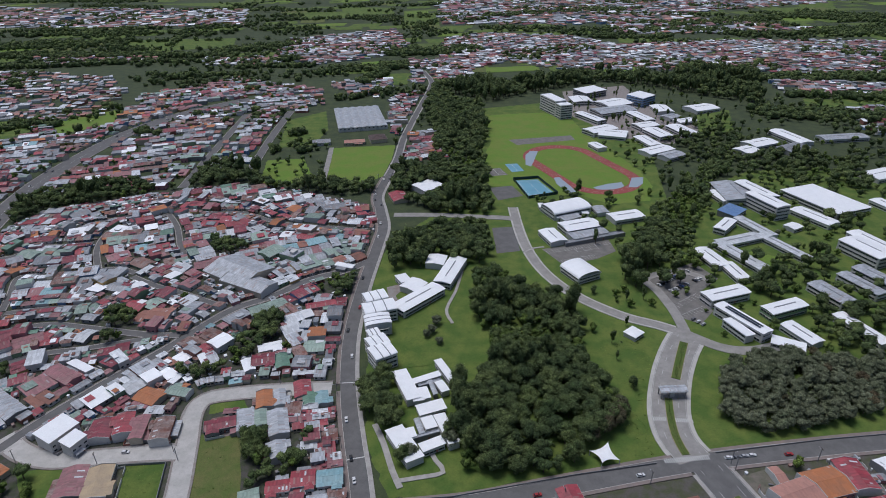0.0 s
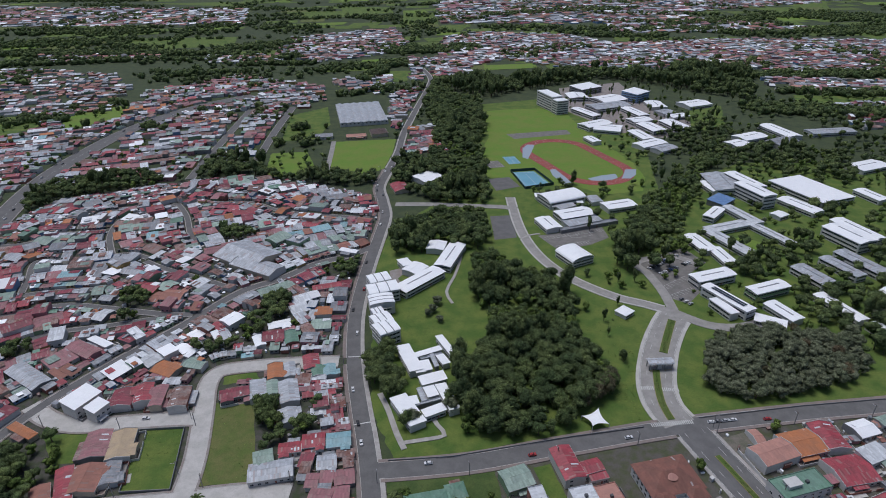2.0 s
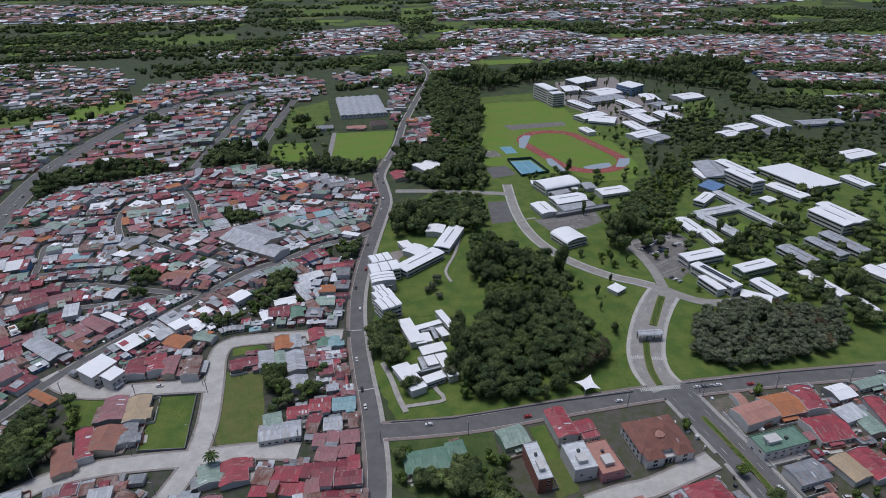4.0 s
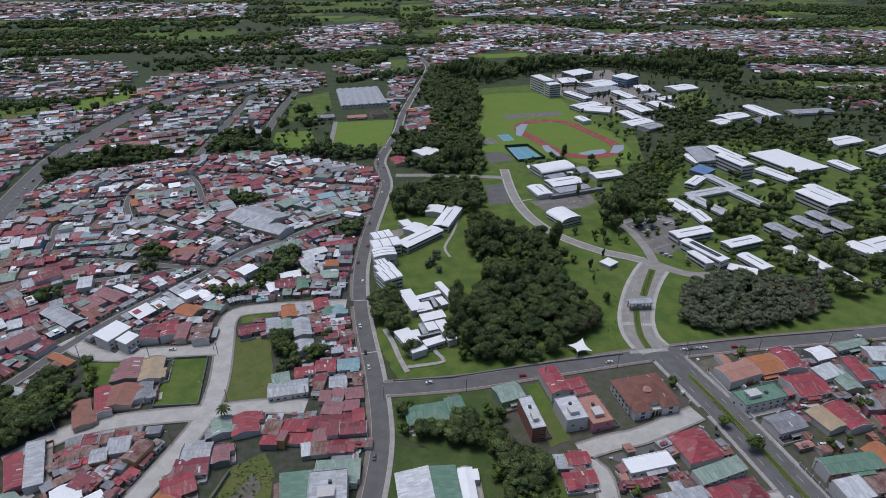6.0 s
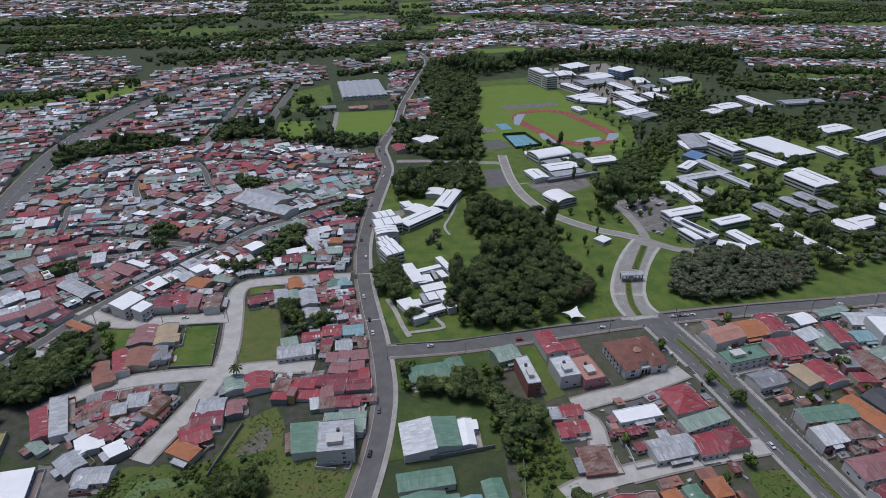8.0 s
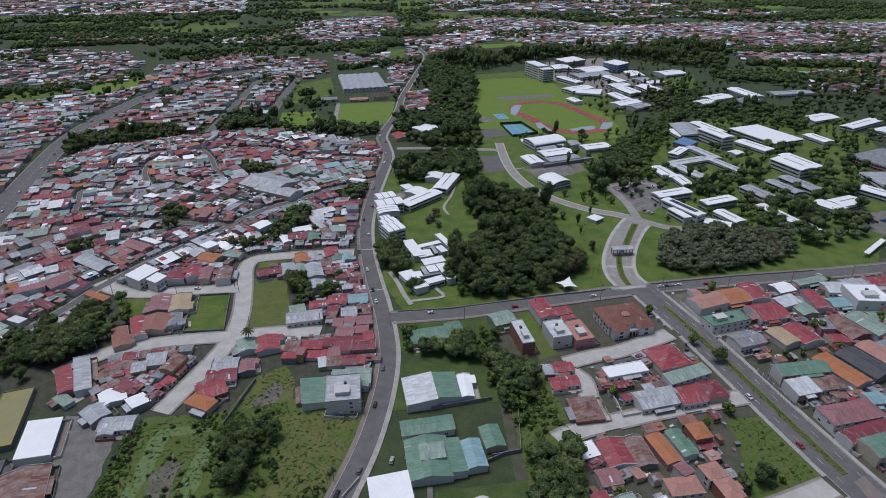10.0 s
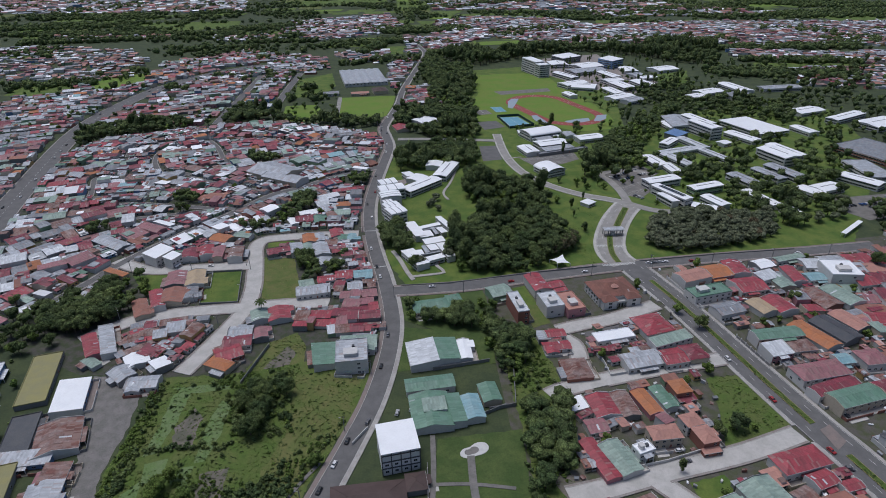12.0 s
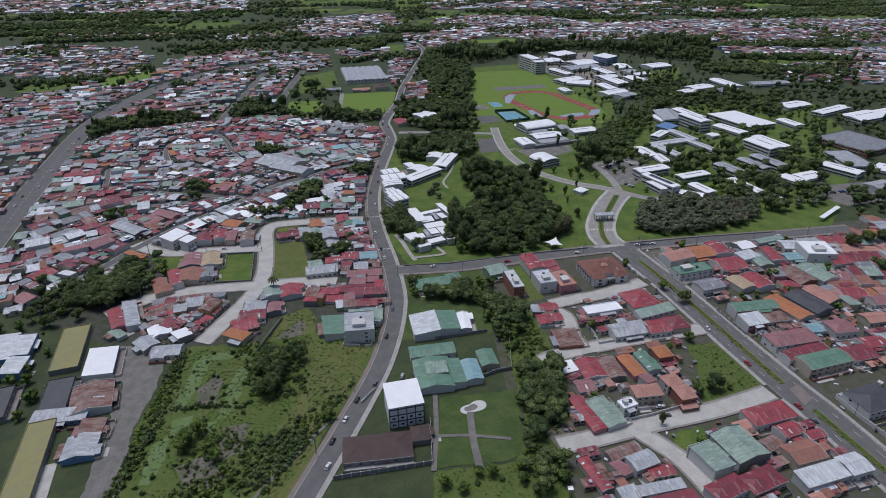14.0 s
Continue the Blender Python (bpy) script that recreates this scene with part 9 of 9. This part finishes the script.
parked(*[(163.6, 390.7), (197.5, 414.5)], 14, 1)
parked(*[(164.4, 378.5), (200.7, 401.1)], 14, 2)
parked(*[(173.2, 346.4), (178.7, 338.3)], 5, 3)
parked(*[(301.0, 317.2), (304.1, 305.0)], 6, 4)
parked(*[(117.6, 464.9), (132.7, 469.3)], 6, 5)
parked(*[(338.5, 311.4), (391.9, 321.9)], 16, 6)
parked(*[(142.8, 220.8), (159.6, 222.7)], 4, 7, 0, 0.8)
for row, rot, k in (((184.3, 143.3), 4, 0), ((184.0, 169.0), 8, 0), ((189.5, 170.2), 8, 0), ((-168.7, 230.5), 4, 0), ((101.0, 46.4), 10, 0), ((128.4, 99.1), 12, 0),
                    ((-21.4, 77.7), 80, 0), ((-28.3, 75.2), 80, 1), ((171.0, 33.3), -20, 2), ((182.1, 107.3), 10, 0), ((102.1, 40.0), 10, 2)):
    car(*row, rot, k, 0.45)


# ---- utility poles ----
POLE = Shape().box(-0.14, -0.14, -0.3, 0.14, 0.14, 9.5).mesh("shaft", WALLS["grey"])
ARM = Shape().box(-1.1, -0.07, 8.9, 1.1, 0.07, 9.05).box(-0.9, -0.05, 9.05, -0.8, 0.05, 9.3).box(0.8, -0.05, 9.05, 0.9, 0.05, 9.3).mesh("crossarm", BARK)
LAMP = Shape().box(0, -0.06, 8.2, 2.0, 0.06, 8.3).box(1.6, -0.15, 8.12, 2.3, 0.15, 8.3).mesh("lamp_arm", ROOFS["zinc"])


def poles(pts, gap, off):
    line = curve_points(pts, 2.0)
    run = gap
    for i in range(1, len(line) - 1):
        run += (line[i] - line[i - 1]).length
        if run > gap:
            run = 0.0
            t = (line[i + 1] - line[i - 1]).normalized()
            p = line[i] + Vector((-t.y, t.x, 0)) * off
            ob = empty("utility_pole", pose(p.x, p.y, 0, 0, 0, math.degrees(math.atan2(t.y, t.x)) + 90), "grey concrete utility pole with crossarm and lamp", "utility pole", "utility poles")
            part("shaft", POLE, ob)
            part("crossarm", ARM, ob)
            part("lamp_arm", LAMP, ob)


poles(MAIN[:20], 42, 6.4)
poles(CROSS, 44, -8.0)
poles(BOUL, 46, 13.2)
poles(STREET_A, 40, 6.0)
poles(STREET_B, 40, 6.0)
poles(STREET_C, 40, -6.0)
